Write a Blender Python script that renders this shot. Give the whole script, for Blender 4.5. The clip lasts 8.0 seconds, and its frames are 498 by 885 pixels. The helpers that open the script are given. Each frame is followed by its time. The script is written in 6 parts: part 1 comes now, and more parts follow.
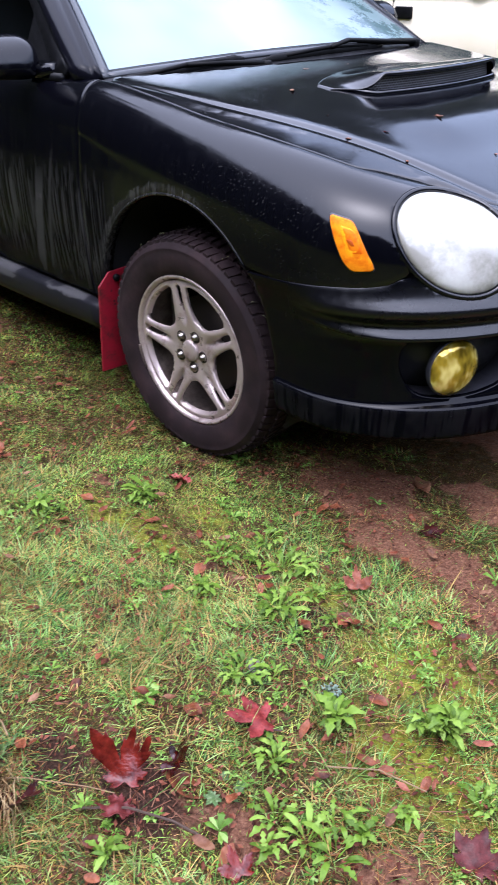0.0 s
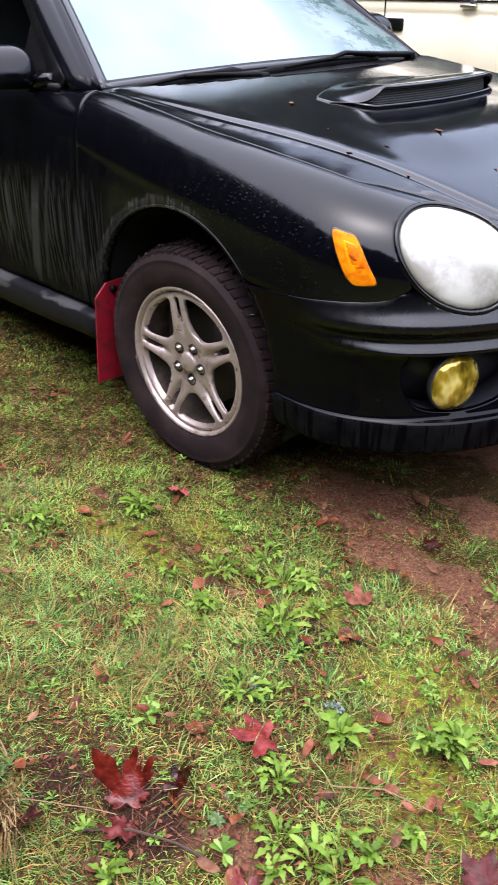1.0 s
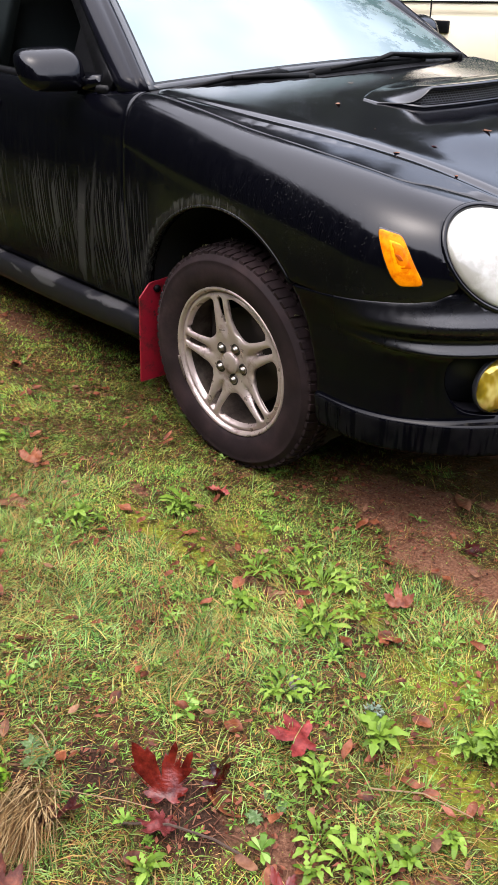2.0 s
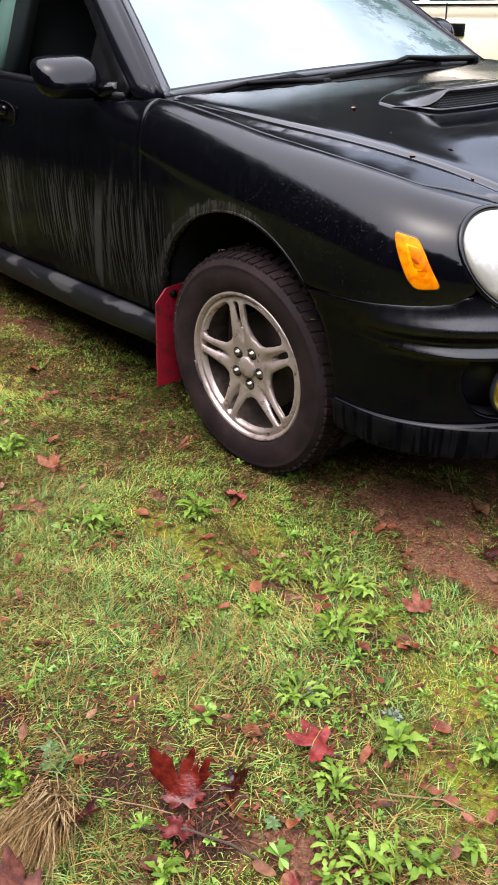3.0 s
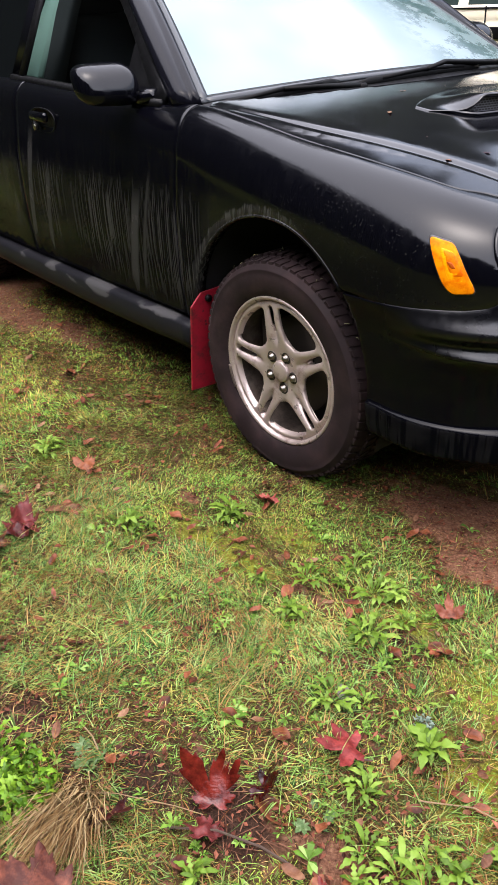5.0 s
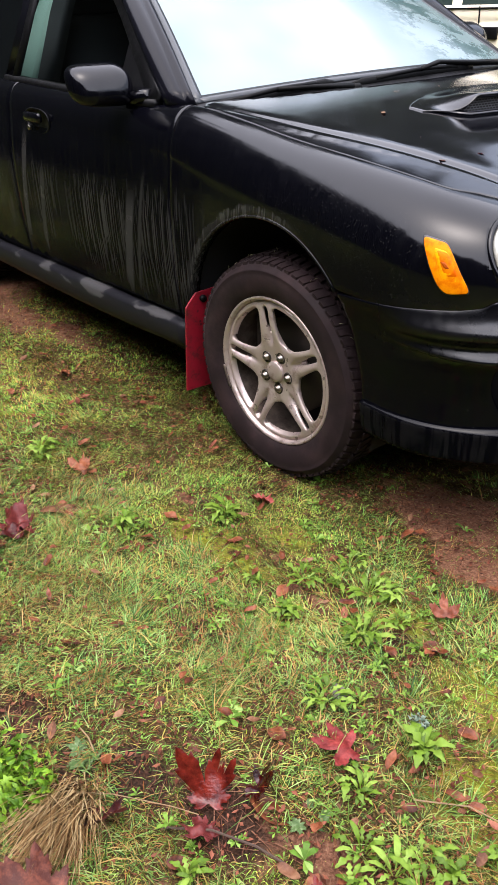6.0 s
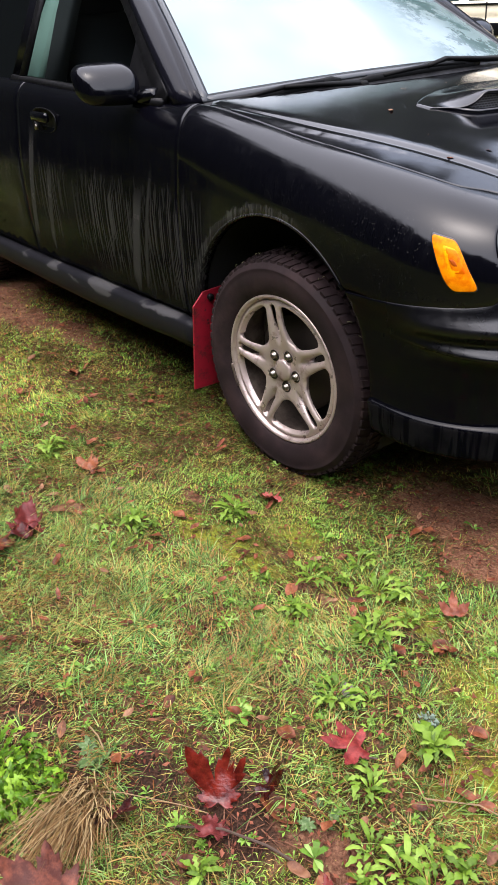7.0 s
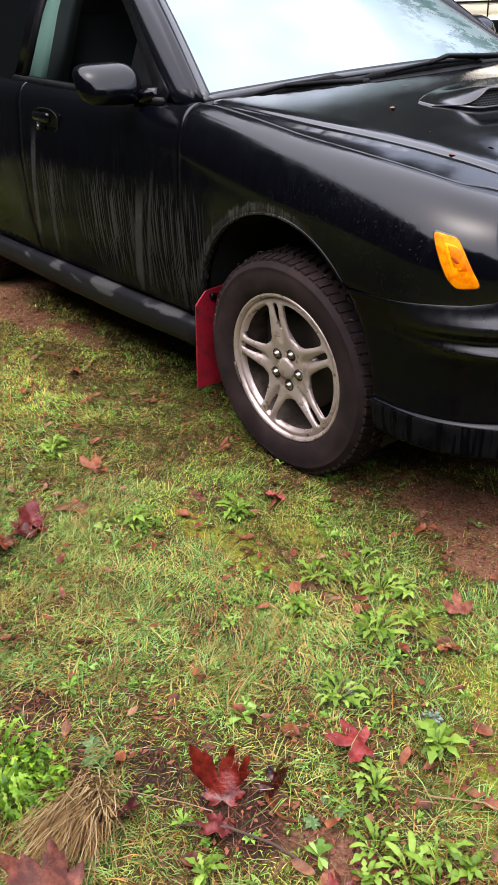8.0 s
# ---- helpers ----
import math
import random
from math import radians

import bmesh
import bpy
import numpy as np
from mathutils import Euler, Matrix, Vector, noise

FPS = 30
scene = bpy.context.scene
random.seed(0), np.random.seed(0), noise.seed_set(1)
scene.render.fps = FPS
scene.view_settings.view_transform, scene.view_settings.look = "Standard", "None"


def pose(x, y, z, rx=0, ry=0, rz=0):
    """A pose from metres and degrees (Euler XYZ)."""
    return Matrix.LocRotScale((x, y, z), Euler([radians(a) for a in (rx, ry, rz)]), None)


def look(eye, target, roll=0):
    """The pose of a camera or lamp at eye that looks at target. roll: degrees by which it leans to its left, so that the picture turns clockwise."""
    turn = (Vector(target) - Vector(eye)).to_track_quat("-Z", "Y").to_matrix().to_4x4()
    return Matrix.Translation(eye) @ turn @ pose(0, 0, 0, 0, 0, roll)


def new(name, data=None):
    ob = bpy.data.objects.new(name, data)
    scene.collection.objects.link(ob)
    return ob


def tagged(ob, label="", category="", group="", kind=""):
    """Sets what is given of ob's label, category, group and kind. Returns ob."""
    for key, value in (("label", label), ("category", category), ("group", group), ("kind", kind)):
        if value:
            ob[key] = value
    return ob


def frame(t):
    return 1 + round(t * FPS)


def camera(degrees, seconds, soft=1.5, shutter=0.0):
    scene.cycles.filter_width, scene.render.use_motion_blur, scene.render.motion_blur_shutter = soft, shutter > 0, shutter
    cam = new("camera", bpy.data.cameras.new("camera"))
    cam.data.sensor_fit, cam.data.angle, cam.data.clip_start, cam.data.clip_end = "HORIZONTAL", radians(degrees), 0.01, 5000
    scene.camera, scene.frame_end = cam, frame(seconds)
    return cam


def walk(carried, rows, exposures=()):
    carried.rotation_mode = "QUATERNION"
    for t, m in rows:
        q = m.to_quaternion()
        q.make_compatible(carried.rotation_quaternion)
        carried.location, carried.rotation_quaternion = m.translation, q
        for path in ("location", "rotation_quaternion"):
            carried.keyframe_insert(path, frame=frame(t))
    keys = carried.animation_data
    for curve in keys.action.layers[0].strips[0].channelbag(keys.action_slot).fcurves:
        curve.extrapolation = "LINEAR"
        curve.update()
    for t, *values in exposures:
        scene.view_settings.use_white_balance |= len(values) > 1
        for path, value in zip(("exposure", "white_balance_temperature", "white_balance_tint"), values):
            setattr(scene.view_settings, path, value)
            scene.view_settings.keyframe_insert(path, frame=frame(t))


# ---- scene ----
cam = camera(34.1, 8.0, soft=1.05, shutter=0.5)
PATH = [
    (0, (1.673, -2.069, 1.231), (0.376, -0.933, 0.217), -1.1),
    (0.5, (1.654, -2.064, 1.242), (0.405, -0.875, 0.228), -0.1),
    (1, (1.639, -2.08, 1.24), (0.358, -0.914, 0.24), -0.4),
    (1.5, (1.634, -2.094, 1.235), (0.308, -0.975, 0.24), -0.6),
    (3, (1.634, -2.094, 1.232), (0.262, -1.02, 0.252), -1.8),
    (3.5, (1.627, -2.104, 1.232), (0.208, -1.088, 0.255), -2.2),
    (4, (1.631, -2.096, 1.23), (0.203, -1.088, 0.259), -2.5),
    (4.5, (1.637, -2.097, 1.232), (0.206, -1.089, 0.263), -2.6),
    (6, (1.643, -2.096, 1.234), (0.221, -1.075, 0.266), -2.6),
    (6.5, (1.643, -2.097, 1.236), (0.217, -1.084, 0.266), -2.9),
    (7, (1.641, -2.097, 1.235), (0.21, -1.092, 0.264), -3.1),
    (7.5, (1.642, -2.097, 1.238), (0.209, -1.097, 0.264), -3.3),
    (8, (1.643, -2.097, 1.234), (0.208, -1.1, 0.262), -3.5),
]
EXPOSURE = 2.36
walk(cam, [(t, look(eye, target, roll)) for t, eye, target, roll in PATH],
     [(0, EXPOSURE, 5600, 19), (0.5, EXPOSURE, 5850, 18), (1.0, EXPOSURE, 6150, 16), (1.5, EXPOSURE, 6500, 14), (8, EXPOSURE, 6500, 14)])

# ---------- world and light ----------
world = bpy.data.worlds.new("overcast_sky")
world.use_nodes = True
scene.world = world
wn, wl = world.node_tree.nodes, world.node_tree.links
sky = wn.new("ShaderNodeTexSky")
sky.sky_type = "NISHITA"
sky.sun_disc = False
sky.sun_elevation, sky.sun_rotation = radians(74), radians(166)
sky.dust_density, sky.air_density = 2.5, 1.0
grey_sky = wn.new("ShaderNodeHueSaturation")
grey_sky.inputs["Saturation"].default_value = 0.52
wl.new(sky.outputs[0], grey_sky.inputs["Color"])
wl.new(grey_sky.outputs[0], wn["Background"].inputs["Color"])
wn["Background"].inputs["Strength"].default_value = 0.15
sun = new("sun", bpy.data.lights.new("sun", "SUN"))
sun.data.energy, sun.data.angle, sun.data.color = 1.3, radians(135), (1.0, 0.955, 0.98)
sun.matrix_world = look((0.242 * 2.76, -0.970 * 2.76, 9.61), (0, 0, 0))


# ---------- materials ----------
def material(name, color=(0.5, 0.5, 0.5), rough=0.5, metal=0.0, coat=0.0, trans=0.0, ior=1.45, spec=0.5):
    m = bpy.data.materials.new(name)
    m.use_nodes = True
    b = m.node_tree.nodes["Principled BSDF"]
    b.inputs["Base Color"].default_value = (*color, 1)
    b.inputs["Roughness"].default_value = rough
    b.inputs["Metallic"].default_value = metal
    b.inputs["Coat Weight"].default_value = coat
    b.inputs["Coat Roughness"].default_value = 0.04
    b.inputs["Transmission Weight"].default_value = trans
    b.inputs["IOR"].default_value = ior
    b.inputs["Specular IOR Level"].default_value = spec
    return m


class Nodes:
    """Short hand for wiring a material."""

    def __init__(self, m):
        self.n, self.l = m.node_tree.nodes, m.node_tree.links
        self.b = self.n["Principled BSDF"]

    def coord(self, scale=(1, 1, 1), kind="Object"):
        tc, mp = self.n.new("ShaderNodeTexCoord"), self.n.new("ShaderNodeMapping")
        mp.inputs["Scale"].default_value = scale
        self.l.new(tc.outputs[kind], mp.inputs["Vector"])
        return mp.outputs[0]

    def world(self, scale=(1, 1, 1)):
        g, mp = self.n.new("ShaderNodeNewGeometry"), self.n.new("ShaderNodeMapping")
        mp.inputs["Scale"].default_value = scale
        self.l.new(g.outputs["Position"], mp.inputs["Vector"])
        return mp.outputs[0]

    def noise(self, vec, scale, detail=4.0, rough=0.55):
        t = self.n.new("ShaderNodeTexNoise")
        t.inputs["Scale"].default_value, t.inputs["Detail"].default_value = scale, detail
        t.inputs["Roughness"].default_value = rough
        self.l.new(vec, t.inputs["Vector"])
        return t.outputs["Fac"]

    def cells(self, vec, scale, feature="F1"):
        t = self.n.new("ShaderNodeTexVoronoi")
        t.feature = feature
        t.inputs["Scale"].default_value = scale
        self.l.new(vec, t.inputs["Vector"])
        return t.outputs["Distance"]

    def ramp(self, fac, stops):
        r = self.n.new("ShaderNodeValToRGB")
        e = r.color_ramp.elements
        while len(e) < len(stops):
            e.new(0.5)
        for el, (p, c) in zip(e, stops):
            el.position = p
            el.color = (*c, 1) if isinstance(c, tuple) else (c, c, c, 1)
        self.l.new(fac, r.inputs["Fac"])
        return r.outputs["Color"]

    def math(self, op, a, b=0.5):
        m = self.n.new("ShaderNodeMath")
        m.operation = op
        for i, v in enumerate((a, b)):
            if isinstance(v, (int, float)):
                m.inputs[i].default_value = v
            else:
                self.l.new(v, m.inputs[i])
        return m.outputs[0]

    def mix(self, fac, a, b):
        m = self.n.new("ShaderNodeMix")
        m.data_type = "RGBA"
        for sock, v in ((m.inputs["Factor"], fac), (m.inputs["A"], a), (m.inputs["B"], b)):
            if isinstance(v, tuple):
                sock.default_value = (*v, 1)
            elif isinstance(v, (int, float)):
                sock.default_value = v
            else:
                self.l.new(v, sock)
        return m.outputs["Result"]

    def axis(self, vec, k):
        s = self.n.new("ShaderNodeSeparateXYZ")
        self.l.new(vec, s.inputs[0])
        return s.outputs[k]

    def span(self, v, a, b, lo=0.0, hi=1.0):
        m = self.n.new("ShaderNodeMapRange")
        m.interpolation_type = "SMOOTHSTEP"
        for k, x in zip(("From Min", "From Max", "To Min", "To Max"), (a, b, lo, hi)):
            m.inputs[k].default_value = x
        self.l.new(v, m.inputs["Value"])
        return m.outputs[0]

    def set(self, key, v):
        self.l.new(v, self.b.inputs[key])

    def bump(self, height, strength=0.3, dist=0.002):
        p = self.n.new("ShaderNodeBump")
        p.inputs["Strength"].default_value, p.inputs["Distance"].default_value = strength, dist
        self.l.new(height, p.inputs["Height"])
        self.l.new(p.outputs[0], self.b.inputs["Normal"])
        self.l.new(p.outputs[0], self.b.inputs["Coat Normal"])


def paint_material():
    """Black car paint with dried rain streaks of dust low on the sides, small drops and fine dirt."""
    m = material("black_car_paint", (0.003, 0.003, 0.005), 0.2, 0.0, 1.0, spec=0.02)
    m.node_tree.nodes["Principled BSDF"].inputs["Coat IOR"].default_value = 1.46
    m.node_tree.nodes["Principled BSDF"].inputs["Coat Roughness"].default_value = 0.09
    k = Nodes(m)
    p = k.world()
    x, y, z = k.axis(p, 0), k.axis(p, 1), k.axis(p, 2)
    streak = k.span(k.noise(k.world((125, 125, 1.6)), 1.0, 2.0, 0.5), 0.49, 0.57)
    broad = k.span(k.noise(k.world((6, 6, 0.9)), 1.0, 3.0, 0.6), 0.30, 0.58, 0.12, 1.0)
    ragged = k.math("MULTIPLY", k.noise(k.world((40, 40, 0.3)), 1.0, 2.0), 0.16)
    zr = k.math("ADD", z, ragged)
    low = k.math("MULTIPLY", k.span(zr, 0.40, 0.60), k.span(zr, 0.84, 0.72))
    slant = k.math("ADD", x, k.math("MULTIPLY", z, -0.24))
    wipes = None
    for at, half, top, weight in ((-1.665, 0.022, 0.85, 0.22), (-1.505, 0.020, 0.74, 0.20), (-0.842, 0.026, 0.74, 0.25), (-0.775, 0.010, 0.80, 0.18)):
        off = k.math("ABSOLUTE", k.math("SUBTRACT", slant, at))
        one = k.math("MULTIPLY", k.math("MULTIPLY", k.span(k.math("ADD", off, k.math("MULTIPLY", ragged, 0.12)), half + 0.014, half), k.span(z, top, top - 0.12)), weight)
        wipes = one if wipes is None else k.math("MAXIMUM", wipes, one)
    wipes = k.math("MULTIPLY", wipes, k.span(zr, 0.42, 0.52))
    back = k.math("MULTIPLY", k.span(x, -0.16, -0.34), k.span(x, -2.2, -1.5))
    side = k.span(k.math("ABSOLUTE", y), 0.78, 0.82)
    s = k.math("MULTIPLY", k.math("MULTIPLY", streak, broad), k.math("MULTIPLY", low, back))
    dz = k.math("SUBTRACT", z, 0.362)
    rad = k.math("SQRT", k.math("ADD", k.math("MULTIPLY", x, x), k.math("MULTIPLY", dz, dz)))
    lip = k.math("MULTIPLY", k.span(k.math("ADD", rad, k.math("MULTIPLY", ragged, 0.25)), 0.424, 0.412), k.math("MULTIPLY", k.span(z, 0.40, 0.5), k.span(x, 0.16, 0.02)))
    lip = k.math("MULTIPLY", lip, k.span(streak, 0.0, 1.0, 0.35, 1.0))
    film = k.math("MULTIPLY", k.span(k.noise(p, 5.0, 5.0, 0.6), 0.35, 0.75), k.math("MULTIPLY", k.math("MULTIPLY", low, back), 0.018))
    dust = k.math("MULTIPLY", side, k.math("MAXIMUM", k.math("MAXIMUM", k.math("ADD", k.math("MULTIPLY", s, 0.20), film), wipes), k.math("MULTIPLY", lip, 0.26)))
    specks = k.math("MULTIPLY", k.span(k.cells(p, 90.0), 0.11, 0.06), k.span(k.noise(p, 11.0, 3.0), 0.56, 0.64))
    dust = k.math("MAXIMUM", dust, k.math("MULTIPLY", specks, 0.35))
    # bright glints of water beads, painted with the pale dust colour
    bead_glints = k.math("MULTIPLY", k.span(k.cells(p, 120.0), 0.16, 0.08), k.math("MULTIPLY", k.span(k.noise(p, 9.0, 4.0), 0.42, 0.58), k.math("MULTIPLY", k.span(x, -0.15, 0.15), k.math("MULTIPLY", side, k.span(z, 0.58, 0.66)))))
    dust = k.math("MAXIMUM", dust, k.math("MULTIPLY", bead_glints, 0.55))
    drip = k.span(k.noise(k.world((95, 95, 1.2)), 1.0, 2.0, 0.5), 0.40, 0.50)
    splash = k.math("MULTIPLY", k.math("MULTIPLY", k.span(x, 0.30, 0.36), k.span(z, 0.352, 0.344)), k.math("MULTIPLY", drip, k.span(k.noise(p, 14.0, 4.0), 0.3, 0.6, 0.008, 0.04)))
    dust = k.math("MAXIMUM", dust, splash)
    k.set("Base Color", k.mix(dust, (0.0012, 0.0012, 0.0023), (0.115, 0.112, 0.105)))
    haze = k.span(k.noise(p, 7.0, 6.0, 0.65), 0.3, 0.8, 0.08, 0.18)
    k.set("Roughness", k.math("ADD", haze, k.math("MULTIPLY", dust, 0.6)))
    wet_runs = k.span(k.noise(k.world((55, 55, 3.0)), 1.0, 3.0, 0.6), 0.42, 0.62)
    crown = k.math("MULTIPLY", k.span(x, 0.36, 0.46), k.math("MULTIPLY", k.span(z, 0.515, 0.535), k.span(z, 0.665, 0.635)))
    k.set("Coat Roughness", k.math("ADD", k.math("ADD", haze, k.math("MULTIPLY", crown, 0.16)), k.math("MULTIPLY", side, k.math("ADD", k.math("MULTIPLY", wet_runs, 0.10), 0.01))))
    # coat cut to keep reflections dark on flanks and low panels; dusty door included
    dulled = k.math("MULTIPLY", k.math("MULTIPLY", side, back), k.span(zr, 0.98, 0.78))
    sides = k.math("MULTIPLY", k.math("MULTIPLY", side, k.span(x, 0.62, 0.42)), k.span(z, 0.80, 0.66))
    dulled = k.math("MAXIMUM", dulled, k.math("MAXIMUM", k.math("MULTIPLY", k.math("MAXIMUM", sides, k.span(z, 0.53, 0.495)), 0.74), k.span(z, 0.350, 0.342)))
    flank = k.math("MULTIPLY", k.math("MULTIPLY", k.span(k.math("ABSOLUTE", y), 0.60, 0.74), k.span(z, 0.66, 0.70)), 0.42)
    dulled = k.math("MAXIMUM", dulled, flank)
    k.set("Coat Weight", k.math("SUBTRACT", 1.0, k.math("MULTIPLY", dulled, 0.96)))
    drops = k.span(k.cells(p, 140.0), 0.30, 0.08)
    some = k.span(k.noise(p, 9.0, 3.0), 0.50, 0.66)
    runs = k.math("MULTIPLY", k.span(k.noise(k.world((70, 70, 5)), 1.0, 2.0), 0.55, 0.70), 0.35)
    k.bump(k.math("ADD", k.math("MULTIPLY", drops, some), k.math("MULTIPLY", runs, side)), 0.22, 0.0008)
    return m


PAINT = paint_material()
BLACK_PLASTIC = material("black_plastic", (0.003, 0.003, 0.0035), 0.5, spec=0.15)
k = Nodes(BLACK_PLASTIC)
k.set("Roughness", k.span(k.noise(k.world(), 30.0, 4.0), 0.3, 0.8, 0.35, 0.65))
k.bump(k.noise(k.world(), 900.0, 2.0), 0.15, 0.0004)
PILLAR = material("satin_black_pillar", (0.003, 0.003, 0.005), 0.20, spec=0.13)
WIPER = material("wiper_black", (0.003, 0.003, 0.003), 0.45, spec=0.08)
SATIN = material("satin_black_plastic", (0.020, 0.020, 0.025), 0.42, spec=0.5)
k = Nodes(SATIN)
k.set("Roughness", k.span(k.noise(k.world(), 24.0, 5.0), 0.3, 0.8, 0.28, 0.52))
DARK_VOID = material("underbody_black", (0.008, 0.008, 0.008), 0.9)
SKIRT = material("dusty_black_plastic", (0.01, 0.01, 0.011), 0.5, spec=0.12)
k = Nodes(SKIRT)
scuff = k.math("MULTIPLY", k.span(k.noise(k.world((5, 3, 14)), 1.0, 3.0, 0.55), 0.56, 0.61), k.span(k.axis(k.world(), 2), 0.285, 0.305))
k.set("Base Color", k.mix(k.math("MULTIPLY", scuff, 0.5), (0.008, 0.008, 0.010), (0.085, 0.083, 0.082)))
RUBBER = material("tyre_rubber", (0.028, 0.025, 0.024), 0.7, spec=0.2)
k = Nodes(RUBBER)
mud = k.span(k.noise(k.coord(), 9.0, 6.0, 0.65), 0.4, 0.75)
k.set("Base Color", k.mix(k.math("MULTIPLY", mud, 0.6), (0.0140, 0.0085, 0.0092), (0.046, 0.0270, 0.0270)))
k.set("Roughness", k.span(k.noise(k.coord(), 20.0, 4.0), 0.3, 0.8, 0.62, 0.9))
k.bump(k.noise(k.coord(), 180.0, 3.0), 0.25, 0.001)
ALLOY = material("silver_alloy", (0.4, 0.37, 0.34), 0.34, 0.6)
k = Nodes(ALLOY)
grime = k.span(k.noise(k.coord(), 22.0, 7.0, 0.7), 0.50, 0.72)
k.set("Base Color", k.mix(k.math("MULTIPLY", grime, 0.7), (0.47, 0.385, 0.355), (0.18, 0.112, 0.092)))
k.set("Roughness", k.span(k.noise(k.coord(), 30.0, 4.0), 0.3, 0.8, 0.26, 0.55))
CLIPPING = material("grass_clipping", (0.16, 0.17, 0.07), 0.4)
DISC = material("brake_disc_iron", (0.05, 0.042, 0.036), 0.5, 0.8)
# grime plus the shade behind the spokes, both put into the barrel's colour
BARREL = material("shaded_rim_barrel", (0.11, 0.085, 0.07), 0.5, 0.4)
k = Nodes(BARREL)
k.set("Base Color", k.ramp(k.noise(k.coord(), 18.0, 6.0, 0.7), [(0.35, (0.05, 0.036, 0.029)), (0.65, (0.17, 0.135, 0.11))]))
CHROME = material("wheel_nut_steel", (0.24, 0.215, 0.185), 0.30, 1.0)
RED_FLAP = material("red_mudflap_plastic", (0.33, 0.012, 0.022), 0.42)
k = Nodes(RED_FLAP)
k.set("Base Color", k.mix(k.math("MAXIMUM", k.span(k.noise(k.world(), 26.0, 6.0, 0.75), 0.48, 0.72), k.math("MULTIPLY", k.span(k.cells(k.world(), 42.0), 0.24, 0.12), k.span(k.noise(k.world(), 14.0, 2.0), 0.46, 0.54))), (0.215, 0.006, 0.016), (0.050, 0.012, 0.010)))
AMBER = material("amber_lens_plastic", (0.66, 0.205, 0.0006), 0.40, 0.0, 0.0, spec=0.08)
AMBER_DARK = material("amber_bulb_shadow", (0.56, 0.140, 0.0005), 0.4, spec=0.08)
AMBER_LIGHT = material("amber_reflector", (0.72, 0.29, 0.001), 0.3, spec=0.12)
AMBER_BROWN = material("bulb_base_brown", (0.26, 0.045, 0.002), 0.4, spec=0.1)
for m in (AMBER, AMBER_LIGHT, AMBER_DARK):
    k = Nodes(m)
    r, g, b, _ = k.b.inputs["Base Color"].default_value
    k.set("Base Color", k.mix(k.span(k.noise(k.world(), 55.0, 3.0, 0.6), 0.40, 0.66), (r, g, b), (r * 0.82, g * 0.55, b * 0.4)))
    k.bump(k.cells(k.world((90, 90, 60)), 1.0), 0.15, 0.002)
HAZE_LENS = material("milky_headlight_lens", (0.86, 0.88, 0.88), 0.16, 0.0, 0.5)
k = Nodes(HAZE_LENS)
k.set("Base Color", k.ramp(k.noise(k.world(), 9.0, 5.0, 0.6), [(0.40, (0.44, 0.435, 0.405)), (0.54, (0.36, 0.355, 0.32)), (0.64, (0.23, 0.222, 0.19))]))
YELLOW_LENS = material("yellow_fog_lens", (0.62, 0.44, 0.03), 0.08, 0.5, 0.5)
k = Nodes(YELLOW_LENS)
k.set("Base Color", k.ramp(k.noise(k.world((28, 28, 16)), 1.0, 2.0), [(0.30, (0.13, 0.085, 0.004)), (0.48, (0.42, 0.29, 0.022)), (0.62, (0.86, 0.70, 0.22))]))
k.bump(k.noise(k.world((40, 40, 26)), 1.0, 2.0), 0.35, 0.01)
# pale base colour holds both the fog and part of the mirrored white sky
FOG_SKY_GLASS = material("fog_and_sky_glass", (0.80, 0.88, 0.88), 0.14, 0.0, 0.0, ior=1.54, spec=0.5)
k = Nodes(FOG_SKY_GLASS)
runs = k.noise(k.coord((1.5, 1.9, 1.5)), 1.0, 2.0, 0.5)
clear = k.math("MULTIPLY", k.span(k.noise(k.world((1.6, 1, 1)), 8.0, 7.0, 0.75), 0.47, 0.56), k.math("MULTIPLY", k.span(k.axis(k.world(), 1), 0.16, 0.38), k.span(k.axis(k.world(), 1), 0.74, 0.60)))
k.set("Base Color", k.mix(k.math("MULTIPLY", clear, 0.9), k.ramp(runs, [(0.36, (0.085, 0.135, 0.136)), (0.62, (0.165, 0.205, 0.202))]), (0.03, 0.062, 0.058)))
FRIT = material("printed_screen_edge", (0.030, 0.033, 0.036), 0.22, spec=0.35)
GLASS = material("tinted_glass", (0.02, 0.025, 0.025), 0.02)
k = Nodes(GLASS)
see, shine, both, edge = k.n.new("ShaderNodeBsdfTransparent"), k.n.new("ShaderNodeBsdfGlossy"), k.n.new("ShaderNodeMixShader"), k.n.new("ShaderNodeFresnel")
see.inputs["Color"].default_value = (0.66, 0.74, 0.71, 1)
shine.inputs["Roughness"].default_value = 0.03
edge.inputs["IOR"].default_value = 1.12
k.l.new(edge.outputs[0], both.inputs[0])
k.l.new(see.outputs[0], both.inputs[1])
k.l.new(shine.outputs[0], both.inputs[2])
k.l.new(both.outputs[0], k.n["Material Output"].inputs["Surface"])
DARK_GLASS = material("dark_rear_glass", (0.002, 0.0025, 0.003), 0.04, ior=1.2, spec=0.3)
TRIM_TEAL = material("pillar_trim_plastic", (0.22, 0.32, 0.29), 0.6)
CLOTH = material("dark_seat_cloth", (0.02, 0.02, 0.024), 0.9)


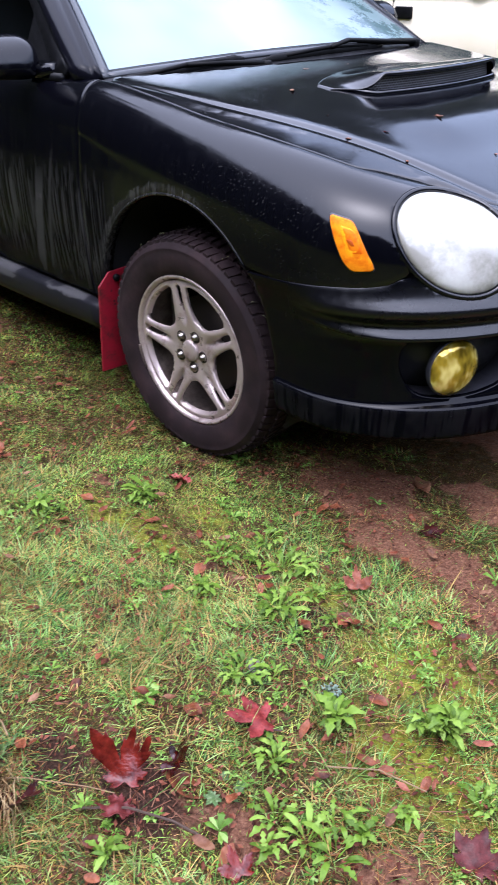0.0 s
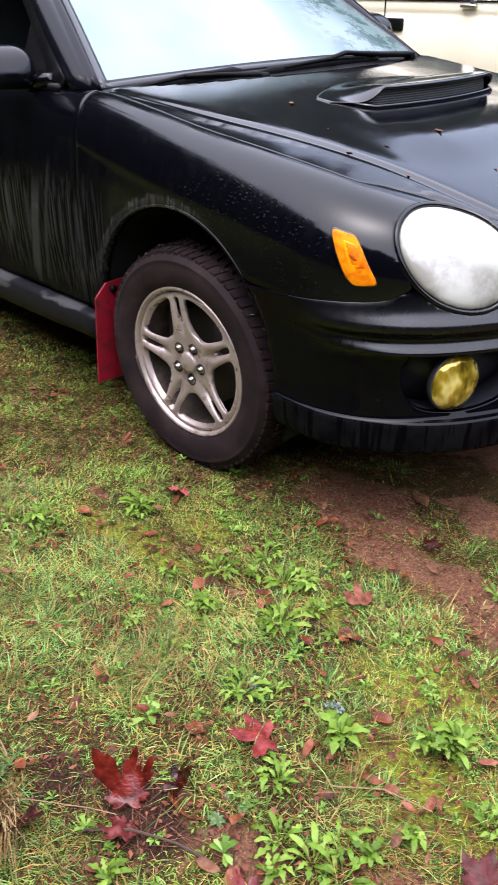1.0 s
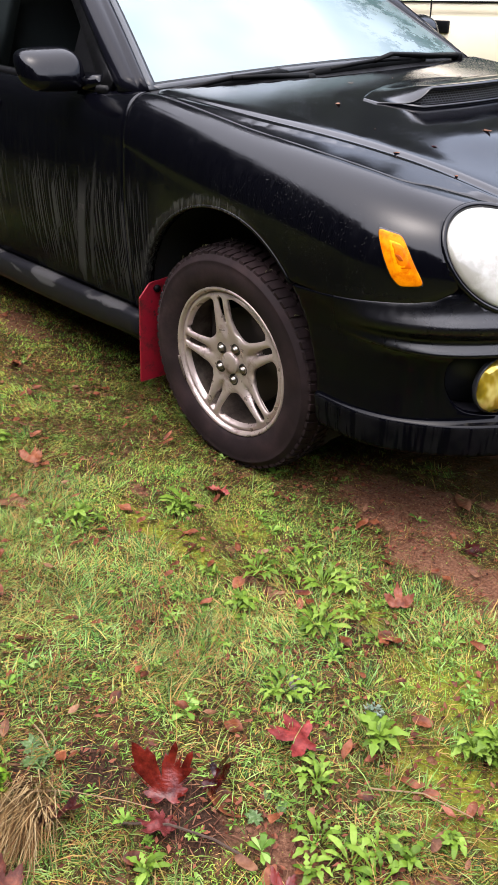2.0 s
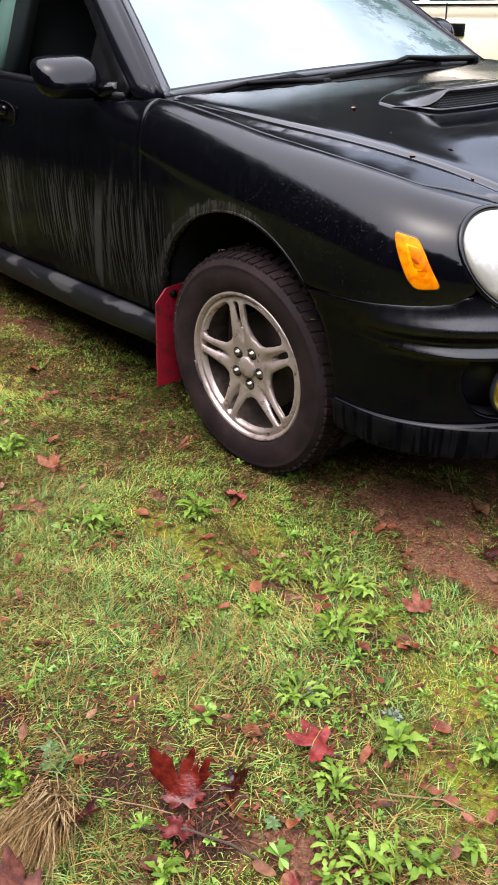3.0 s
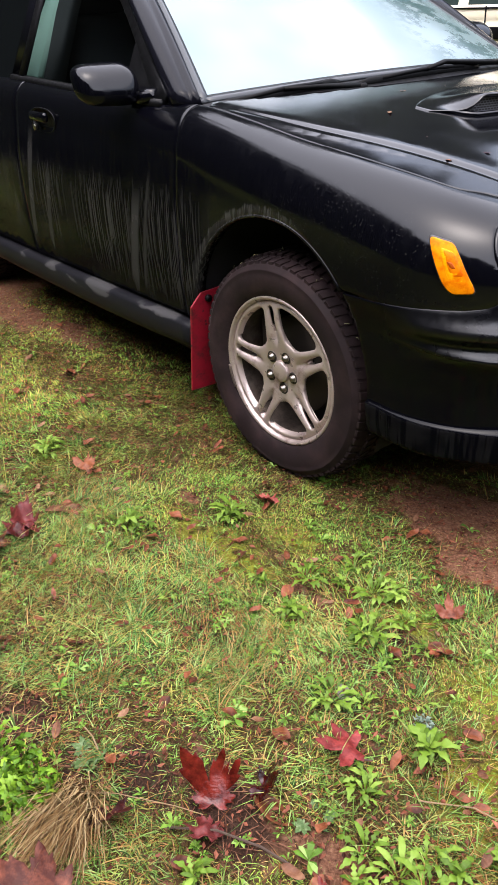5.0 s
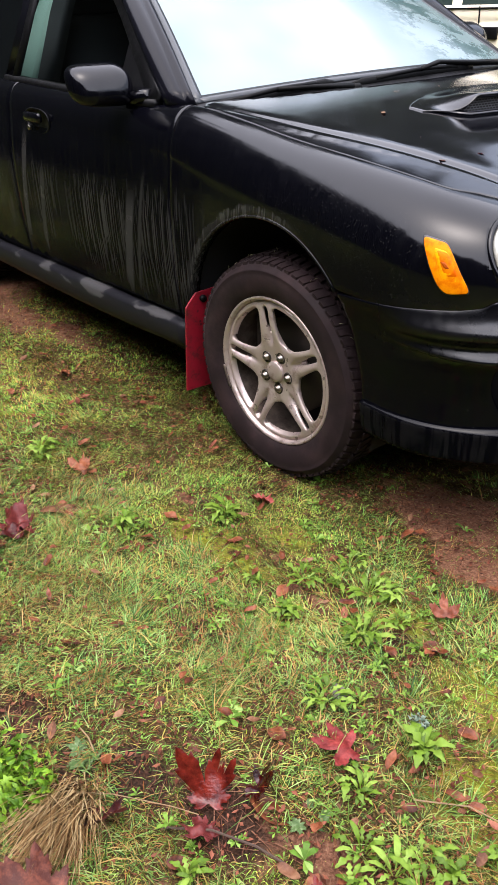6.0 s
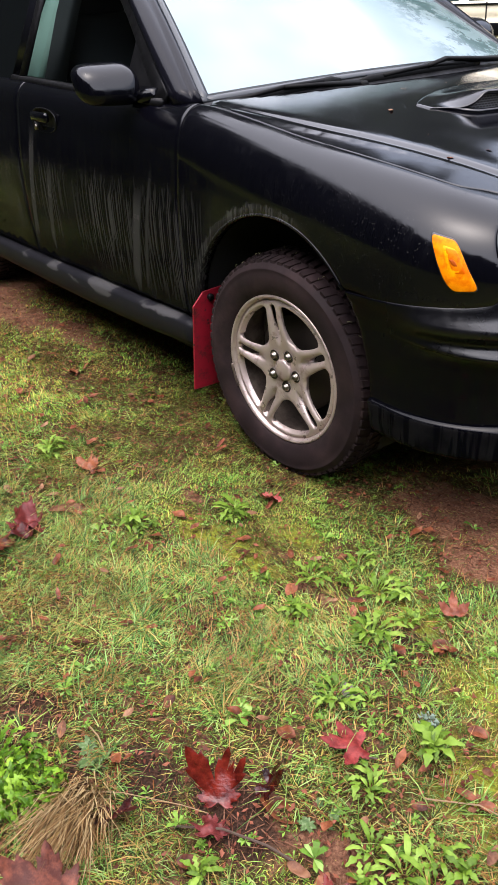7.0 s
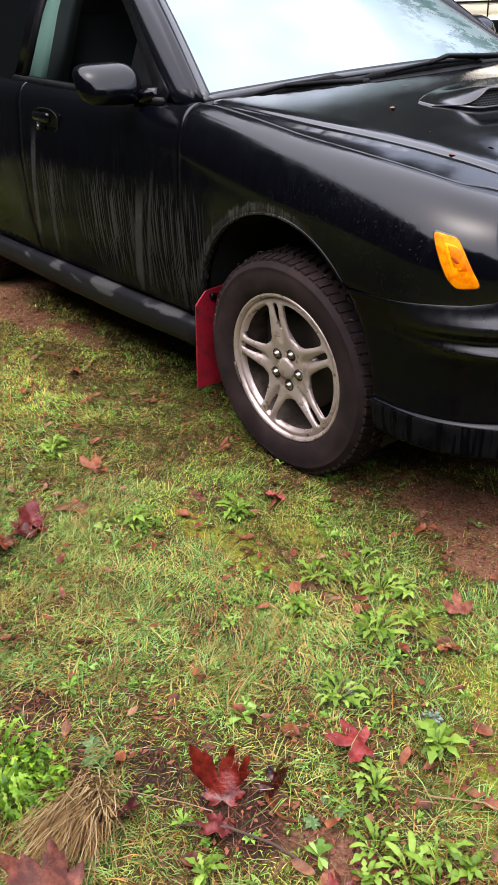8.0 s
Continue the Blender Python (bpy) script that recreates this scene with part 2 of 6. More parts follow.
# ---------- building helpers ----------
def part(name, bm, mat, parent, label="", smooth=True):
    """Links a bmesh as one mesh under a thing or under a part."""
    me = bpy.data.meshes.new(name)
    bm.to_mesh(me)
    bm.free()
    me.materials.append(mat)
    if smooth:
        me.shade_smooth()
    ob = new(name, me)
    ob.parent = parent
    return tagged(ob, label) if label else ob


def thing(name, label, category, group="", kind="", at=None):
    ob = new(name)
    if at is not None:
        ob.matrix_world = at
    return tagged(ob, label, category, group, kind)


def ease(x, a, b):
    t = min(1.0, max(0.0, (x - a) / (b - a)))
    return t * t * (3 - 2 * t)


def curve_at(x, pts):
    """Smooth value at x through (x, value) pairs in rising order."""
    if x <= pts[0][0]:
        return pts[0][1]
    if x >= pts[-1][0]:
        return pts[-1][1]
    i = next(j for j in range(len(pts) - 1) if pts[j + 1][0] >= x)

    def slope(j):
        a, b = max(0, j - 1), min(len(pts) - 1, j + 1)
        return (pts[b][1] - pts[a][1]) / (pts[b][0] - pts[a][0])

    (x0, y0), (x1, y1) = pts[i], pts[i + 1]
    h = x1 - x0
    t = (x - x0) / h
    return ((1 + 2 * t) * (1 - t) ** 2 * y0 + t * (1 - t) ** 2 * h * slope(i) + t * t * (3 - 2 * t) * y1 + t * t * (t - 1) * h * slope(i + 1))


def resample(poly, step):
    out = []
    for (ax, ay), (bx, by) in zip(poly, poly[1:] + poly[:1]):
        n = max(1, round(math.hypot(bx - ax, by - ay) / step))
        out += [(ax + (bx - ax) * i / n, ay + (by - ay) * i / n) for i in range(n)]
    return out


def inside(x, y, poly):
    hit = False
    for (ax, ay), (bx, by) in zip(poly, poly[1:] + poly[:1]):
        if (ay > y) != (by > y) and x < (bx - ax) * (y - ay) / (by - ay) + ax:
            hit = not hit
    return hit


def edge_gap(x, y, poly):
    best = 9.0
    for (ax, ay), (bx, by) in zip(poly, poly[1:] + poly[:1]):
        dx, dy = bx - ax, by - ay
        t = max(0.0, min(1.0, ((x - ax) * dx + (y - ay) * dy) / (dx * dx + dy * dy + 1e-12)))
        best = min(best, math.hypot(ax + t * dx - x, ay + t * dy - y))
    return best


def rounded(poly, r, n=4):
    """A polygon with its corners rounded by about r."""
    out = []
    for i, (x, y) in enumerate(poly):
        (ax, ay), (bx, by) = poly[i - 1], poly[(i + 1) % len(poly)]
        la, lb = math.hypot(ax - x, ay - y), math.hypot(bx - x, by - y)
        ra, rb = min(r, la * 0.45), min(r, lb * 0.45)
        p, q = (x + (ax - x) * ra / la, y + (ay - y) * ra / la), (x + (bx - x) * rb / lb, y + (by - y) * rb / lb)
        for j in range(n + 1):
            t = j / n
            out.append(((1 - t) ** 2 * p[0] + 2 * t * (1 - t) * x + t * t * q[0], (1 - t) ** 2 * p[1] + 2 * t * (1 - t) * y + t * t * q[1]))
    return out


def panel(poly, surf, step=0.02, depth=0.012, out=1, holes=(), drop=None, lip=0.0015, lines=(), snap=None):
    """A bmesh of a sheet panel: the polygon in (u, v), filled, laid on surf(u, v), with rounded and turned-in edges.
    out: 1 or -1, the side of du x dv that faces outwards."""
    from mathutils.geometry import delaunay_2d_cdt
    rings = [resample(list(poly), step)] + [resample(list(h), step) for h in holes]
    pts, edges = [], []
    for ring in rings:
        b = len(pts)
        pts += ring
        edges += [(b + i, b + (i + 1) % len(ring)) for i in range(len(ring))]
    for line in lines:
        b = len(pts)
        pts += line
        edges += [(b + i, b + i + 1) for i in range(len(line) - 1)]
    marks = [p for line in lines for p in line]
    us, vs = [p[0] for p in rings[0]], [p[1] for p in rings[0]]
    nu, nv = int((max(us) - min(us)) / step) + 1, int((max(vs) - min(vs)) / step) + 1
    for i in range(nu + 1):
        for j in range(nv + 1):
            x, y = min(us) + i * step, min(vs) + (j + 0.5 * (i % 2)) * step
            if inside(x, y, rings[0]) and not any(inside(x, y, h) for h in rings[1:]) and min(edge_gap(x, y, r) for r in rings) > step * 0.45 and all(abs(x - p[0]) + abs(y - p[1]) > step * 0.7 for p in marks):
                pts.append((x, y))
    verts, _, faces, *_ = delaunay_2d_cdt([Vector(p) for p in pts], edges, [], 0, 1e-6)
    bm = bmesh.new()
    e = 1e-4

    def normal(u, v):
        n = (Vector(surf(u + e, v)) - Vector(surf(u - e, v))).cross(Vector(surf(u, v + e)) - Vector(surf(u, v - e)))
        return n.normalized() * out

    cut, drawn = set(), set()
    bv = [bm.verts.new(surf(*v)) for v in verts]
    nn = {b: normal(*v) for b, v in zip(bv, verts)}
    for f in faces:
        c = sum((verts[i] for i in f), Vector((0, 0))) / len(f)
        if not inside(c.x, c.y, rings[0]) or any(inside(c.x, c.y, h) for h in rings[1:]):
            continue
        if drop and drop(Vector(surf(c.x, c.y))):
            cut.update(bv[i] for i in f)
            continue
        fv = [bv[i] for i in f]
        if (fv[1].co - fv[0].co).cross(fv[2].co - fv[0].co).dot(nn[fv[0]]) < 0:
            fv.reverse()
        try:
            bm.faces.new(fv)
        except ValueError:
            pass
    for v in [v for v in bm.verts if not v.link_faces]:
        nn.pop(v, None)
        bm.verts.remove(v)
    if snap:
        for v in {v for ed in bm.edges if ed.is_boundary for v in ed.verts}:
            at = snap(v.co, v in cut)
            if (at - v.co).length > 1e-6:
                drawn.add(v)
            v.co = at
    if depth:
        border = [ed for ed in bm.edges if ed.is_boundary]
        push = {}
        for ed in border:
            f = ed.link_faces[0]
            o = (ed.verts[0].co + ed.verts[1].co) / 2 - f.calc_center_median()
            along = (ed.verts[1].co - ed.verts[0].co).normalized()
            o = (o - along * o.dot(along)).normalized()
            for v in ed.verts:
                push[v] = push.get(v, Vector()) + o
        ra, rb = {}, {}
        for v, o in push.items():
            o = o.normalized() if o.length else o
            turn = 0.0 if v in drawn else lip
            ra[v] = bm.verts.new(v.co + o * turn - nn[v] * lip * 0.8)
            rb[v] = bm.verts.new(v.co + o * turn * 1.1 - nn[v] * depth)
        for ed in border:
            a, b = ed.verts
            f = ed.link_faces[0]
            order = [lo.vert for lo in f.loops]
            if order[(order.index(a) + 1) % len(order)] == b:
                a, b = b, a
            bm.faces.new((a, b, ra[b], ra[a]))
            bm.faces.new((ra[a], ra[b], rb[b], rb[a]))
    return bm


def flipped(bm):
    """The same bmesh mirrored to the other side of the car."""
    for v in bm.verts:
        v.co.y = -v.co.y
    bmesh.ops.reverse_faces(bm, faces=bm.faces[:])
    return bm


def joined(*parts):
    out = bmesh.new()
    for b in parts:
        me = bpy.data.meshes.new("tmp")
        b.to_mesh(me)
        b.free()
        out.from_mesh(me)
        bpy.data.meshes.remove(me)
    return out


def lofted(rings, closed=True, caps=True):
    """A skin over rings of points, each ring with the same count."""
    bm = bmesh.new()
    rows = [[bm.verts.new(p) for p in r] for r in rings]
    n = len(rows[0])
    for a, b in zip(rows, rows[1:]):
        for i in range(n if closed else n - 1):
            j = (i + 1) % n
            bm.faces.new((a[i], a[j], b[j], b[i]))
    if caps and closed:
        bm.faces.new(list(reversed(rows[0])))
        bm.faces.new(rows[-1])
    bmesh.ops.recalc_face_normals(bm, faces=bm.faces[:])
    return bm


def tube(points, radius, n=8, flat=1.0):
    """A round or flattened rod along points; radius may be a number or one per point."""
    pts = [Vector(p) for p in points]
    rings = []
    for i, p in enumerate(pts):
        d = (pts[min(i + 1, len(pts) - 1)] - pts[max(i - 1, 0)]).normalized()
        side = d.cross(Vector((0, 0, 1)))
        side = side.normalized() if side.length > 1e-4 else Vector((1, 0, 0))
        up = side.cross(d).normalized()
        r = radius[i] if isinstance(radius, (list, tuple)) else radius
        rings.append([p + side * (r * math.cos(a)) + up * (r * flat * math.sin(a)) for a in [2 * math.pi * j / n for j in range(n)]])
    return lofted(rings)


def revolved(profile, n=64, axis_y=True):
    """Turns (radius, depth) pairs round the wheel's axle (local y)."""
    rings = []
    for r, d in profile:
        rings.append([(r * math.cos(2 * math.pi * i / n), d, r * math.sin(2 * math.pi * i / n)) for i in range(n)])
    bm = bmesh.new()
    rows = [[bm.verts.new(p) for p in r] for r in rings]
    for a, b in zip(rows, rows[1:]):
        for i in range(n):
            j = (i + 1) % n
            bm.faces.new((a[i], b[i], b[j], a[j]))
    return bm


def block(sx, sy, sz, at=(0, 0, 0), bevel=0.004, turn=None):
    bm = bmesh.new()
    bmesh.ops.create_cube(bm, size=1)
    bmesh.ops.scale(bm, vec=(sx, sy, sz), verts=bm.verts)
    if bevel:
        bmesh.ops.bevel(bm, geom=bm.edges[:], offset=bevel, segments=2, affect="EDGES", profile=0.5)
    m = Matrix.Translation(at)
    if turn is not None:
        m = m @ turn
    bmesh.ops.transform(bm, matrix=m, verts=bm.verts)
    return bm


# ---------- the car: master surfaces ----------
# x runs forwards from the front axle, y to the car's left, z up; the right side is built and mirrored.
HALF, XC, XN, LEN, POW = 0.850, 0.42, 0.90, 0.95, 2.2
XR, XT, REAR = -2.90, -3.46, 0.95
AXLE_R, HUB_Z = -2.525, 0.305


def plan(t):
    """The outermost line of the body in plan: along the side, then round the nose (or the tail)."""
    if t > XC:
        a = min(math.pi / 2, (t - XC) / LEN * math.pi / 2)
        return Vector((XC + (XN - XC) * math.sin(a) ** (2 / POW), HALF * max(0.0, math.cos(a)) ** (2 / POW)))
    if t < XR:
        a = min(math.pi / 2, (XR - t) / REAR * math.pi / 2)
        return Vector((XR - (XR - XT) * math.sin(a) ** (2 / 2.6), HALF * max(0.0, math.cos(a)) ** (2 / 2.6)))
    return Vector((t, HALF))


def inward(t):
    e = 2e-3
    d = plan(min(t + e, XC + LEN - 1e-4)) - plan(max(t - e, XR - REAR + 1e-4))
    n = Vector((d.y, -d.x))
    return n.normalized() if n.length else Vector((0, -1))


HOOD_MID = [(-0.45, 0.985), (-0.2, 0.966), (0.0, 0.949), (0.15, 0.932), (0.3, 0.908), (0.5, 0.862), (0.7, 0.800), (0.80, 0.755), (0.90, 0.70)]
HOOD_SIDE = [(-0.45, 0.966), (-0.2, 0.935), (0.0, 0.908), (0.2, 0.886), (0.4, 0.860), (0.5, 0.840), (0.6, 0.812), (0.75, 0.765), (0.90, 0.70)]
CREASE = [(-0.45, 0.715), (-0.2, 0.68), (0.1, 0.63), (0.4, 0.575), (0.6, 0.53), (0.8, 0.47)]


def hood_z(x, y):
    y = abs(y)
    mid, side = curve_at(x, HOOD_MID), curve_at(x, HOOD_SIDE)
    yc = curve_at(x, CREASE)
    ridge = mid - (mid - side) * 0.55 * (y / 0.70) ** 2.2
    step = ease(y, yc - 0.030, yc + 0.055)
    outer = side + (ridge - side) * 0.66 * ease(y, 0.76, yc)
    ridge += 0.014 * ease(x, 0.18, 0.40) * ease(x, 0.56, 0.40) * ease(y, 0.52, 0.30)
    return ridge * (1 - step) + outer * step - 0.0034 * math.exp(-((y - yc - 0.014) / 0.009) ** 2)


DROP_TOP = [(-3.4, 0.16), (-2.6, 0.10), (-1.0, 0.078), (-0.72, 0.083), (-0.55, 0.094), (-0.38, 0.109), (-0.2, 0.116), (0.0, 0.120), (0.3, 0.137), (0.5, 0.158), (0.65, 0.175), (0.84, 0.150), (0.96, 0.085), (1.06, 0.060), (1.4, 0.050)]
BELT = [(-3.46, 0.97), (-2.6, 0.995), (-1.6, 0.972), (-0.7, 0.954), (-0.45, 0.960)]


def top_edge(t):
    d = curve_at(t, DROP_TOP)
    p = plan(t) + inward(t) * d
    f = ease(t, -0.62, -0.30)
    return d, curve_at(t, BELT) * (1 - f) + hood_z(max(p.x, -0.45), p.y) * f


def side_split(t):
    d, z = top_edge(t)
    return d, z, z - (0.105 + 0.05 * ease(t, -0.85, -0.15))


def camber(z):
    return 0.016 * ((z - 0.60) / 0.26) ** 2 if z < 0.60 else 0.012 * ((z - 0.60) / 0.2) ** 2


def skin(t, v):
    """The body's side: v from 0 (sill) to 1 (below the shoulder) to 2 (its top edge)."""
    d, zt, z1 = side_split(t)
    if v <= 1:
        z = 0.25 + (z1 - 0.25) * v
        off = camber(z)
    else:
        a = (v - 1) * radians(86)
        z = z1 + (zt - z1) * math.sin(a) / math.sin(radians(86))
        d1 = camber(z1)
        off = d1 + (d - d1) * (1 - math.cos(a)) / (1 - math.cos(radians(86)))
    p = plan(t) + inward(t) * off
    return (p.x, -p.y, z)


def v_of(t, z):
    d, zt, z1 = side_split(t)
    if z <= z1:
        return (z - 0.25) / (z1 - 0.25)
    return 1 + math.asin(min(1.0, (z - z1) / (zt - z1) * math.sin(radians(86)))) / radians(86)


def side_poly(pts):
    return [(t, v_of(t, z)) for t, z in pts]


def arc(cx, cz, r, a0, a1, n):
    return [(cx + r * math.cos(radians(a0 + (a1 - a0) * i / n)), cz + r * math.sin(radians(a0 + (a1 - a0) * i / n))) for i in range(n + 1)]


ARCH = (0.0, 0.362, 0.378)
GAP = 0.0022
VS = 0.45
FENDER_SEAM, DOOR_REAR, REAR_DOOR_END, SILL_Z = -0.437, -1.600, -2.42, 0.352


def sheet(t, w):
    return skin(t, w / VS)


def on_side(pts):
    """Polygon corners given as (t, height), or (t, 'top')."""
    return [(t, (2.0 if z == "top" else v_of(t, z)) * VS) for t, z in pts]


def run(a, b, n=12):
    return [a + (b - a) * i / n for i in range(n + 1)]


car = thing("car", "black compact sports sedan with dried dust streaks, parked on wet grass", "car")

# headlight oval on the front corner: centre, outward axis, half width and half height, tilt
LAMP_C = Vector((0.6976, -0.6347, 0.7221))
LAMP_N = Vector((0.66, -0.60, 0.45)).normalized()
LAMP_U = Vector((0, 0, 1)).cross(LAMP_N).normalized()
LAMP_V = LAMP_N.cross(LAMP_U)
LAMP_A, LAMP_B, LAMP_TILT = 0.1316, 0.0985, radians(-33)


def lamp_uv(p, side=-1):
    q = Vector((p.x, p.y * -side, p.z)) - LAMP_C
    u, v = q.dot(LAMP_U), q.dot(LAMP_V)
    c, s = math.cos(LAMP_TILT), math.sin(LAMP_TILT)
    return (u * c + v * s) / LAMP_A, (-u * s + v * c) / LAMP_B


def in_lamp(p):
    q = Vector((p.x, -abs(p.y), p.z))
    a, b = lamp_uv(q)
    return a * a + b * b < 1.045 ** 2 and abs((q - LAMP_C).dot(LAMP_N)) < 0.2


LAMP_EDGE = []


def to_lamp(p, cut=False):
    """Draws a panel's ragged border onto the headlight's oval, and notes how far it stands from the oval's plane."""
    side = -1 if p.y <= 0 else 1
    q = Vector((p.x, -abs(p.y), p.z))
    a, b = lamp_uv(q)
    r = math.hypot(a, b)
    off = (q - LAMP_C).dot(LAMP_N)
    if not 0.80 < r < (1.7 if cut else 1.24) or abs(off) > 0.18:
        return p
    a, b = a * 1.035 / r * LAMP_A, b * 1.035 / r * LAMP_B
    c, s = math.cos(LAMP_TILT), math.sin(LAMP_TILT)
    LAMP_EDGE.append((math.atan2(b / LAMP_B, a / LAMP_A), off))
    q = LAMP_C + LAMP_U * (a * c - b * s) + LAMP_V * (a * s + b * c) + LAMP_N * off
    return Vector((q.x, q.y * -side, q.z))


def fender_panel():
    cx, cz, r = ARCH
    poly = on_side([(FENDER_SEAM + GAP / 2, "top"), (FENDER_SEAM + GAP / 2, SILL_Z), (-0.377, SILL_Z)])
    poly += on_side(arc(cx, cz, r, 176, 43, 26))
    poly += on_side([(0.39, 0.616), (0.54, 0.632), (0.64, 0.640), (0.69, 0.648), (0.73, 0.668), (0.76, 0.70), (0.86, 0.70), (1.02, 0.69)])
    poly += on_side([(t, "top") for t in run(1.02, FENDER_SEAM + 0.03, 30)])
    return panel(poly, sheet, 0.013, 0.014, 1, lip=0.0009, drop=in_lamp, snap=to_lamp, lines=[[(t, (2.0 - o) * VS) for t in run(FENDER_SEAM + 0.045, 0.985, 90)] for o in (0.012, 0.03, 0.055, 0.085, 0.12)])


def door_panel():
    poly = on_side([(FENDER_SEAM - GAP / 2, SILL_Z + 0.01), (FENDER_SEAM - GAP / 2, "top")] + [(t, "top") for t in run(-0.5, DOOR_REAR, 14)] + [(DOOR_REAR, 0.90), (DOOR_REAR, 0.326), (-1.0, 0.344)])
    return panel(poly, sheet, 0.022, 0.014, lip=0.0009)


def rear_door_panel():
    poly = on_side([(DOOR_REAR - GAP, 0.326), (DOOR_REAR - GAP, "top")] + [(t, "top") for t in run(-1.68, REAR_DOOR_END, 10)] + [(REAR_DOOR_END, 0.80)]
                   + [(AXLE_R + 0.385 * math.cos(radians(a)), 0.362 + 0.385 * math.sin(radians(a))) for a in range(72, 0, -12)] + [(AXLE_R + 0.386, 0.318)])
    return panel(poly, sheet, 0.03, 0.014)


def quarter_panel():
    a0 = [(AXLE_R + 0.378 * math.cos(radians(a)), 0.362 + 0.378 * math.sin(radians(a))) for a in range(74, 181, 7)]
    poly = on_side([(REAR_DOOR_END - GAP, "top"), (REAR_DOOR_END - GAP, 0.80)] + a0 + [(-2.90, 0.30), (-3.3, 0.30), (-3.60, 0.30), (-3.849, 0.30)] + [(t, "top") for t in run(-3.849, REAR_DOOR_END - 0.05, 24)])
    return panel(poly, sheet, 0.04, 0.014)


for label, turned in (("", False), ("", True)):
    f = flipped if turned else (lambda b: b)
    part("front_fender", f(fender_panel()), PAINT, car)
    door = part("front_door", f(door_panel()), PAINT, car, "black door with pale vertical dust streaks")
    if turned:
        far_door = door
    else:
        near_door = door
    part("rear_door", f(rear_door_panel()), PAINT, car)
    part("rear_quarter_panel", f(quarter_panel()), PAINT, car)


# rolled lips inside the wheel arches
def arch_lip(cx, side, a0, a1):
    rings = []
    for i in range(41):
        a = radians(a0 + (a1 - a0) * i / 40)
        ring = []
        for r, y in ((0.379, -0.001), (0.376, 0.0025), (0.371, 0.0015), (0.369, -0.010), (0.370, -0.030), (0.378, -0.012)):
            x, z = cx + r * math.cos(a), 0.362 + r * math.sin(a)
            ring.append((x, side * (HALF - camber(z) + y), z))
        rings.append(ring)
    return lofted(rings)


for cx in (0.0, AXLE_R):
    for side in (-1, 1):
        part("arch_lip", arch_lip(cx, side, 178, 42 if cx == 0 else 4), PAINT, car)


# wheel wells and a dark inner shell behind the panels
def well(cx, side):
    rings = []
    for i in range(25):
        a = radians(-25 + 230 * i / 24)
        rings.append([(cx + r * math.cos(a), side * y, max(0.16, 0.362 + r * math.sin(a))) for r, y in ((0.395, 0.800), (0.395, 0.55), (0.30, 0.50), (0.02, 0.50))])
    return lofted(rings, closed=False)


for cx in (0.0, AXLE_R):
    for side in (-1, 1):
        part("wheel_well", well(cx, side), DARK_VOID, car)


def inner_shell():
    rings = []
    for t in run(-0.50, -3.40, 24):
        d, z = top_edge(t)
        y = plan(t).y - 0.05
        wheel = min(abs(t), abs(t - AXLE_R)) < 0.40
        lo = 0.20
        yl = 0.50 if wheel else y - 0.02
        rings.append([(max(t, -3.38), s * yy, zz) for s, yy, zz in ((-1, yl, lo), (-1, yl, 0.72), (-1, y - d * 0.9, z - 0.05), (1, y - d * 0.9, z - 0.05), (1, yl, 0.72), (1, yl, lo))])
    return lofted(rings)


part("floor_pan", inner_shell(), DARK_VOID, car)
part("engine_bay", lofted([[(x, s * yy, zz) for s, yy, zz in ((-1, 0.48, 0.2), (-1, 0.48, 0.7), (-1, w, h), (1, w, h), (1, 0.48, 0.7), (1, 0.48, 0.2))]
                           for x, w, h in ((-0.49, 0.68, 0.90), (0.0, 0.66, 0.86), (0.45, 0.55, 0.78), (0.66, 0.42, 0.68))]), DARK_VOID, car)


# ---------- bumper, nose, hood ----------
BUMP = [(0.258, 0.050), (0.268, 0.022), (0.280, 0.018), (0.325, 0.0145), (0.341, 0.0138), (0.347, 0.0148), (0.3505, 0.0175), (0.355, 0.0232), (0.364, 0.0240), (0.42, 0.026), (0.48, 0.021), (0.495, 0.020)]


def ledge_z(t):
    """The lower edge of the crease above the fog lamp, sinking towards the front."""
    return 0.543 - 0.020 * ease(t, 0.40, 0.74)



def bump_inset(t, z):
    grow = ease(t, 0.40, 0.72)
    if z < 0.495:
        return curve_at(z, BUMP) - 0.012 * ease(t, 0.62, 0.92) * ease(z, 0.364, 0.346)
    ze = ledge_z(t)
    start = ease(t, 0.385, 0.56)
    low = [(0.495, 0.020), (ze - 0.010, 0.019), (ze - 0.004, 0.0175 - 0.0125 * grow), (ze, 0.0165 - 0.0215 * grow), (0.552, 0.0145 - 0.002 * start), (0.562, 0.0125 - 0.0035 * start - 0.003 * grow), (0.574, 0.010 - 0.012 * start - 0.009 * grow), (0.588, 0.0075 - 0.015 * start - 0.016 * grow), (0.600, 0.0020 - 0.008 * start - 0.013 * grow), (0.614, -0.0015 - 0.002 * start - 0.005 * grow), (0.630, -0.0015), (0.66, 0.004), (0.70, 0.014), (0.75, 0.03)]
    return curve_at(z, low)


def bumper_skin(t, z):
    p = plan(t) + inward(t) * bump_inset(t, z)
    return (p.x, -p.y, z)


FOG_HOLE = rounded([(0.735, 0.515), (0.728, 0.44), (0.775, 0.375), (0.90, 0.362), (1.00, 0.385), (1.045, 0.46), (1.03, 0.515)], 0.05, 5)
MID_HOLE = [(1.12, 0.40), (1.365, 0.40), (1.365, 0.50), (1.14, 0.50)]


SEAM_Z = [(0.288, 0.6085), (0.39, 0.6145), (0.54, 0.6305), (0.64, 0.6385), (0.692, 0.6465), (0.733, 0.6655)]


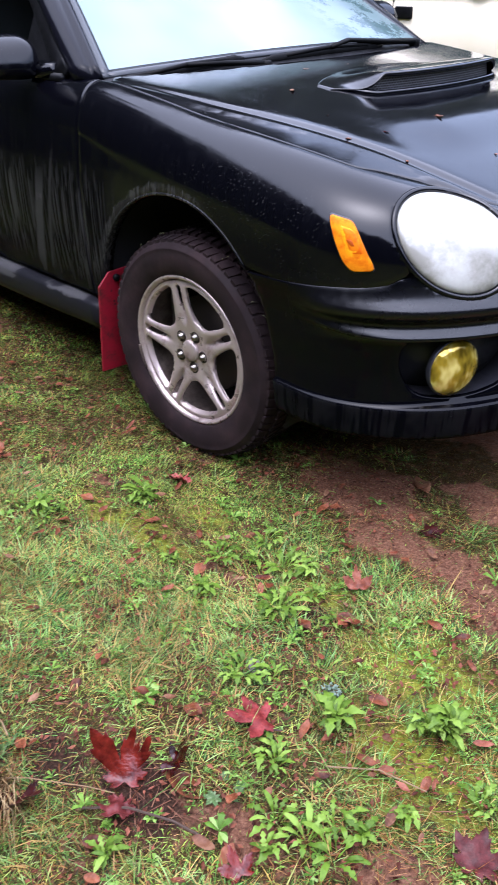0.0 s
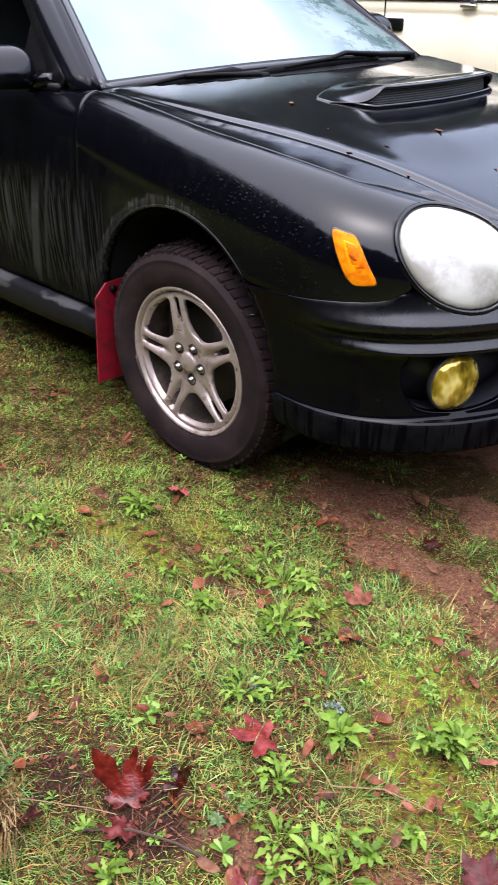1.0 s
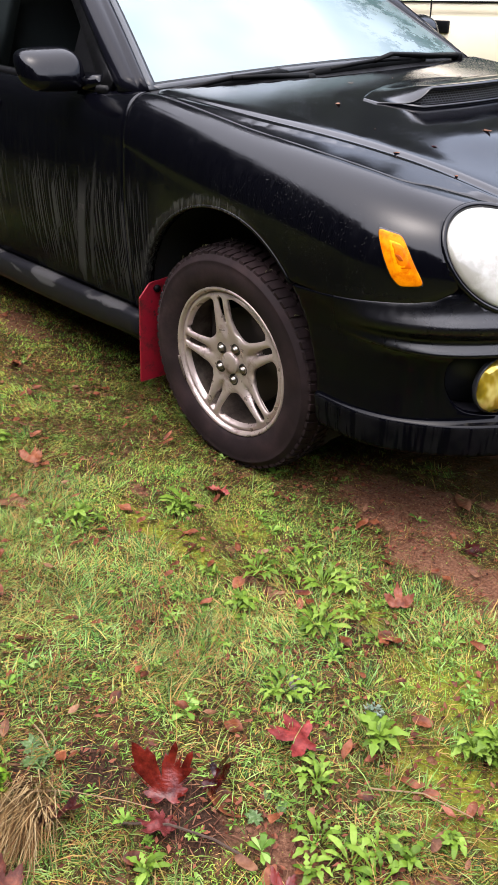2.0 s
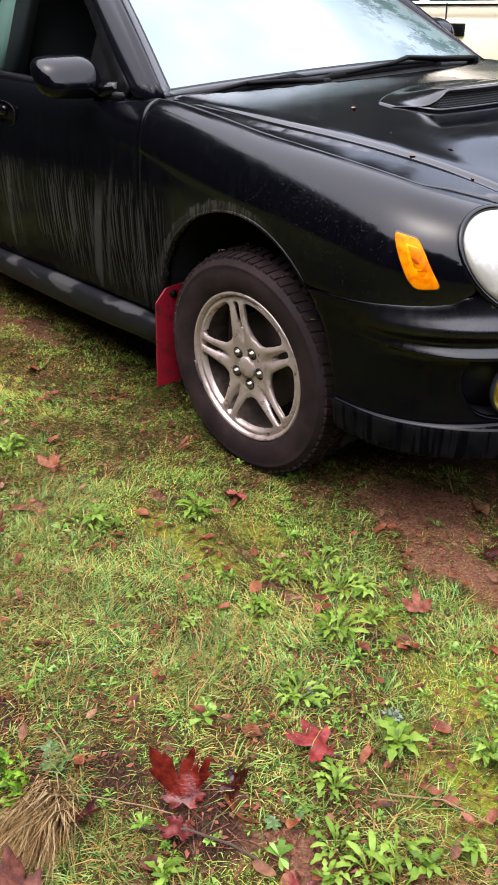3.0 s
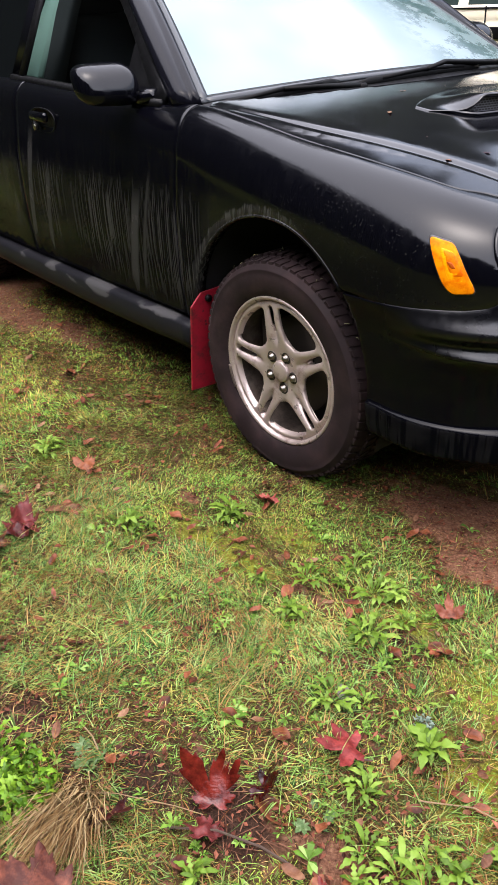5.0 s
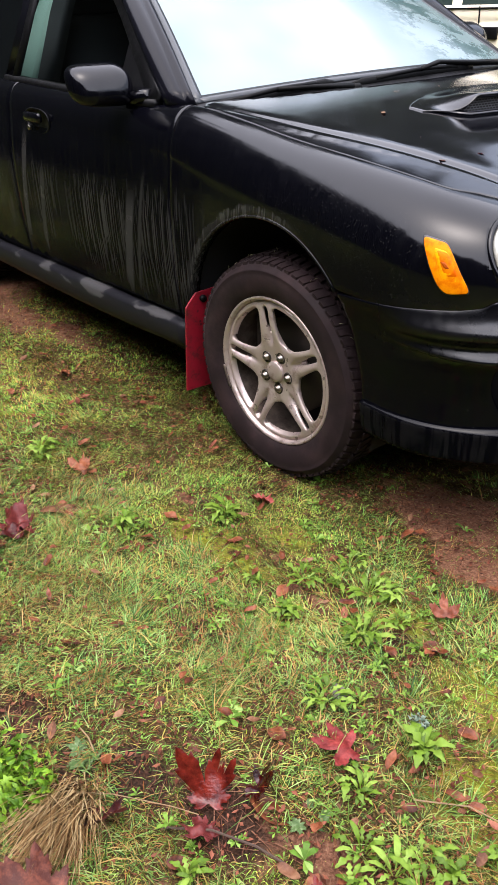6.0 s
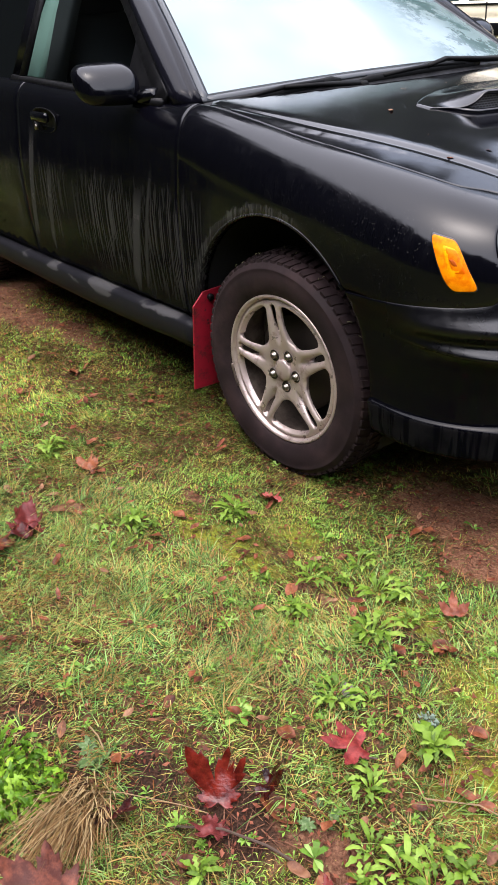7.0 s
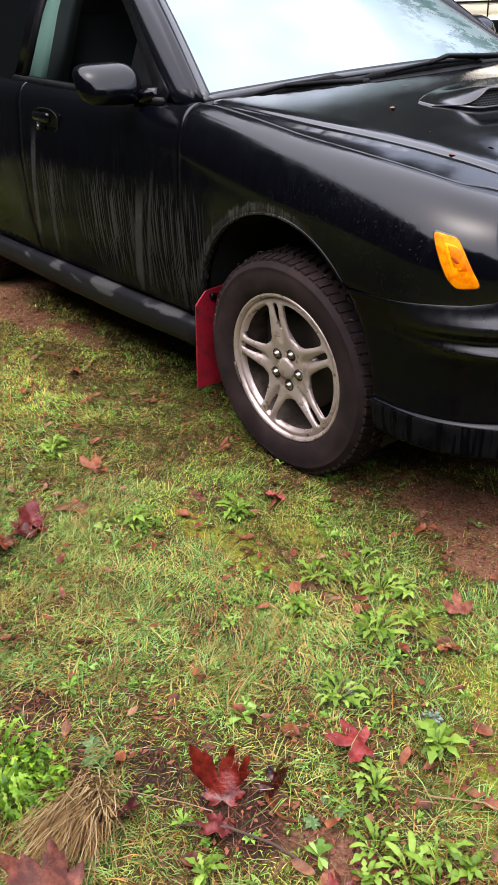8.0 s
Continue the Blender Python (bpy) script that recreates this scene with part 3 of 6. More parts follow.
def bumper_half():
    poly = [(0.366, 0.268), (0.352, 0.40), (0.330, 0.50), (0.288, 0.6085), (0.39, 0.6145), (0.54, 0.6305), (0.64, 0.6385), (0.692, 0.6465), (0.733, 0.6655), (0.763, 0.6975), (1.02, 0.686), (1.05, 0.655), (1.369, 0.650), (1.369, 0.268)]
    return panel(poly, bumper_skin, 0.013, 0.012, 1, lip=0.0028, holes=(FOG_HOLE, MID_HOLE), drop=in_lamp, snap=to_lamp,
                 lines=[[(t, z) for t in run(0.345, 1.36, 90)] for z in (0.330, 0.341, 0.3445, 0.348, 0.351, 0.354, 0.358, 0.366, 0.558, 0.565, 0.573, 0.582, 0.591, 0.600)]
                 + [[(t, ledge_z(t) + o) for t in run(0.345, 1.36, 90)] for o in (-0.011, -0.007, -0.003, 0.0)]
                 + [[(t, ledge_z(t) + (0.558 - ledge_z(t)) * f) for t in run(0.345, 1.36, 90)] for f in (0.2, 0.4, 0.6, 0.8)]
                 + [[(t, z) for t in run(0.73, 1.36, 56)] for z in (0.608, 0.617, 0.627, 0.638)]
                 + [[(t, 0.600 + (curve_at(t, SEAM_Z) - 0.600) * f) for t in run(0.345, 0.70, 36)] for f in (0.25, 0.5, 0.75)])


bumper = part("front_bumper", joined(bumper_half(), flipped(bumper_half())), PAINT, car, "black front bumper with yellow fog lamps")


def recess(ring_tz, deep, back_scale=0.8):
    ring = [Vector(bumper_skin(t, z)) for t, z in ring_tz]
    c = sum(ring, Vector()) / len(ring)
    back = [c + (p - c) * back_scale + Vector((-deep, deep * 0.15, 0)) for p in ring]
    bm = bmesh.new()
    a, b = [bm.verts.new(p + Vector((-0.003, 0.002, 0))) for p in ring], [bm.verts.new(p) for p in back]
    n = len(a)
    for i in range(n):
        bm.faces.new((a[i], b[i], b[(i + 1) % n], a[(i + 1) % n]))
    bm.faces.new(b)
    return bm


for f in (lambda b: b, flipped):
    part("fog_lamp_recess", f(recess(resample(FOG_HOLE, 0.012), 0.058, 0.90)), SATIN, bumper, "satin black fog lamp recess")
part("lower_grille", joined(recess(resample(MID_HOLE, 0.03), 0.05), flipped(recess(resample(MID_HOLE, 0.03), 0.05))), BLACK_PLASTIC, bumper)


def fog_lamp():
    axis = Vector((0.965, -0.26, 0.03)).normalized()
    turn = axis.to_track_quat("Z", "Y").to_matrix().to_4x4()
    at = Matrix.Translation((0.728, -0.625, 0.440)) @ turn
    bowl, lens = bmesh.new(), None
    prof = [(0.068, -0.010), (0.0695, 0.0), (0.0685, 0.004), (0.066, 0.004)]
    rows = [[bowl.verts.new(at @ Vector((r * math.cos(a), r * math.sin(a), d))) for a in [2 * math.pi * i / 40 for i in range(40)]] for r, d in prof]
    for p, q in zip(rows, rows[1:]):
        for i in range(40):
            bowl.faces.new((p[i], p[(i + 1) % 40], q[(i + 1) % 40], q[i]))
    lens = bmesh.new()
    prof = [(0.0665, 0.003), (0.064, 0.010), (0.050, 0.019), (0.028, 0.025), (0.010, 0.027)]
    rows = [[lens.verts.new(at @ Vector((r * math.cos(a), r * math.sin(a), d))) for a in [2 * math.pi * i / 40 for i in range(40)]] for r, d in prof]
    for p, q in zip(rows, rows[1:]):
        for i in range(40):
            lens.faces.new((p[i], p[(i + 1) % 40], q[(i + 1) % 40], q[i]))
    lens.faces.new(rows[-1])
    return bowl, lens


for f in (lambda b: b, flipped):
    bowl, lens = fog_lamp()
    lamp = part("fog_lamp", f(bowl), SATIN, bumper, "round yellow fog lamp")
    part("lens", f(lens), YELLOW_LENS, lamp, "yellow glass lens")


def nose_half():
    poly = on_side([(1.026, 0.66), (1.369, 0.66)] + [(t, "top") for t in run(1.369, 1.026, 10)])
    return panel(poly, sheet, 0.02, 0.014)


part("nose_panel", joined(nose_half(), flipped(nose_half())), PAINT, car)


def hood_rear(y):
    return -0.278 - 0.135 * (abs(y) / 0.72) ** 2


def hood_rim(t, s, o):
    """A point of the hood a little inside its side edge."""
    p = plan(t) + inward(t) * (curve_at(t, DROP_TOP) + GAP + o)
    return (p.x, s * p.y)


def hood_panel():
    right = []
    for t in run(-0.39, 1.369, 60):
        p = plan(t) + inward(t) * (curve_at(t, DROP_TOP) + GAP)
        right.append((p.x, -p.y))
    right = [p for p in right if p[0] > hood_rear(p[1]) + 0.005]
    left = [(x, -y) for x, y in reversed(right)]
    rear = [(hood_rear(y), y) for y in run(0.715, -0.715, 24)]
    return panel(right + left + rear, lambda x, y: (x, y, hood_z(x, y)), 0.016, 0.014, 1, drop=in_lamp, snap=to_lamp,
                 lines=[[(x, s * (curve_at(x, CREASE) + o)) for x in run(-0.30, 0.70, 110)] for s in (-1, 1) for o in (-0.028, -0.018, -0.011, -0.004, 0.003, 0.010, 0.017, 0.024, 0.033)]
                 + [[hood_rim(t, s, o) for t in run(-0.30, 0.74, 86)] for s in (-1, 1) for o in (0.005, 0.011)])


hood = part("hood", hood_panel(), PAINT, car, "black hood with a raised air scoop")
# ---------- air scoop on the hood ----------
def scoop_rise(u, v):
    """Height of the scoop over the hood; u from 0 (rear edge) to 1 (mouth), v across from -1 to 1."""
    side = 0.30 * ease(abs(v), 1.0, 0.70) + 0.70 * ease(abs(v), 0.98 - 0.10 * u, 0.56 + 0.16 * u)
    return 0.052 * ease(u, -0.10, 1.10) * side


def scoop_xy(u, v):
    rear = -0.105 + 0.110 * abs(v) ** 2.2
    front = 0.190 - 0.045 * v * v - 0.085 * ease(abs(v), 0.78, 1.0)
    return rear + (front - rear) * u, v * (0.335 + 0.005 * u)


def scoop_bm():
    rows = []
    bm = bmesh.new()
    for i in range(25):
        u = i / 24
        row = []
        for j in range(65):
            v = -1 + 2 * j / 64
            x, y = scoop_xy(u, v)
            row.append(bm.verts.new((x, y, hood_z(x, y) + 0.003 + scoop_rise(u, v))))
        rows.append(row)
    lip, tuck = [], []
    for j, v in enumerate(rows[-1]):
        f = ease(abs(-1 + 2 * j / 64), 0.88, 0.60)
        lip.append(bm.verts.new((v.co.x + 0.006 * f, v.co.y, v.co.z - 0.004 * f - 0.002)))
        tuck.append(bm.verts.new((v.co.x - 0.012 * f, v.co.y * (1 - 0.015 * f), v.co.z - 0.010 * f - 0.004)))
    rows += [lip, tuck]
    for a, b in zip(rows, rows[1:]):
        for j in range(64):
            bm.faces.new((a[j], b[j], b[j + 1], a[j + 1]))
    skirt = [[r[0] for r in rows[:25]], [r[-1] for r in rows[:25]]]
    for line, flip in zip(skirt, (False, True)):
        low = [bm.verts.new((v.co.x, v.co.y * 1.008, hood_z(v.co.x, v.co.y) - 0.004)) for v in line]
        for i in range(24):
            q = (line[i], low[i], low[i + 1], line[i + 1])
            bm.faces.new(tuple(reversed(q)) if flip else q)
    back = rows[0]
    low = [bm.verts.new((v.co.x - 0.003, v.co.y, v.co.z - 0.007)) for v in back]
    for j in range(64):
        bm.faces.new((back[j], back[j + 1], low[j + 1], low[j]))
    return bm


scoop = part("air_scoop", scoop_bm(), PAINT, hood, "black air scoop with a mesh mouth")


def mouth_bm():
    bm = bmesh.new()
    rows = []
    for k2 in range(3):
        row = []
        for j in range(33):
            v = -1 + 2 * j / 32
            x, y = scoop_xy(1, v)
            h = max(0.0005, scoop_rise(1, v) - 0.011)
            row.append(bm.verts.new((x - 0.020, y * 0.97, hood_z(x, y) + 0.002 + h * k2 / 2)))
        rows.append(row)
    for a, b in zip(rows, rows[1:]):
        for j in range(32):
            bm.faces.new((a[j], b[j], b[j + 1], a[j + 1]))
    return bm


MESH = material("scoop_mesh", (0.012, 0.012, 0.012), 0.5)
k = Nodes(MESH)
g = k.n.new("ShaderNodeTexBrick")
g.inputs["Scale"].default_value = 1.0
g.inputs["Brick Width"].default_value, g.inputs["Row Height"].default_value, g.inputs["Mortar Size"].default_value = 0.010, 0.006, 0.0011
g.inputs["Color1"].default_value = g.inputs["Color2"].default_value = (0.004, 0.004, 0.004, 1)
g.inputs["Mortar"].default_value = (0.10, 0.10, 0.11, 1)
yz = k.n.new("ShaderNodeCombineXYZ")
pw = k.world()
k.l.new(k.axis(pw, 1), yz.inputs[0])
k.l.new(k.axis(pw, 2), yz.inputs[1])
k.l.new(yz.outputs[0], g.inputs["Vector"])
k.set("Base Color", g.outputs["Color"])
part("mesh_grille", mouth_bm(), MESH, scoop, "dark wire mesh")


def mouth_rim():
    pts = []
    for j in range(33):
        v = -0.90 + 1.80 * j / 32
        x, y = scoop_xy(1, v)
        pts.append((x - 0.002, y, hood_z(x, y) + 0.003))
    return tube(pts, [0.003] + [0.008] * 31 + [0.003], 8)


part("mouth_rim", mouth_rim(), PAINT, scoop)

# ---------- greenhouse ----------
EDGE_X = [(0.0, -0.455), (0.31, -0.698), (0.58, -0.895), (1.0, -1.190)]
EDGE_Y = [(0.0, 0.722), (0.31, 0.641), (0.58, 0.580), (1.0, 0.500)]
EDGE_Z = [(0.0, 0.963), (0.31, 1.109), (0.58, 1.225), (1.0, 1.400)]
FRAME_X = [(0.0, -0.555), (0.31, -0.735), (0.58, -0.940), (1.0, -1.230)]
FRAME_Y = [(0.0, 0.764), (0.31, 0.718), (0.58, 0.660), (1.0, 0.575)]
FRAME_Z = [(0.0, 0.950), (0.31, 1.085), (0.58, 1.230), (1.0, 1.400)]


def rim3(k2, fx, fy, fz):
    return Vector((curve_at(k2, fx), -curve_at(k2, fy), curve_at(k2, fz)))


def screen(f, k2):
    """The windscreen: f across from -1 to 1, k2 from its base to its top."""
    e = rim3(k2, EDGE_X, EDGE_Y, EDGE_Z)
    bow = 1 - f * f
    return (e.x + 0.080 * bow, -e.y * f, e.z + 0.024 * bow)


def grid_bm(nu, nv, fn, flip=False):
    bm = bmesh.new()
    rows = [[bm.verts.new(fn(i / nu, j / nv)) for j in range(nv + 1)] for i in range(nu + 1)]
    for a, b in zip(rows, rows[1:]):
        for j in range(nv):
            q = (a[j], b[j], b[j + 1], a[j + 1])
            bm.faces.new(tuple(reversed(q)) if flip else q)
    return bm


windscreen = part("windscreen", grid_bm(24, 16, lambda a, b: screen(2 * a - 1, b)), FOG_SKY_GLASS, car, "fogged windscreen, white sky's reflection partly put into its pale colour")


def border_bm(fn, n):
    """A thin printed band on the screen's face; fn gives its two edges at a share along it."""
    rings = []
    for i in range(n + 1):
        (f0, k0), (f1, k1) = fn(i / n)
        p, q = Vector(screen(f0, k0)), Vector(screen(f1, k1))
        up = Vector((0.0012, 0, 0.0016))
        rings.append([p - up, p + up, p.lerp(q, 0.5) + up * 1.1, q + up, q - up])
    return lofted(rings)


part("border_band", joined(border_bm(lambda s: ((-1.0, s), (-0.966, s)), 20), border_bm(lambda s: ((1.0, s), (0.966, s)), 20), border_bm(lambda s: ((2 * s - 1, 0.0), (2 * s - 1, 0.032)), 30)), FRIT, windscreen, "grey printed band round the screen")


def cowl_pt(a, b):
    y = (2 * a - 1) * 0.722
    x0, z0 = hood_rear(y) - 0.006, hood_z(hood_rear(y), y) - 0.012
    x1, _, z1 = screen(y / 0.722, 0.0)
    z1 += 0.004
    return (x0 + (x1 - x0 - 0.012) * b, y, z0 + (z1 - z0) * b ** 1.5)


part("cowl", grid_bm(24, 6, cowl_pt, True), BLACK_PLASTIC, car, "black plastic cowl below the windscreen")


def pillar_bm(side, outer=True):
    rings = []
    for i in range(17):
        k2 = i / 16
        e, d = rim3(k2, EDGE_X, EDGE_Y, EDGE_Z), rim3(k2, FRAME_X, FRAME_Y, FRAME_Z)
        out = Vector((0.42, -0.62, 0.5)).normalized()
        ring = [e + out * -0.004, e + out * 0.006, e.lerp(d, 0.16) + out * 0.012, e.lerp(d, 0.26) + out * 0.009, e.lerp(d, 0.30) + out * 0.014, e.lerp(d, 0.55) + out * 0.026, e.lerp(d, 0.85) + out * 0.018,
                d + out * 0.002, d - out * 0.03, e - out * 0.04]
        rings.append([(p.x, p.y * -side, p.z) for p in ring])
    return lofted(rings)


for side in (-1, 1):
    part("windscreen_pillar", pillar_bm(side), PILLAR, car, "satin black windscreen pillar")


def glass_y(z):
    return 0.770 - 0.455 * (z - 0.955) - 0.05 * max(0.0, z - 1.15) ** 2


def roof_pt(a, b):
    """Roof skin: a across, b from the windscreen to the rear window."""
    f = 2 * a - 1
    x = -1.19 + 0.08 * (1 - f * f) + (-2.35 + 1.19) * b
    rail = 0.500 + 0.055 * math.sin(min(1.0, b * 3) * math.pi / 2) - 0.03 * b
    z = 1.400 + 0.024 * (1 - f * f) + 0.035 * math.sin(b * 2.6) * (1 - 0.4 * f * f)
    return (x, f * rail, z - 0.03 * b * b)


part("roof", joined(grid_bm(20, 20, roof_pt), ), PAINT, car)
part("rear_window", grid_bm(16, 8, lambda a, b: tuple(Vector(roof_pt(a, 1.0)).lerp(Vector((-2.98 + 0.06 * (1 - (2 * a - 1) ** 2), (2 * a - 1) * 0.66, 1.015)), b))), GLASS, car)
part("boot_lid", grid_bm(16, 8, lambda a, b: (-2.98 - 0.33 * b + 0.05 * (1 - (2 * a - 1) ** 2) * (1 - 2 * b), (2 * a - 1) * (0.72 - 0.05 * b), 1.0 + 0.02 * (1 - (2 * a - 1) ** 2) - 0.03 * b * b)), PAINT, car)


def strip_bm(line, width, depth, side, lift=0.004):
    """A flat band along (x, z) points on the side windows' plane."""
    rings = []
    for i, (x, z) in enumerate(line):
        (xa, za), (xb, zb) = line[max(0, i - 1)], line[min(len(line) - 1, i + 1)]
        d = Vector((xb - xa, zb - za)).normalized()
        n = Vector((-d.y, d.x)) * width / 2
        ring = []
        for sx, off in ((-1, lift * 0.2), (-0.8, lift), (0.8, lift), (1, lift * 0.2), (1, -depth), (-1, -depth)):
            px, pz = x + n.x * sx, z + n.y * sx
            ring.append((px, side * (glass_y(pz) + off), pz))
        rings.append(ring)
    return lofted(rings)


def frame_line(k2):
    d = rim3(k2, FRAME_X, FRAME_Y, FRAME_Z)
    return (d.x - 0.030, d.z)


for side, door in ((-1, near_door), (1, far_door)):
    front = [frame_line(q) for q in run(0.03, 1.0, 12)]
    top = [(x, 1.405 + 0.03 * math.sin((x + 1.25) / -1.1 * 2.2) if x < -1.25 else 1.405) for x in run(-1.26, -1.75, 6)]
    fr = part("window_frame", joined(strip_bm(front, 0.05, 0.03, side), strip_bm(top, 0.05, 0.03, side), strip_bm([(-1.655, 1.41), (-1.665, 1.2), (-1.675, 0.965)], 0.045, 0.03, side)), BLACK_PLASTIC, door, "black window frame")
    part("belt_strip", strip_bm([(x, curve_at(x, BELT) + 0.004) for x in run(-0.60, -1.76, 12)], 0.022, 0.02, side, 0.010), BLACK_PLASTIC, door)
    quarter = [frame_line(0.05), frame_line(0.42), (-0.845, 0.972)]
    part("window_sail", grid_bm(6, 6, lambda a, b: (lambda q: (q[0], side * (glass_y(q[1]) + 0.002), q[1]))((
        (1 - b) * ((1 - a) * quarter[0][0] + a * quarter[2][0]) + b * quarter[1][0] - b * 0.0, (1 - b) * ((1 - a) * quarter[0][1] + a * quarter[2][1]) + b * quarter[1][1])), side > 0), BLACK_PLASTIC, door)

    def pane_pt(a, b):
        zt = 1.40
        z = 0.955 + (zt - 0.955) * b
        x0 = min(-0.60, curve_at((z - 0.95) / 0.45, FRAME_X) - 0.04)
        return (x0 + (-1.67 - x0) * a, side * (glass_y(z) - 0.008), z)

    part("window", grid_bm(8, 8, pane_pt, side < 0), GLASS, door, "dark side window")
    part("rear_side_window", grid_bm(8, 8, lambda a, b: (-1.76 - (0.94 - 0.36 * b) * a, side * (glass_y(0.965 + 0.43 * b) - 0.006), 0.965 + 0.43 * b), side < 0), DARK_GLASS, car)
    part("centre_pillar", strip_bm([(-1.72, 1.42), (-1.73, 0.96)], 0.08, 0.02, side, 0.0), PILLAR, car)
    part("pillar_trim", strip_bm([(-1.585, 1.42), (-1.59, 1.2), (-1.595, 0.94)], 0.105, 0.075, side, -0.055), TRIM_TEAL, car, "pale grey-green inner pillar trim")
    part("seat_belt", strip_bm([(-1.50, 1.42), (-1.505, 1.2), (-1.475, 0.94)], 0.04, 0.092, side, -0.090), CLOTH, car)
    part("rear_pillar", grid_bm(8, 8, lambda a, b: tuple(Vector((-2.25 - 0.50 * a, side * 0.555, 1.40)).lerp(Vector((-2.72 - 0.32 * a, side * 0.72, 0.985)), b)), side < 0), PAINT, car)

# cabin
part("dashboard", block(0.55, 1.30, 0.16, (-0.80, 0, 0.90), 0.05), CLOTH, car)
for side in (-1, 1):
    part("front_seat", joined(block(0.50, 0.48, 0.16, (-1.35, side * 0.36, 0.55), 0.05), block(0.14, 0.46, 0.62, (-1.66, side * 0.36, 0.88), 0.05, pose(0, 0, 0, 0, -14)),
                              block(0.10, 0.26, 0.18, (-1.76, side * 0.36, 1.26), 0.04, pose(0, 0, 0, 0, -10))), CLOTH, car)
part("rear_bench", joined(block(0.5, 1.2, 0.2, (-2.2, 0, 0.58), 0.05), block(0.16, 1.2, 0.6, (-2.5, 0, 0.88), 0.05, pose(0, 0, 0, 0, -16))), CLOTH, car)


# ---------- wipers ----------
def on_screen(y, k2, lift):
    p = Vector(screen(max(-0.99, min(0.99, y / 0.722)), k2))
    return p + Vector((0.55, 0, 0.83)) * lift + Vector((0.022, 0, -0.021))


def wiper(name_y0, name_y1, lift0, lift1, arm):
    w = new("wiper")
    w.parent = car
    tagged(w, "black windscreen wiper")
    line = [on_screen(y, 0.012 + (lift1 - lift0) * i / 12 + lift0, 0.010) for i, y in enumerate(run(name_y0, name_y1, 12))]
    part("blade", tube(line, [0.004] + [0.0105] * 11 + [0.004], 8, 1.7), WIPER, w)
    top = [p + Vector((0.004, 0, 0.008)) for p in line]
    n = len(top)
    part("bridge", joined(tube([top[2], top[4] + Vector((0, 0, 0.005)), top[6] + Vector((0, 0, 0.008)), top[8] + Vector((0, 0, 0.005)), top[10]], 0.007, 8)), WIPER, w)
    pts = [top[6] + Vector((0.004, 0, 0.008))] + [Vector(p) for p in arm]
    part("arm", tube(pts, [0.009, 0.011, 0.013, 0.016][: len(pts)] if len(pts) <= 4 else 0.012, 10, 0.7), WIPER, w)
    part("pivot_cap", tube([pts[-1] + Vector((0, 0, -0.025)), pts[-1] + Vector((0, 0, 0.004)), pts[-1] + Vector((0, 0, 0.010))], [0.020, 0.020, 0.014], 18), WIPER, w)


wiper(-0.700, -0.265, -0.02, 0.012, [(-0.375, -0.36, 0.980), (-0.362, -0.28, 0.975), (-0.348, -0.20, 0.968)])
wiper(-0.215, 0.400, -0.012, 0.010, [(-0.372, 0.20, 1.008), (-0.376, 0.40, 0.992), (-0.398, 0.59, 0.980)])


# ---------- side skirt ----------
def skirt_bm(side):
    rings = []
    for x in run(-0.385, -2.16, 36):
        ring = [(0.845, 1.0), (0.860, 0.97), (0.868, 0.86), (0.866, 0.34), (0.856, 0.10), (0.82, 0.0), (0.72, 0.0), (0.72, 1.05)]
        top, low = curve_at(x, [(-2.2, 0.300), (-1.7, 0.312), (-1.0, 0.332), (-0.38, 0.347)]), curve_at(x, [(-2.2, 0.208), (-1.2, 0.220), (-0.7, 0.238), (-0.38, 0.262)])
        rings.append([(x, side * y, low + (top - low) * f) for y, f in ring])
    return lofted(rings)


for side in (-1, 1):
    part("side_skirt", skirt_bm(side), SKIRT, car, "black side skirt with grey scuffs")


# ---------- mirrors ----------
def mirror_bm(side):
    rings = []
    for i in range(29):
        f = 0.5 - 0.5 * math.cos(math.pi * i / 28)
        y = 0.780 + 0.188 * f - (0.045 if side > 0 else 0)
        e = max(0.0, 1 - abs(2 * f - 1) ** 4.5) ** 0.42 * 0.97 + 0.03
        h, dep = (0.050 + 0.006 * (1 - f)) * e, 0.062 * e
        cx, cz = -0.735 - 0.03 * f - (0.035 if side > 0 else 0), 1.015 + 0.006 * f + (0.028 if side > 0 else 0)
        ring = []
        for j in range(24):
            a = 2 * math.pi * j / 24
            c, s = math.cos(a), math.sin(a)
            xx = dep * math.copysign(abs(c) ** 0.92, c)
            ring.append((cx + (xx if c > 0 else xx * 0.5) - 0.032 * e * s, side * y, cz + h * math.copysign(abs(s) ** 0.80, s) - (0.012 if s < 0 else 0.0) * abs(s)))
        rings.append(ring)
    return lofted(rings)


for side, door in ((-1, near_door), (1, far_door)):
    mirror = part("wing_mirror", mirror_bm(side), PAINT, door, "black wing mirror")
    part("mirror_foot", lofted([[(x, side * y, z) for x, z in ((-0.70 + w, 0.955), (-0.70 + w, 0.985 + h), (-0.74, 0.985 + h), (-0.76, 0.955))] for y, w, h in ((0.757, 0.060, 0.012), (0.775, 0.045, 0.004), (0.800, 0.02, 0.0))]), PAINT, mirror)
    part("mirror_glass", block(0.004, 0.13, 0.075, (-0.776, side * 0.874, 1.012), 0.001, pose(0, 0, 0, 0, 0, side * 9)), CHROME, mirror)


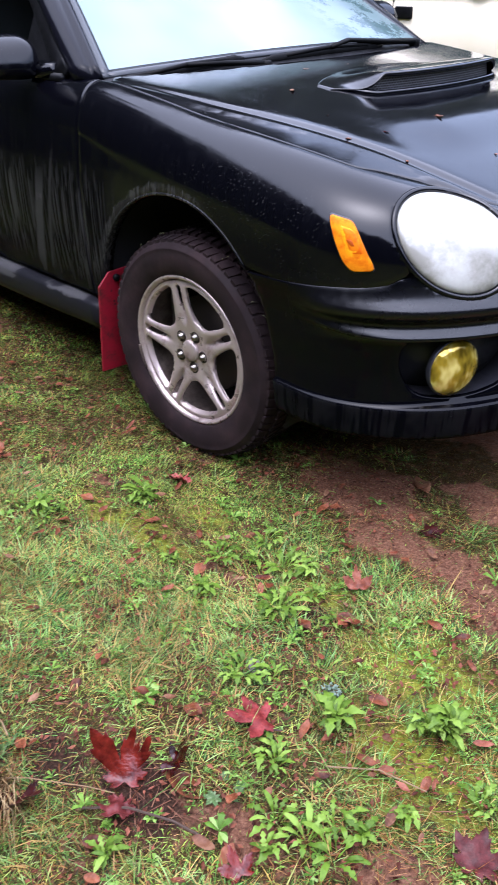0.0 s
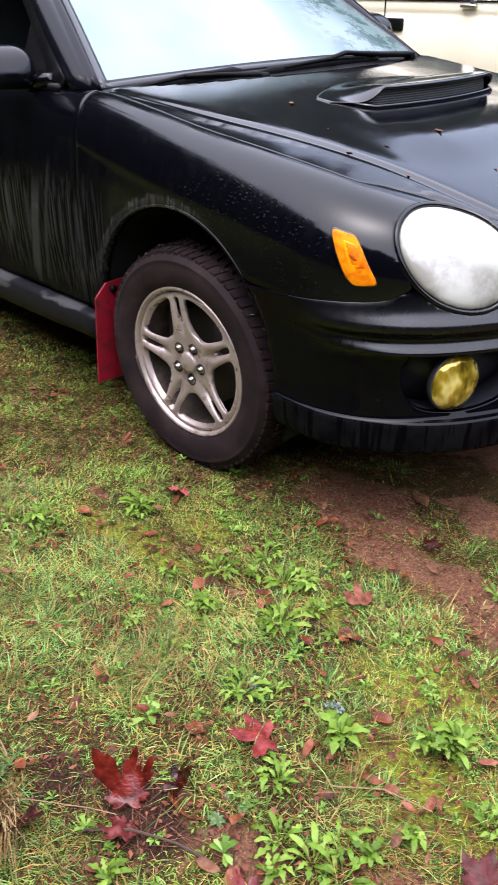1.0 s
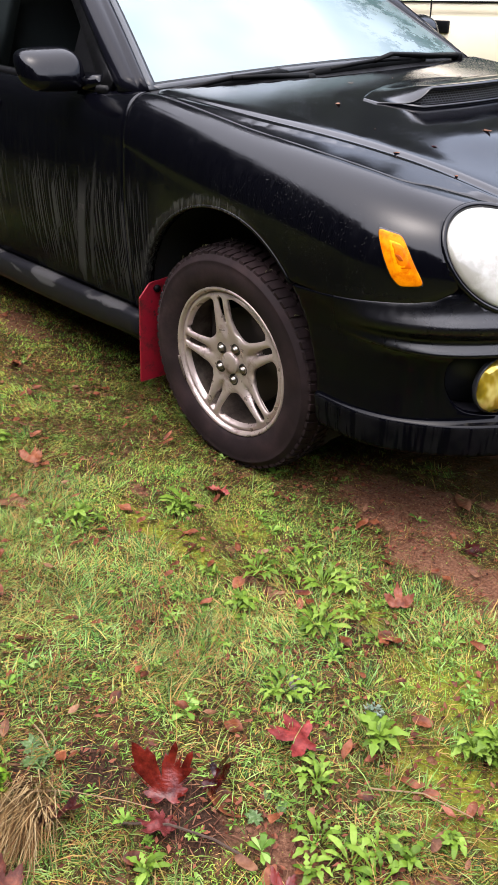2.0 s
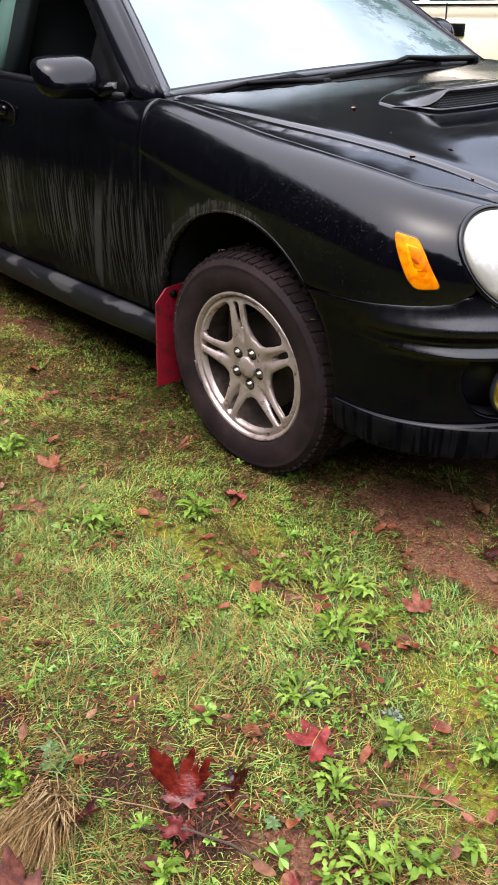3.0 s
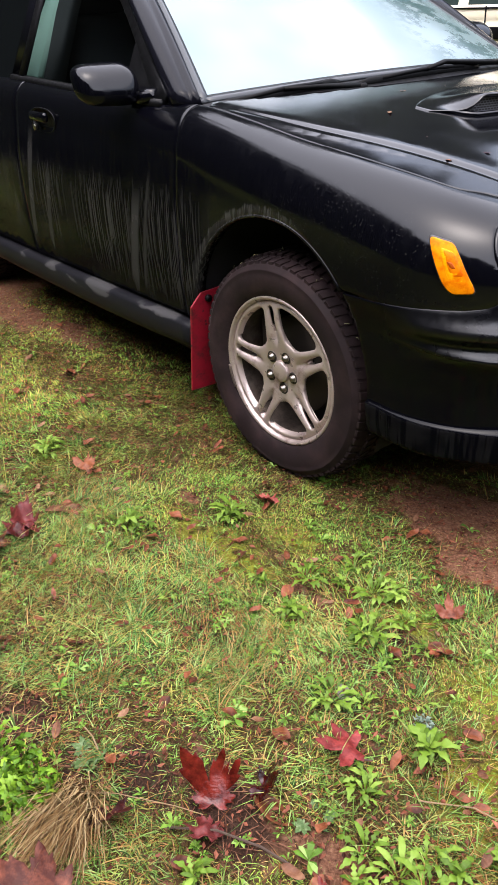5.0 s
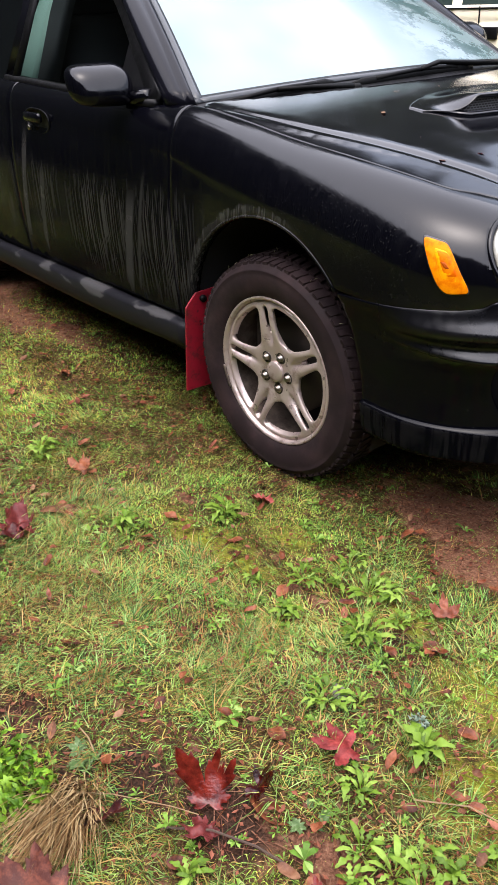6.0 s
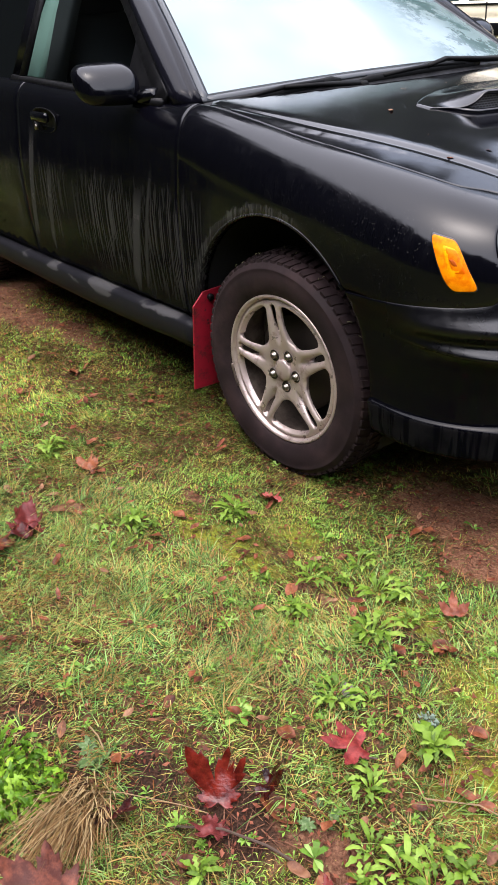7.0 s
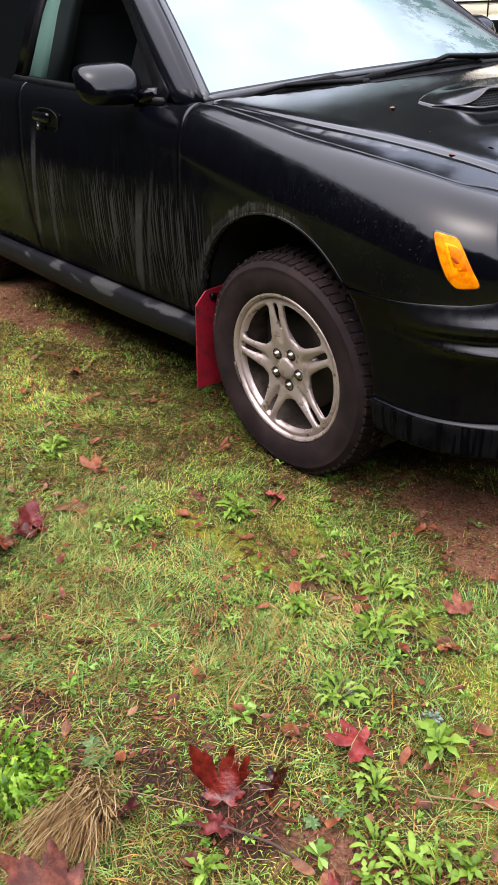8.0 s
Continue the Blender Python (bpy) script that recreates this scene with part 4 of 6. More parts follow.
# ---------- door handles ----------
def handle_cup(side, cx, cz):
    y0 = HALF - camber(cz)
    rings = []
    for r, dy in ((1.0, 0.003), (0.97, 0.006), (0.88, 0.004), (0.8, -0.004), (0.5, -0.012)):
        rings.append([(cx + 0.108 * r * math.copysign(abs(math.cos(a)) ** 0.8, math.cos(a)), side * (y0 + dy), cz + 0.043 * r * math.copysign(abs(math.sin(a)) ** 0.8, math.sin(a))) for a in [2 * math.pi * j / 28 for j in range(28)]])
    return lofted(rings)


for side, door in ((-1, near_door), (1, far_door)):
    h = part("door_handle", handle_cup(side, -1.345, 0.860), BLACK_PLASTIC, door, "black flush pull handle")
    part("pull_flap", block(0.135, 0.022, 0.034, (-1.340, side * (HALF + 0.001), 0.874), 0.010), PAINT, h)
    part("lock", tube([(-1.385, side * (HALF - 0.006), 0.836), (-1.385, side * (HALF + 0.004), 0.836)], 0.010, 14), CHROME, h, "small steel key lock")


# ---------- side markers ----------
MARK = rounded([(0.522, 0.780), (0.590, 0.771), (0.612, 0.748), (0.657, 0.685), (0.653, 0.677), (0.603, 0.673), (0.581, 0.690)], 0.012, 6)


def marker_bm(scale, base, lift, shift=(0.0, 0.0), squash=1.0):
    """A shallow lens of the marker's outline standing on the fender."""
    cx, cz = 0.589, 0.730
    rings = []
    for size, rise in ((1.0, base), (1.0, lift - 0.0012), (0.985, lift - 0.0003), (0.95, lift), (0.5, lift + 0.0006)):
        ring = []
        for x, z in resample(MARK, 0.006):
            t, h = cx + shift[0] + (x - cx) * scale * size * squash, cz + shift[1] + (z - cz) * scale * size
            p, n = Vector(sheet(t, v_of(t, h) * VS)), inward(t)
            ring.append((p.x - n.x * rise, p.y + n.y * rise, p.z))
        rings.append(ring)
    return lofted(rings)


for f in (lambda b: b, flipped):
    mk = part("side_marker", f(marker_bm(1.0, -0.004, 0.006)), AMBER, car, "amber side marker lamp")
    part("gasket", f(marker_bm(1.06, -0.004, 0.0022, (-0.002, 0.0))), SATIN, mk, "thin grey rubber gasket")
    part("reflector", f(marker_bm(0.62, 0.004, 0.0064, (0.004, 0.002), 0.82)), AMBER_LIGHT, mk, "bright yellow reflector in the lens")
    bulb = part("bulb", f(marker_bm(0.46, 0.004, 0.0068, (0.008, 0.006), 0.95)), AMBER_DARK, mk, "darker bulb seen in the amber lens")
    part("filament_shadow", f(marker_bm(0.13, 0.004, 0.0072, (0.006, 0.002), 1.5)), AMBER_BROWN, bulb, "brown base of the bulb")


# ---------- headlights ----------
def lamp_ring(scale, lift, n=56):
    c, s = math.cos(LAMP_TILT), math.sin(LAMP_TILT)
    out = []
    for i in range(n):
        a = 2 * math.pi * i / n
        u, v = LAMP_A * scale * math.cos(a), LAMP_B * scale * math.sin(a)
        out.append(LAMP_C + LAMP_U * (u * c - v * s) + LAMP_V * (u * s + v * c) + LAMP_N * lift)
    return out


def edge_off(a):
    """How far the body stands off the oval's plane in the direction a."""
    near = sorted((abs((q - a + math.pi) % (2 * math.pi) - math.pi), o) for q, o in LAMP_EDGE)[:5]
    return sum(o for _, o in near) / len(near)


OFFS = [edge_off(2 * math.pi * i / 56) for i in range(56)]
OFFS = [sum(OFFS[(i + j) % 56] for j in range(-3, 4)) / 7 for i in range(56)]


def dome(steps):
    bm = bmesh.new()
    rows = [[bm.verts.new(p + LAMP_N * (OFFS[i] * min(1.0, sc) ** 2)) for i, p in enumerate(lamp_ring(sc, l))] for sc, l in steps]
    for a, b in zip(rows, rows[1:]):
        for i in range(len(a)):
            j = (i + 1) % len(a)
            bm.faces.new((a[i], a[j], b[j], b[i]))
    bm.faces.new(rows[-1])
    return bm


for f in (lambda b: b, flipped):
    hl = part("headlight", f(dome([(1.06, -0.06), (1.05, -0.024), (1.03, -0.014), (1.012, -0.005), (1.0, -0.014), (0.9, -0.05)])), BLACK_PLASTIC, car, "large oval headlight with a milky lens")
    part("lens", f(dome([(1.008, -0.012), (1.005, 0.0), (0.985, 0.006), (0.9, 0.014), (0.75, 0.021), (0.55, 0.026), (0.3, 0.029), (0.1, 0.030)])), HAZE_LENS, hl, "milky oxidised headlight lens")
    ring = [p + LAMP_N * (OFFS[i] - 0.002) for i, p in enumerate(lamp_ring(1.060, 0.0))]
    part("bezel", f(tube(ring + ring[:2], 0.0068, 10)), PAINT, hl, "thin black bezel")


# ---------- mudflaps ----------
def flap_bm(side, x0):
    prof = [(0.890, 0.142), (0.876, 0.415), (0.838, 0.454), (0.70, 0.46), (0.70, 0.135)]
    rings = []
    for dx in (-0.003, 0.003):
        rings.append([(x0 + dx - 0.03 * (0.45 - z), side * y, z) for y, z in prof])
    bm = lofted(rings)
    bmesh.ops.bevel(bm, geom=bm.edges[:], offset=0.0015, segments=1, affect="EDGES")
    return bm


for x0 in (-0.352, AXLE_R - 0.352):
    for side in (-1, 1):
        fl = part("mudflap", flap_bm(side, x0), RED_FLAP, car, "red plastic mudflap", smooth=False)
        part("bolt", tube([(x0 + 0.002, side * 0.815, 0.433), (x0 + 0.012, side * 0.815, 0.433)], 0.011, 10), BLACK_PLASTIC, fl)


# ---------- wheels ----------
def wheel_face(spin):
    """The pressed face of the alloy: five broad spokes, each split by a slot, between five windows."""
    wide = [(0.06, 0.037), (0.09, 0.0405), (0.105, 0.0390), (0.14, 0.0335), (0.17, 0.0315), (0.185, 0.0330), (0.19, 0.036)]
    holes = []
    for i in range(5):
        a0 = radians(spin + 72 * i)
        a1 = a0 + radians(72)
        def spot(r, base, sign):
            a = base + sign * math.asin((curve_at(r, wide) - 0.0035) / r)
            return (r * math.cos(a), r * math.sin(a))
        edge = [spot(r, a0, 1) for r in (0.093, 0.105, 0.125, 0.145, 0.165, 0.180)]
        far = [spot(r, a1, -1) for r in (0.180, 0.165, 0.145, 0.125, 0.105, 0.093)]
        outer = [(0.1925 * math.cos(a), 0.1925 * math.sin(a)) for a in run(a0 + 0.215, a1 - 0.215, 7)]
        holes.append(rounded(edge + outer + far, 0.009, 3))
        slot = rounded([(0.112, -0.0060), (0.189, -0.0102), (0.192, 0.0), (0.189, 0.0102), (0.112, 0.0060), (0.107, 0.0)], 0.004, 3)
        holes.append([(x * math.cos(a0) - y * math.sin(a0), x * math.sin(a0) + y * math.cos(a0)) for x, y in slot])
    disc = [(0.2005 * math.cos(2 * math.pi * i / 120), 0.2005 * math.sin(2 * math.pi * i / 120)) for i in range(120)]

    def surf(x, z):
        r = math.hypot(x, z)
        dish = curve_at(r, [(0.0, 0.012), (0.05, 0.011), (0.075, 0.007), (0.12, 0.0005), (0.16, -0.001), (0.185, 0.001), (0.2005, 0.0055)])
        best = min(abs((math.degrees(math.atan2(z, x)) - spin - 72 * i + 180) % 360 - 180) for i in range(5))
        across = r * math.sin(radians(min(best, 89)))
        half = curve_at(r, wide)
        crown = 0.0080 * ease(r, 0.070, 0.125) * ease(r, 0.189, 0.172) * ((across - half * 0.62) / (half * 0.40)) ** 2
        groove = 0.0050 * ease(r, 0.060, 0.100) * ease(r, 0.125, 0.105) * ease(across, 0.011, 0.002)
        return (x, dish + min(0.009, crown) + groove, z)
    return panel(disc, surf, 0.0042, 0.018, 1, holes=holes, lip=0.0026)


def tread_bm():
    bm = bmesh.new()
    n = 70
    for row, (d0, d1, r0, ph) in enumerate(((-0.004, 0.030, 0.3185, 0.0), (0.036, 0.075, 0.3245, 0.5), (0.081, 0.110, 0.3250, 0.0), (0.116, 0.150, 0.3245, 0.5), (0.156, 0.186, 0.3185, 0.0))):
        for i in range(n):
            a = 2 * math.pi * (i + ph) / n
            half = math.pi / n * 0.66
            skew = 0.25 * math.pi / n * (1 if row % 2 else -1)
            quad = []
            for base in (0.305, r0):
                for da, d in ((-half - skew, d0), (half - skew, d0), (half + skew, d1), (-half + skew, d1)):
                    rr = base - (0.006 if (row == 0 and d == d0) or (row == 4 and d == d1) else 0)
                    quad.append(bm.verts.new((rr * math.cos(a + da), d, rr * math.sin(a + da))))
            for q in ((4, 5, 6, 7), (0, 1, 5, 4), (1, 2, 6, 5), (2, 3, 7, 6), (3, 0, 4, 7)):
                bm.faces.new([quad[j] for j in q])
    bmesh.ops.recalc_face_normals(bm, faces=bm.faces[:])
    return bm


TYRE = [(0.209, 0.012), (0.215, 0.0005), (0.219, -0.0035), (0.226, -0.0075), (0.236, -0.0110), (0.248, -0.0140), (0.262, -0.0158), (0.276, -0.0158), (0.286, -0.0143), (0.2885, -0.0152), (0.2915, -0.0148), (0.294, -0.0115), (0.301, -0.0075),
        (0.308, 0.000), (0.313, 0.012), (0.3165, 0.035), (0.318, 0.090), (0.3165, 0.150), (0.311, 0.178), (0.295, 0.192), (0.255, 0.200), (0.215, 0.190), (0.206, 0.17)]
BARREL_RING = [(0.200, 0.165), (0.196, 0.10), (0.197, 0.034), (0.198, 0.024)]
RIM = [(0.198, 0.024), (0.1985, 0.020), (0.203, 0.006), (0.206, 0.000), (0.210, -0.004), (0.2145, -0.0045), (0.217, -0.001), (0.217, 0.006), (0.209, 0.012)]


def wheel(at, steer, side, spin):
    turn = Matrix.Rotation(radians(steer), 4, "Z") @ (Matrix.Rotation(math.pi, 4, "Z") if side > 0 else Matrix.Identity(4))
    hub = new("wheel")
    hub.matrix_world = Matrix.Translation(at) @ turn
    hub.parent = car
    tagged(hub, "five twin-spoke silver alloy wheel with a muddy tyre")
    tyre = part("tyre", revolved(TYRE, 96), RUBBER, hub, "black tyre with mud in its tread")
    rim = part("rim", revolved(RIM, 96), ALLOY, hub)
    part("barrel", revolved(BARREL_RING, 64), BARREL, rim, "inner rim with grime, darkened for the shade behind the spokes")
    parts = [tread_bm()]
    part("tread", parts[0], RUBBER, tyre, smooth=False)
    part("spokes", wheel_face(spin), ALLOY, rim)
    part("hub_cap", revolved([(0.031, 0.014), (0.0305, 0.006), (0.029, 0.0035), (0.018, 0.0015), (0.001, 0.001)], 48), ALLOY, rim)
    for i in range(5):
        a = radians(spin + 37 + 72 * i)
        x, z = 0.050 * math.cos(a), 0.050 * math.sin(a)
        nut = revolved([(0.0145, 0.0125), (0.0135, 0.0095), (0.0115, 0.0125), (0.0092, 0.0125), (0.0088, 0.002), (0.0065, -0.0015), (0.001, -0.003)], 14)
        bmesh.ops.translate(nut, verts=nut.verts, vec=(x, 0, z))
        part("wheel_nut", nut, CHROME, rim)
        seat = revolved([(0.0175, 0.0115), (0.0165, 0.0085), (0.0145, 0.0080), (0.0100, 0.0110)], 18)
        bmesh.ops.translate(seat, verts=seat.verts, vec=(x, 0, z))
        part("nut_seat", seat, DISC, rim)
    if at[0] == 0 and side < 0:
        arc_w = [radians(q) for q in run(-170, -151, 6)]
        part("balance_weight", lofted([[(r * math.cos(q), d, r * math.sin(q)) for r, d in ((0.2085, -0.0045), (0.2085, -0.0085), (0.2165, -0.0085), (0.2175, -0.0035))] for q in arc_w]), BARREL, rim, "clipped-on grey balance weight")
        bits = random.Random(4)
        for q in range(16):
            a, d, r = radians(bits.choice((bits.uniform(95, 135), bits.uniform(20, 90)))), bits.uniform(-0.002, 0.09), 0.3225
            step_a, step_d = radians(bits.uniform(-2.5, 2.5)), bits.uniform(-0.012, 0.012)
            pts = [((r + h) * math.cos(a + step_a * f), d + step_d * f, (r + h) * math.sin(a + step_a * f)) for f, h in ((0, 0.001), (0.3, 0.004), (0.7, 0.005), (1, bits.uniform(0.001, 0.008)))]
            part("grass_blade", tube(pts, [0.0009, 0.0010, 0.0008, 0.0003], 4), CLIPPING, tyre, "wet grass clipping stuck to the tread")
    part("brake_disc", revolved([(0.02, 0.075), (0.138, 0.075), (0.140, 0.078), (0.140, 0.098), (0.02, 0.098)], 48), DISC, hub, "rusty brake disc")
    caliper = block(0.07, 0.05, 0.16, (-0.105, 0.085, 0.04), 0.012)
    part("caliper", caliper, DISC, hub)
    part("wheel_back", revolved([(0.19, 0.12), (0.05, 0.13), (0.001, 0.13)], 32), DARK_VOID, hub)


wheel((0, -0.822, HUB_Z), 4, -1, 100)
wheel((0, 0.822, HUB_Z), 4, 1, 30)
wheel((AXLE_R, -0.822, HUB_Z), 0, -1, 60)
wheel((AXLE_R, 0.822, HUB_Z), 0, 1, 10)

# ---------- ground ----------
def bumps(x, y):
    """Height of the lawn."""
    return (0.006 * np.sin(x * 3.1 + y * 1.7) + 0.005 * np.sin(x * 7.3 - y * 5.1 + 1.0) + 0.003 * np.sin(x * 17.0 + y * 13.0) + 0.002 * np.sin(x * 31.0 - y * 41.0)) * np.exp(-((x / 8) ** 2 + (y / 8) ** 2))


BARE = [(0.86, -1.60, 0.100, 0.050), (1.03, -1.54, 0.080, 0.040), (-0.04, -1.125, 0.055, 0.022), (0.34, -1.09, 0.030, 0.014), (0.50, -0.64, 0.200, 0.120), (0.70, -0.76, 0.130, 0.070), (0.85, -0.74, 0.150, 0.070), (1.00, -0.79, 0.130, 0.070), (0.82, -0.46, 0.160, 0.070), (0.545, -1.13, 0.050, 0.022), (0.46, -1.14, 0.030, 0.018)]
BARE_FAR = [(0.60, -0.05, 0.60, 0.20), (-1.44, -0.81, 0.26, 0.07), (-1.85, -0.88, 0.35, 0.10), (-1.2, -0.2, 1.2, 0.40), (-2.4, -0.75, 0.4, 0.25), (1.25, -0.55, 0.25, 0.15), (1.28, -1.42, 0.08, 0.06)]
MOSSY = [(0.24, -1.18, 0.16, 0.06), (0.12, -1.20, 0.12, 0.05), (1.02, -1.05, 0.16, 0.10), (0.70, -1.02, 0.10, 0.06), (1.12, -1.25, 0.14, 0.10), (0.30, -1.02, 0.08, 0.05), (1.16, -1.22, 0.16, 0.10), (-0.55, -1.32, 0.08, 0.04), (-0.9, -1.30, 0.12, 0.05)]

MOSS_BED = [(0.24, -1.18, 0.13, 0.045), (0.12, -1.20, 0.09, 0.036), (0.33, -1.11, 0.05, 0.02)]


MULCH = [(0.44, -1.83, 0.12, 0.08), (0.60, -1.80, 0.07, 0.06), (0.86, -1.62, 0.10, 0.06), (0.76, -1.09, 0.06, 0.04), (0.70, -1.70, 0.08, 0.05)]


def patches(x, y, spots):
    wob = 0.35 * np.sin(x * 23 + 3 * np.sin(y * 19)) + 0.30 * np.sin(y * 29 + 2 * np.sin(x * 31)) + 0.2 * np.sin(x * 61 + y * 53)
    best = np.zeros_like(x)
    for cx, cy, rx, ry in spots:
        d = np.sqrt(((x - cx) / rx) ** 2 + ((y - cy) / ry) ** 2)
        best = np.maximum(best, np.clip(1.45 + 0.30 * wob - d, 0, 1))
    return best


def bare(x, y):
    return np.maximum(patches(x, y, BARE), patches(x, y, BARE_FAR))


def fast_mesh(name, verts, faces, mat, smooth=False):
    """A mesh from arrays: verts (n, 3) and faces (m, k)."""
    me = bpy.data.meshes.new(name)
    n, (m, c) = len(verts), faces.shape
    me.vertices.add(n)
    me.vertices.foreach_set("co", np.asarray(verts, np.float32).ravel())
    me.loops.add(m * c)
    me.loops.foreach_set("vertex_index", np.asarray(faces, np.int32).ravel())
    me.polygons.add(m)
    me.polygons.foreach_set("loop_start", np.arange(0, m * c, c, dtype=np.int32))
    me.polygons.foreach_set("use_smooth", np.full(m, smooth))
    me.update(calc_edges=True)
    me.materials.append(mat)
    return me


SOIL = material("lawn_soil", (0.12, 0.06, 0.035), 0.75, spec=0.10)
k = Nodes(SOIL)
p = k.world()
at_bare, at_moss = k.n.new("ShaderNodeAttribute"), k.n.new("ShaderNodeAttribute")
at_bare.attribute_name, at_moss.attribute_name = "bare", "moss"
fine, mid = k.noise(p, 160.0, 5.0, 0.7), k.noise(p, 22.0, 5.0, 0.65)
soil = k.ramp(fine, [(0.28, (0.034, 0.013, 0.007)), (0.52, (0.126, 0.058, 0.033)), (0.78, (0.24, 0.135, 0.083))])
# brown thatch, its tones deepened to carry the shade between blades
gap_thatch = k.ramp(k.noise(k.world((1, 1, 1)), 240.0, 3.0, 0.8), [(0.36, (0.008, 0.005, 0.002)), (0.54, (0.046, 0.029, 0.009)), (0.72, (0.16, 0.105, 0.040))])
moss = k.ramp(fine, [(0.30, (0.062, 0.058, 0.006)), (0.55, (0.150, 0.160, 0.016)), (0.75, (0.25, 0.27, 0.045))])
lawn = k.mix(k.span(mid, 0.52, 0.66), gap_thatch, k.mix(k.span(mid, 0.62, 0.75), soil, gap_thatch))
at_outer = k.n.new("ShaderNodeAttribute")
at_outer.attribute_name = "outer"
turf = k.ramp(k.noise(p, 90.0, 5.0, 0.75), [(0.34, (0.014, 0.015, 0.004)), (0.52, (0.050, 0.056, 0.012)), (0.72, (0.105, 0.105, 0.028))])
lawn = k.mix(k.math("MULTIPLY", at_outer.outputs["Fac"], 0.85), lawn, turf)
lawn = k.mix(k.math("MULTIPLY", at_moss.outputs["Fac"], k.span(mid, 0.35, 0.55)), lawn, moss)
mask = k.span(k.math("ADD", at_bare.outputs["Fac"], k.math("MULTIPLY", k.math("SUBTRACT", mid, 0.5), 0.8)), 0.35, 0.55)
at_mulch = k.n.new("ShaderNodeAttribute")
at_mulch.attribute_name = "mulch"
humus = k.ramp(fine, [(0.35, (0.010, 0.006, 0.004)), (0.55, (0.030, 0.015, 0.009)), (0.75, (0.075, 0.035, 0.020))])
k.set("Base Color", k.mix(k.span(at_mulch.outputs["Fac"], 0.2, 0.6), k.mix(mask, lawn, soil), humus))
k.set("Roughness", k.span(k.noise(p, 35.0, 4.0), 0.35, 0.7, 0.50, 0.95))
k.bump(k.math("ADD", fine, k.math("MULTIPLY", mid, 2.0)), 0.9, 0.006)


def spaced(lo, hi, far, step):
    near = np.arange(lo, hi + 1e-6, step)
    out = np.geomspace(step * 2, far, 26)
    return np.concatenate([lo - out[::-1], near, hi + out])


gx, gy = np.meshgrid(spaced(-2.6, 1.7, 400, 0.018), spaced(-2.3, 0.3, 400, 0.018), indexing="ij")
gv = np.stack([gx, gy, bumps(gx, gy)], -1).reshape(-1, 3)
nx, ny = gx.shape
ids = np.arange(nx * ny).reshape(nx, ny)
gf = np.stack([ids[:-1, :-1], ids[1:, :-1], ids[1:, 1:], ids[:-1, 1:]], -1).reshape(-1, 4)
gme = fast_mesh("ground", gv, gf, SOIL, True)
for key, fn in (("bare", bare), ("moss", lambda x, y: patches(x, y, MOSSY)), ("mulch", lambda x, y: patches(x, y, MULCH)), ("outer", lambda x, y: np.clip(np.maximum(np.maximum(x - 1.4, -2.8 - x), np.maximum(-2.1 - y, y - 0.9)) / 0.5 + 0.3, 0, 1))):
    gme.attributes.new(key, "FLOAT", "POINT").data.foreach_set("value", fn(gv[:, 0], gv[:, 1]).astype(np.float32))
ground = tagged(new("ground", gme), "wet mossy lawn with bare patches of red soil", "lawn", kind="structure")


# ---------- grass ----------
def leaf_material(name, stops, rough=0.45, glow=0.0, hue=False, gloss=0.09):
    m = material(name, stops[0][1], rough, spec=gloss)
    kk = Nodes(m)
    geo = kk.n.new("ShaderNodeNewGeometry")
    tone = kk.ramp(geo.outputs["Random Per Island"], stops)
    if hue:
        patch = kk.span(kk.noise(kk.world(), 3.2, 4.0, 0.6), 0.38, 0.62)
        hs = kk.n.new("ShaderNodeHueSaturation")
        kk.l.new(kk.span(patch, 0.0, 1.0, 0.484, 0.518), hs.inputs["Hue"])
        kk.l.new(kk.span(kk.noise(kk.world(), 5.5, 3.0), 0.35, 0.65, 0.72, 1.28), hs.inputs["Value"])
        kk.l.new(tone, hs.inputs["Color"])
        tone = hs.outputs[0]
    kk.set("Base Color", tone)
    if glow:
        kk.b.inputs["Subsurface Weight"].default_value = glow
        kk.b.inputs["Subsurface Radius"].default_value = (0.004, 0.006, 0.002)
    return m


# palest and darkest blade tones also paint in sky sheen and shade
GRASS = leaf_material("grass_blades", [(0.0, (0.0130, 0.0291, 0.0073)), (0.22, (0.0432, 0.0855, 0.0170)), (0.44, (0.1008, 0.1881, 0.0342)), (0.62, (0.1485, 0.2565, 0.0558)), (0.74, (0.2250, 0.3285, 0.1125)), (0.84, (0.2430, 0.2160, 0.0468)), (0.93, (0.2790, 0.1890, 0.0585)), (1.0, (0.3600, 0.2385, 0.0900))], 0.36, 0.0, True, 0.12)
LAWN = leaf_material("mossy_grass", [(0.0, (0.0301, 0.0529, 0.0087)), (0.25, (0.0903, 0.1477, 0.0194)), (0.50, (0.1806, 0.2681, 0.0397)), (0.72, (0.2709, 0.3447, 0.0645)), (0.84, (0.3306, 0.2451, 0.0547)), (1.0, (0.3648, 0.1881, 0.0684))], 0.45, 0.0, True, 0.08)
FINE = leaf_material("fine_grass", [(0.0, (0.0484, 0.0823, 0.0067)), (0.5, (0.1452, 0.2351, 0.0186)), (1.0, (0.2614, 0.3553, 0.0443))], 0.4, 0.0, True)
SHORT = leaf_material("short_green_grass", [(0.0, (0.0176, 0.0371, 0.0060)), (0.35, (0.0724, 0.1414, 0.0206)), (0.66, (0.1487, 0.2562, 0.0399)), (0.84, (0.2288, 0.3225, 0.0725)), (1.0, (0.3348, 0.1953, 0.0558))], 0.40, 0.0, True, 0.10)
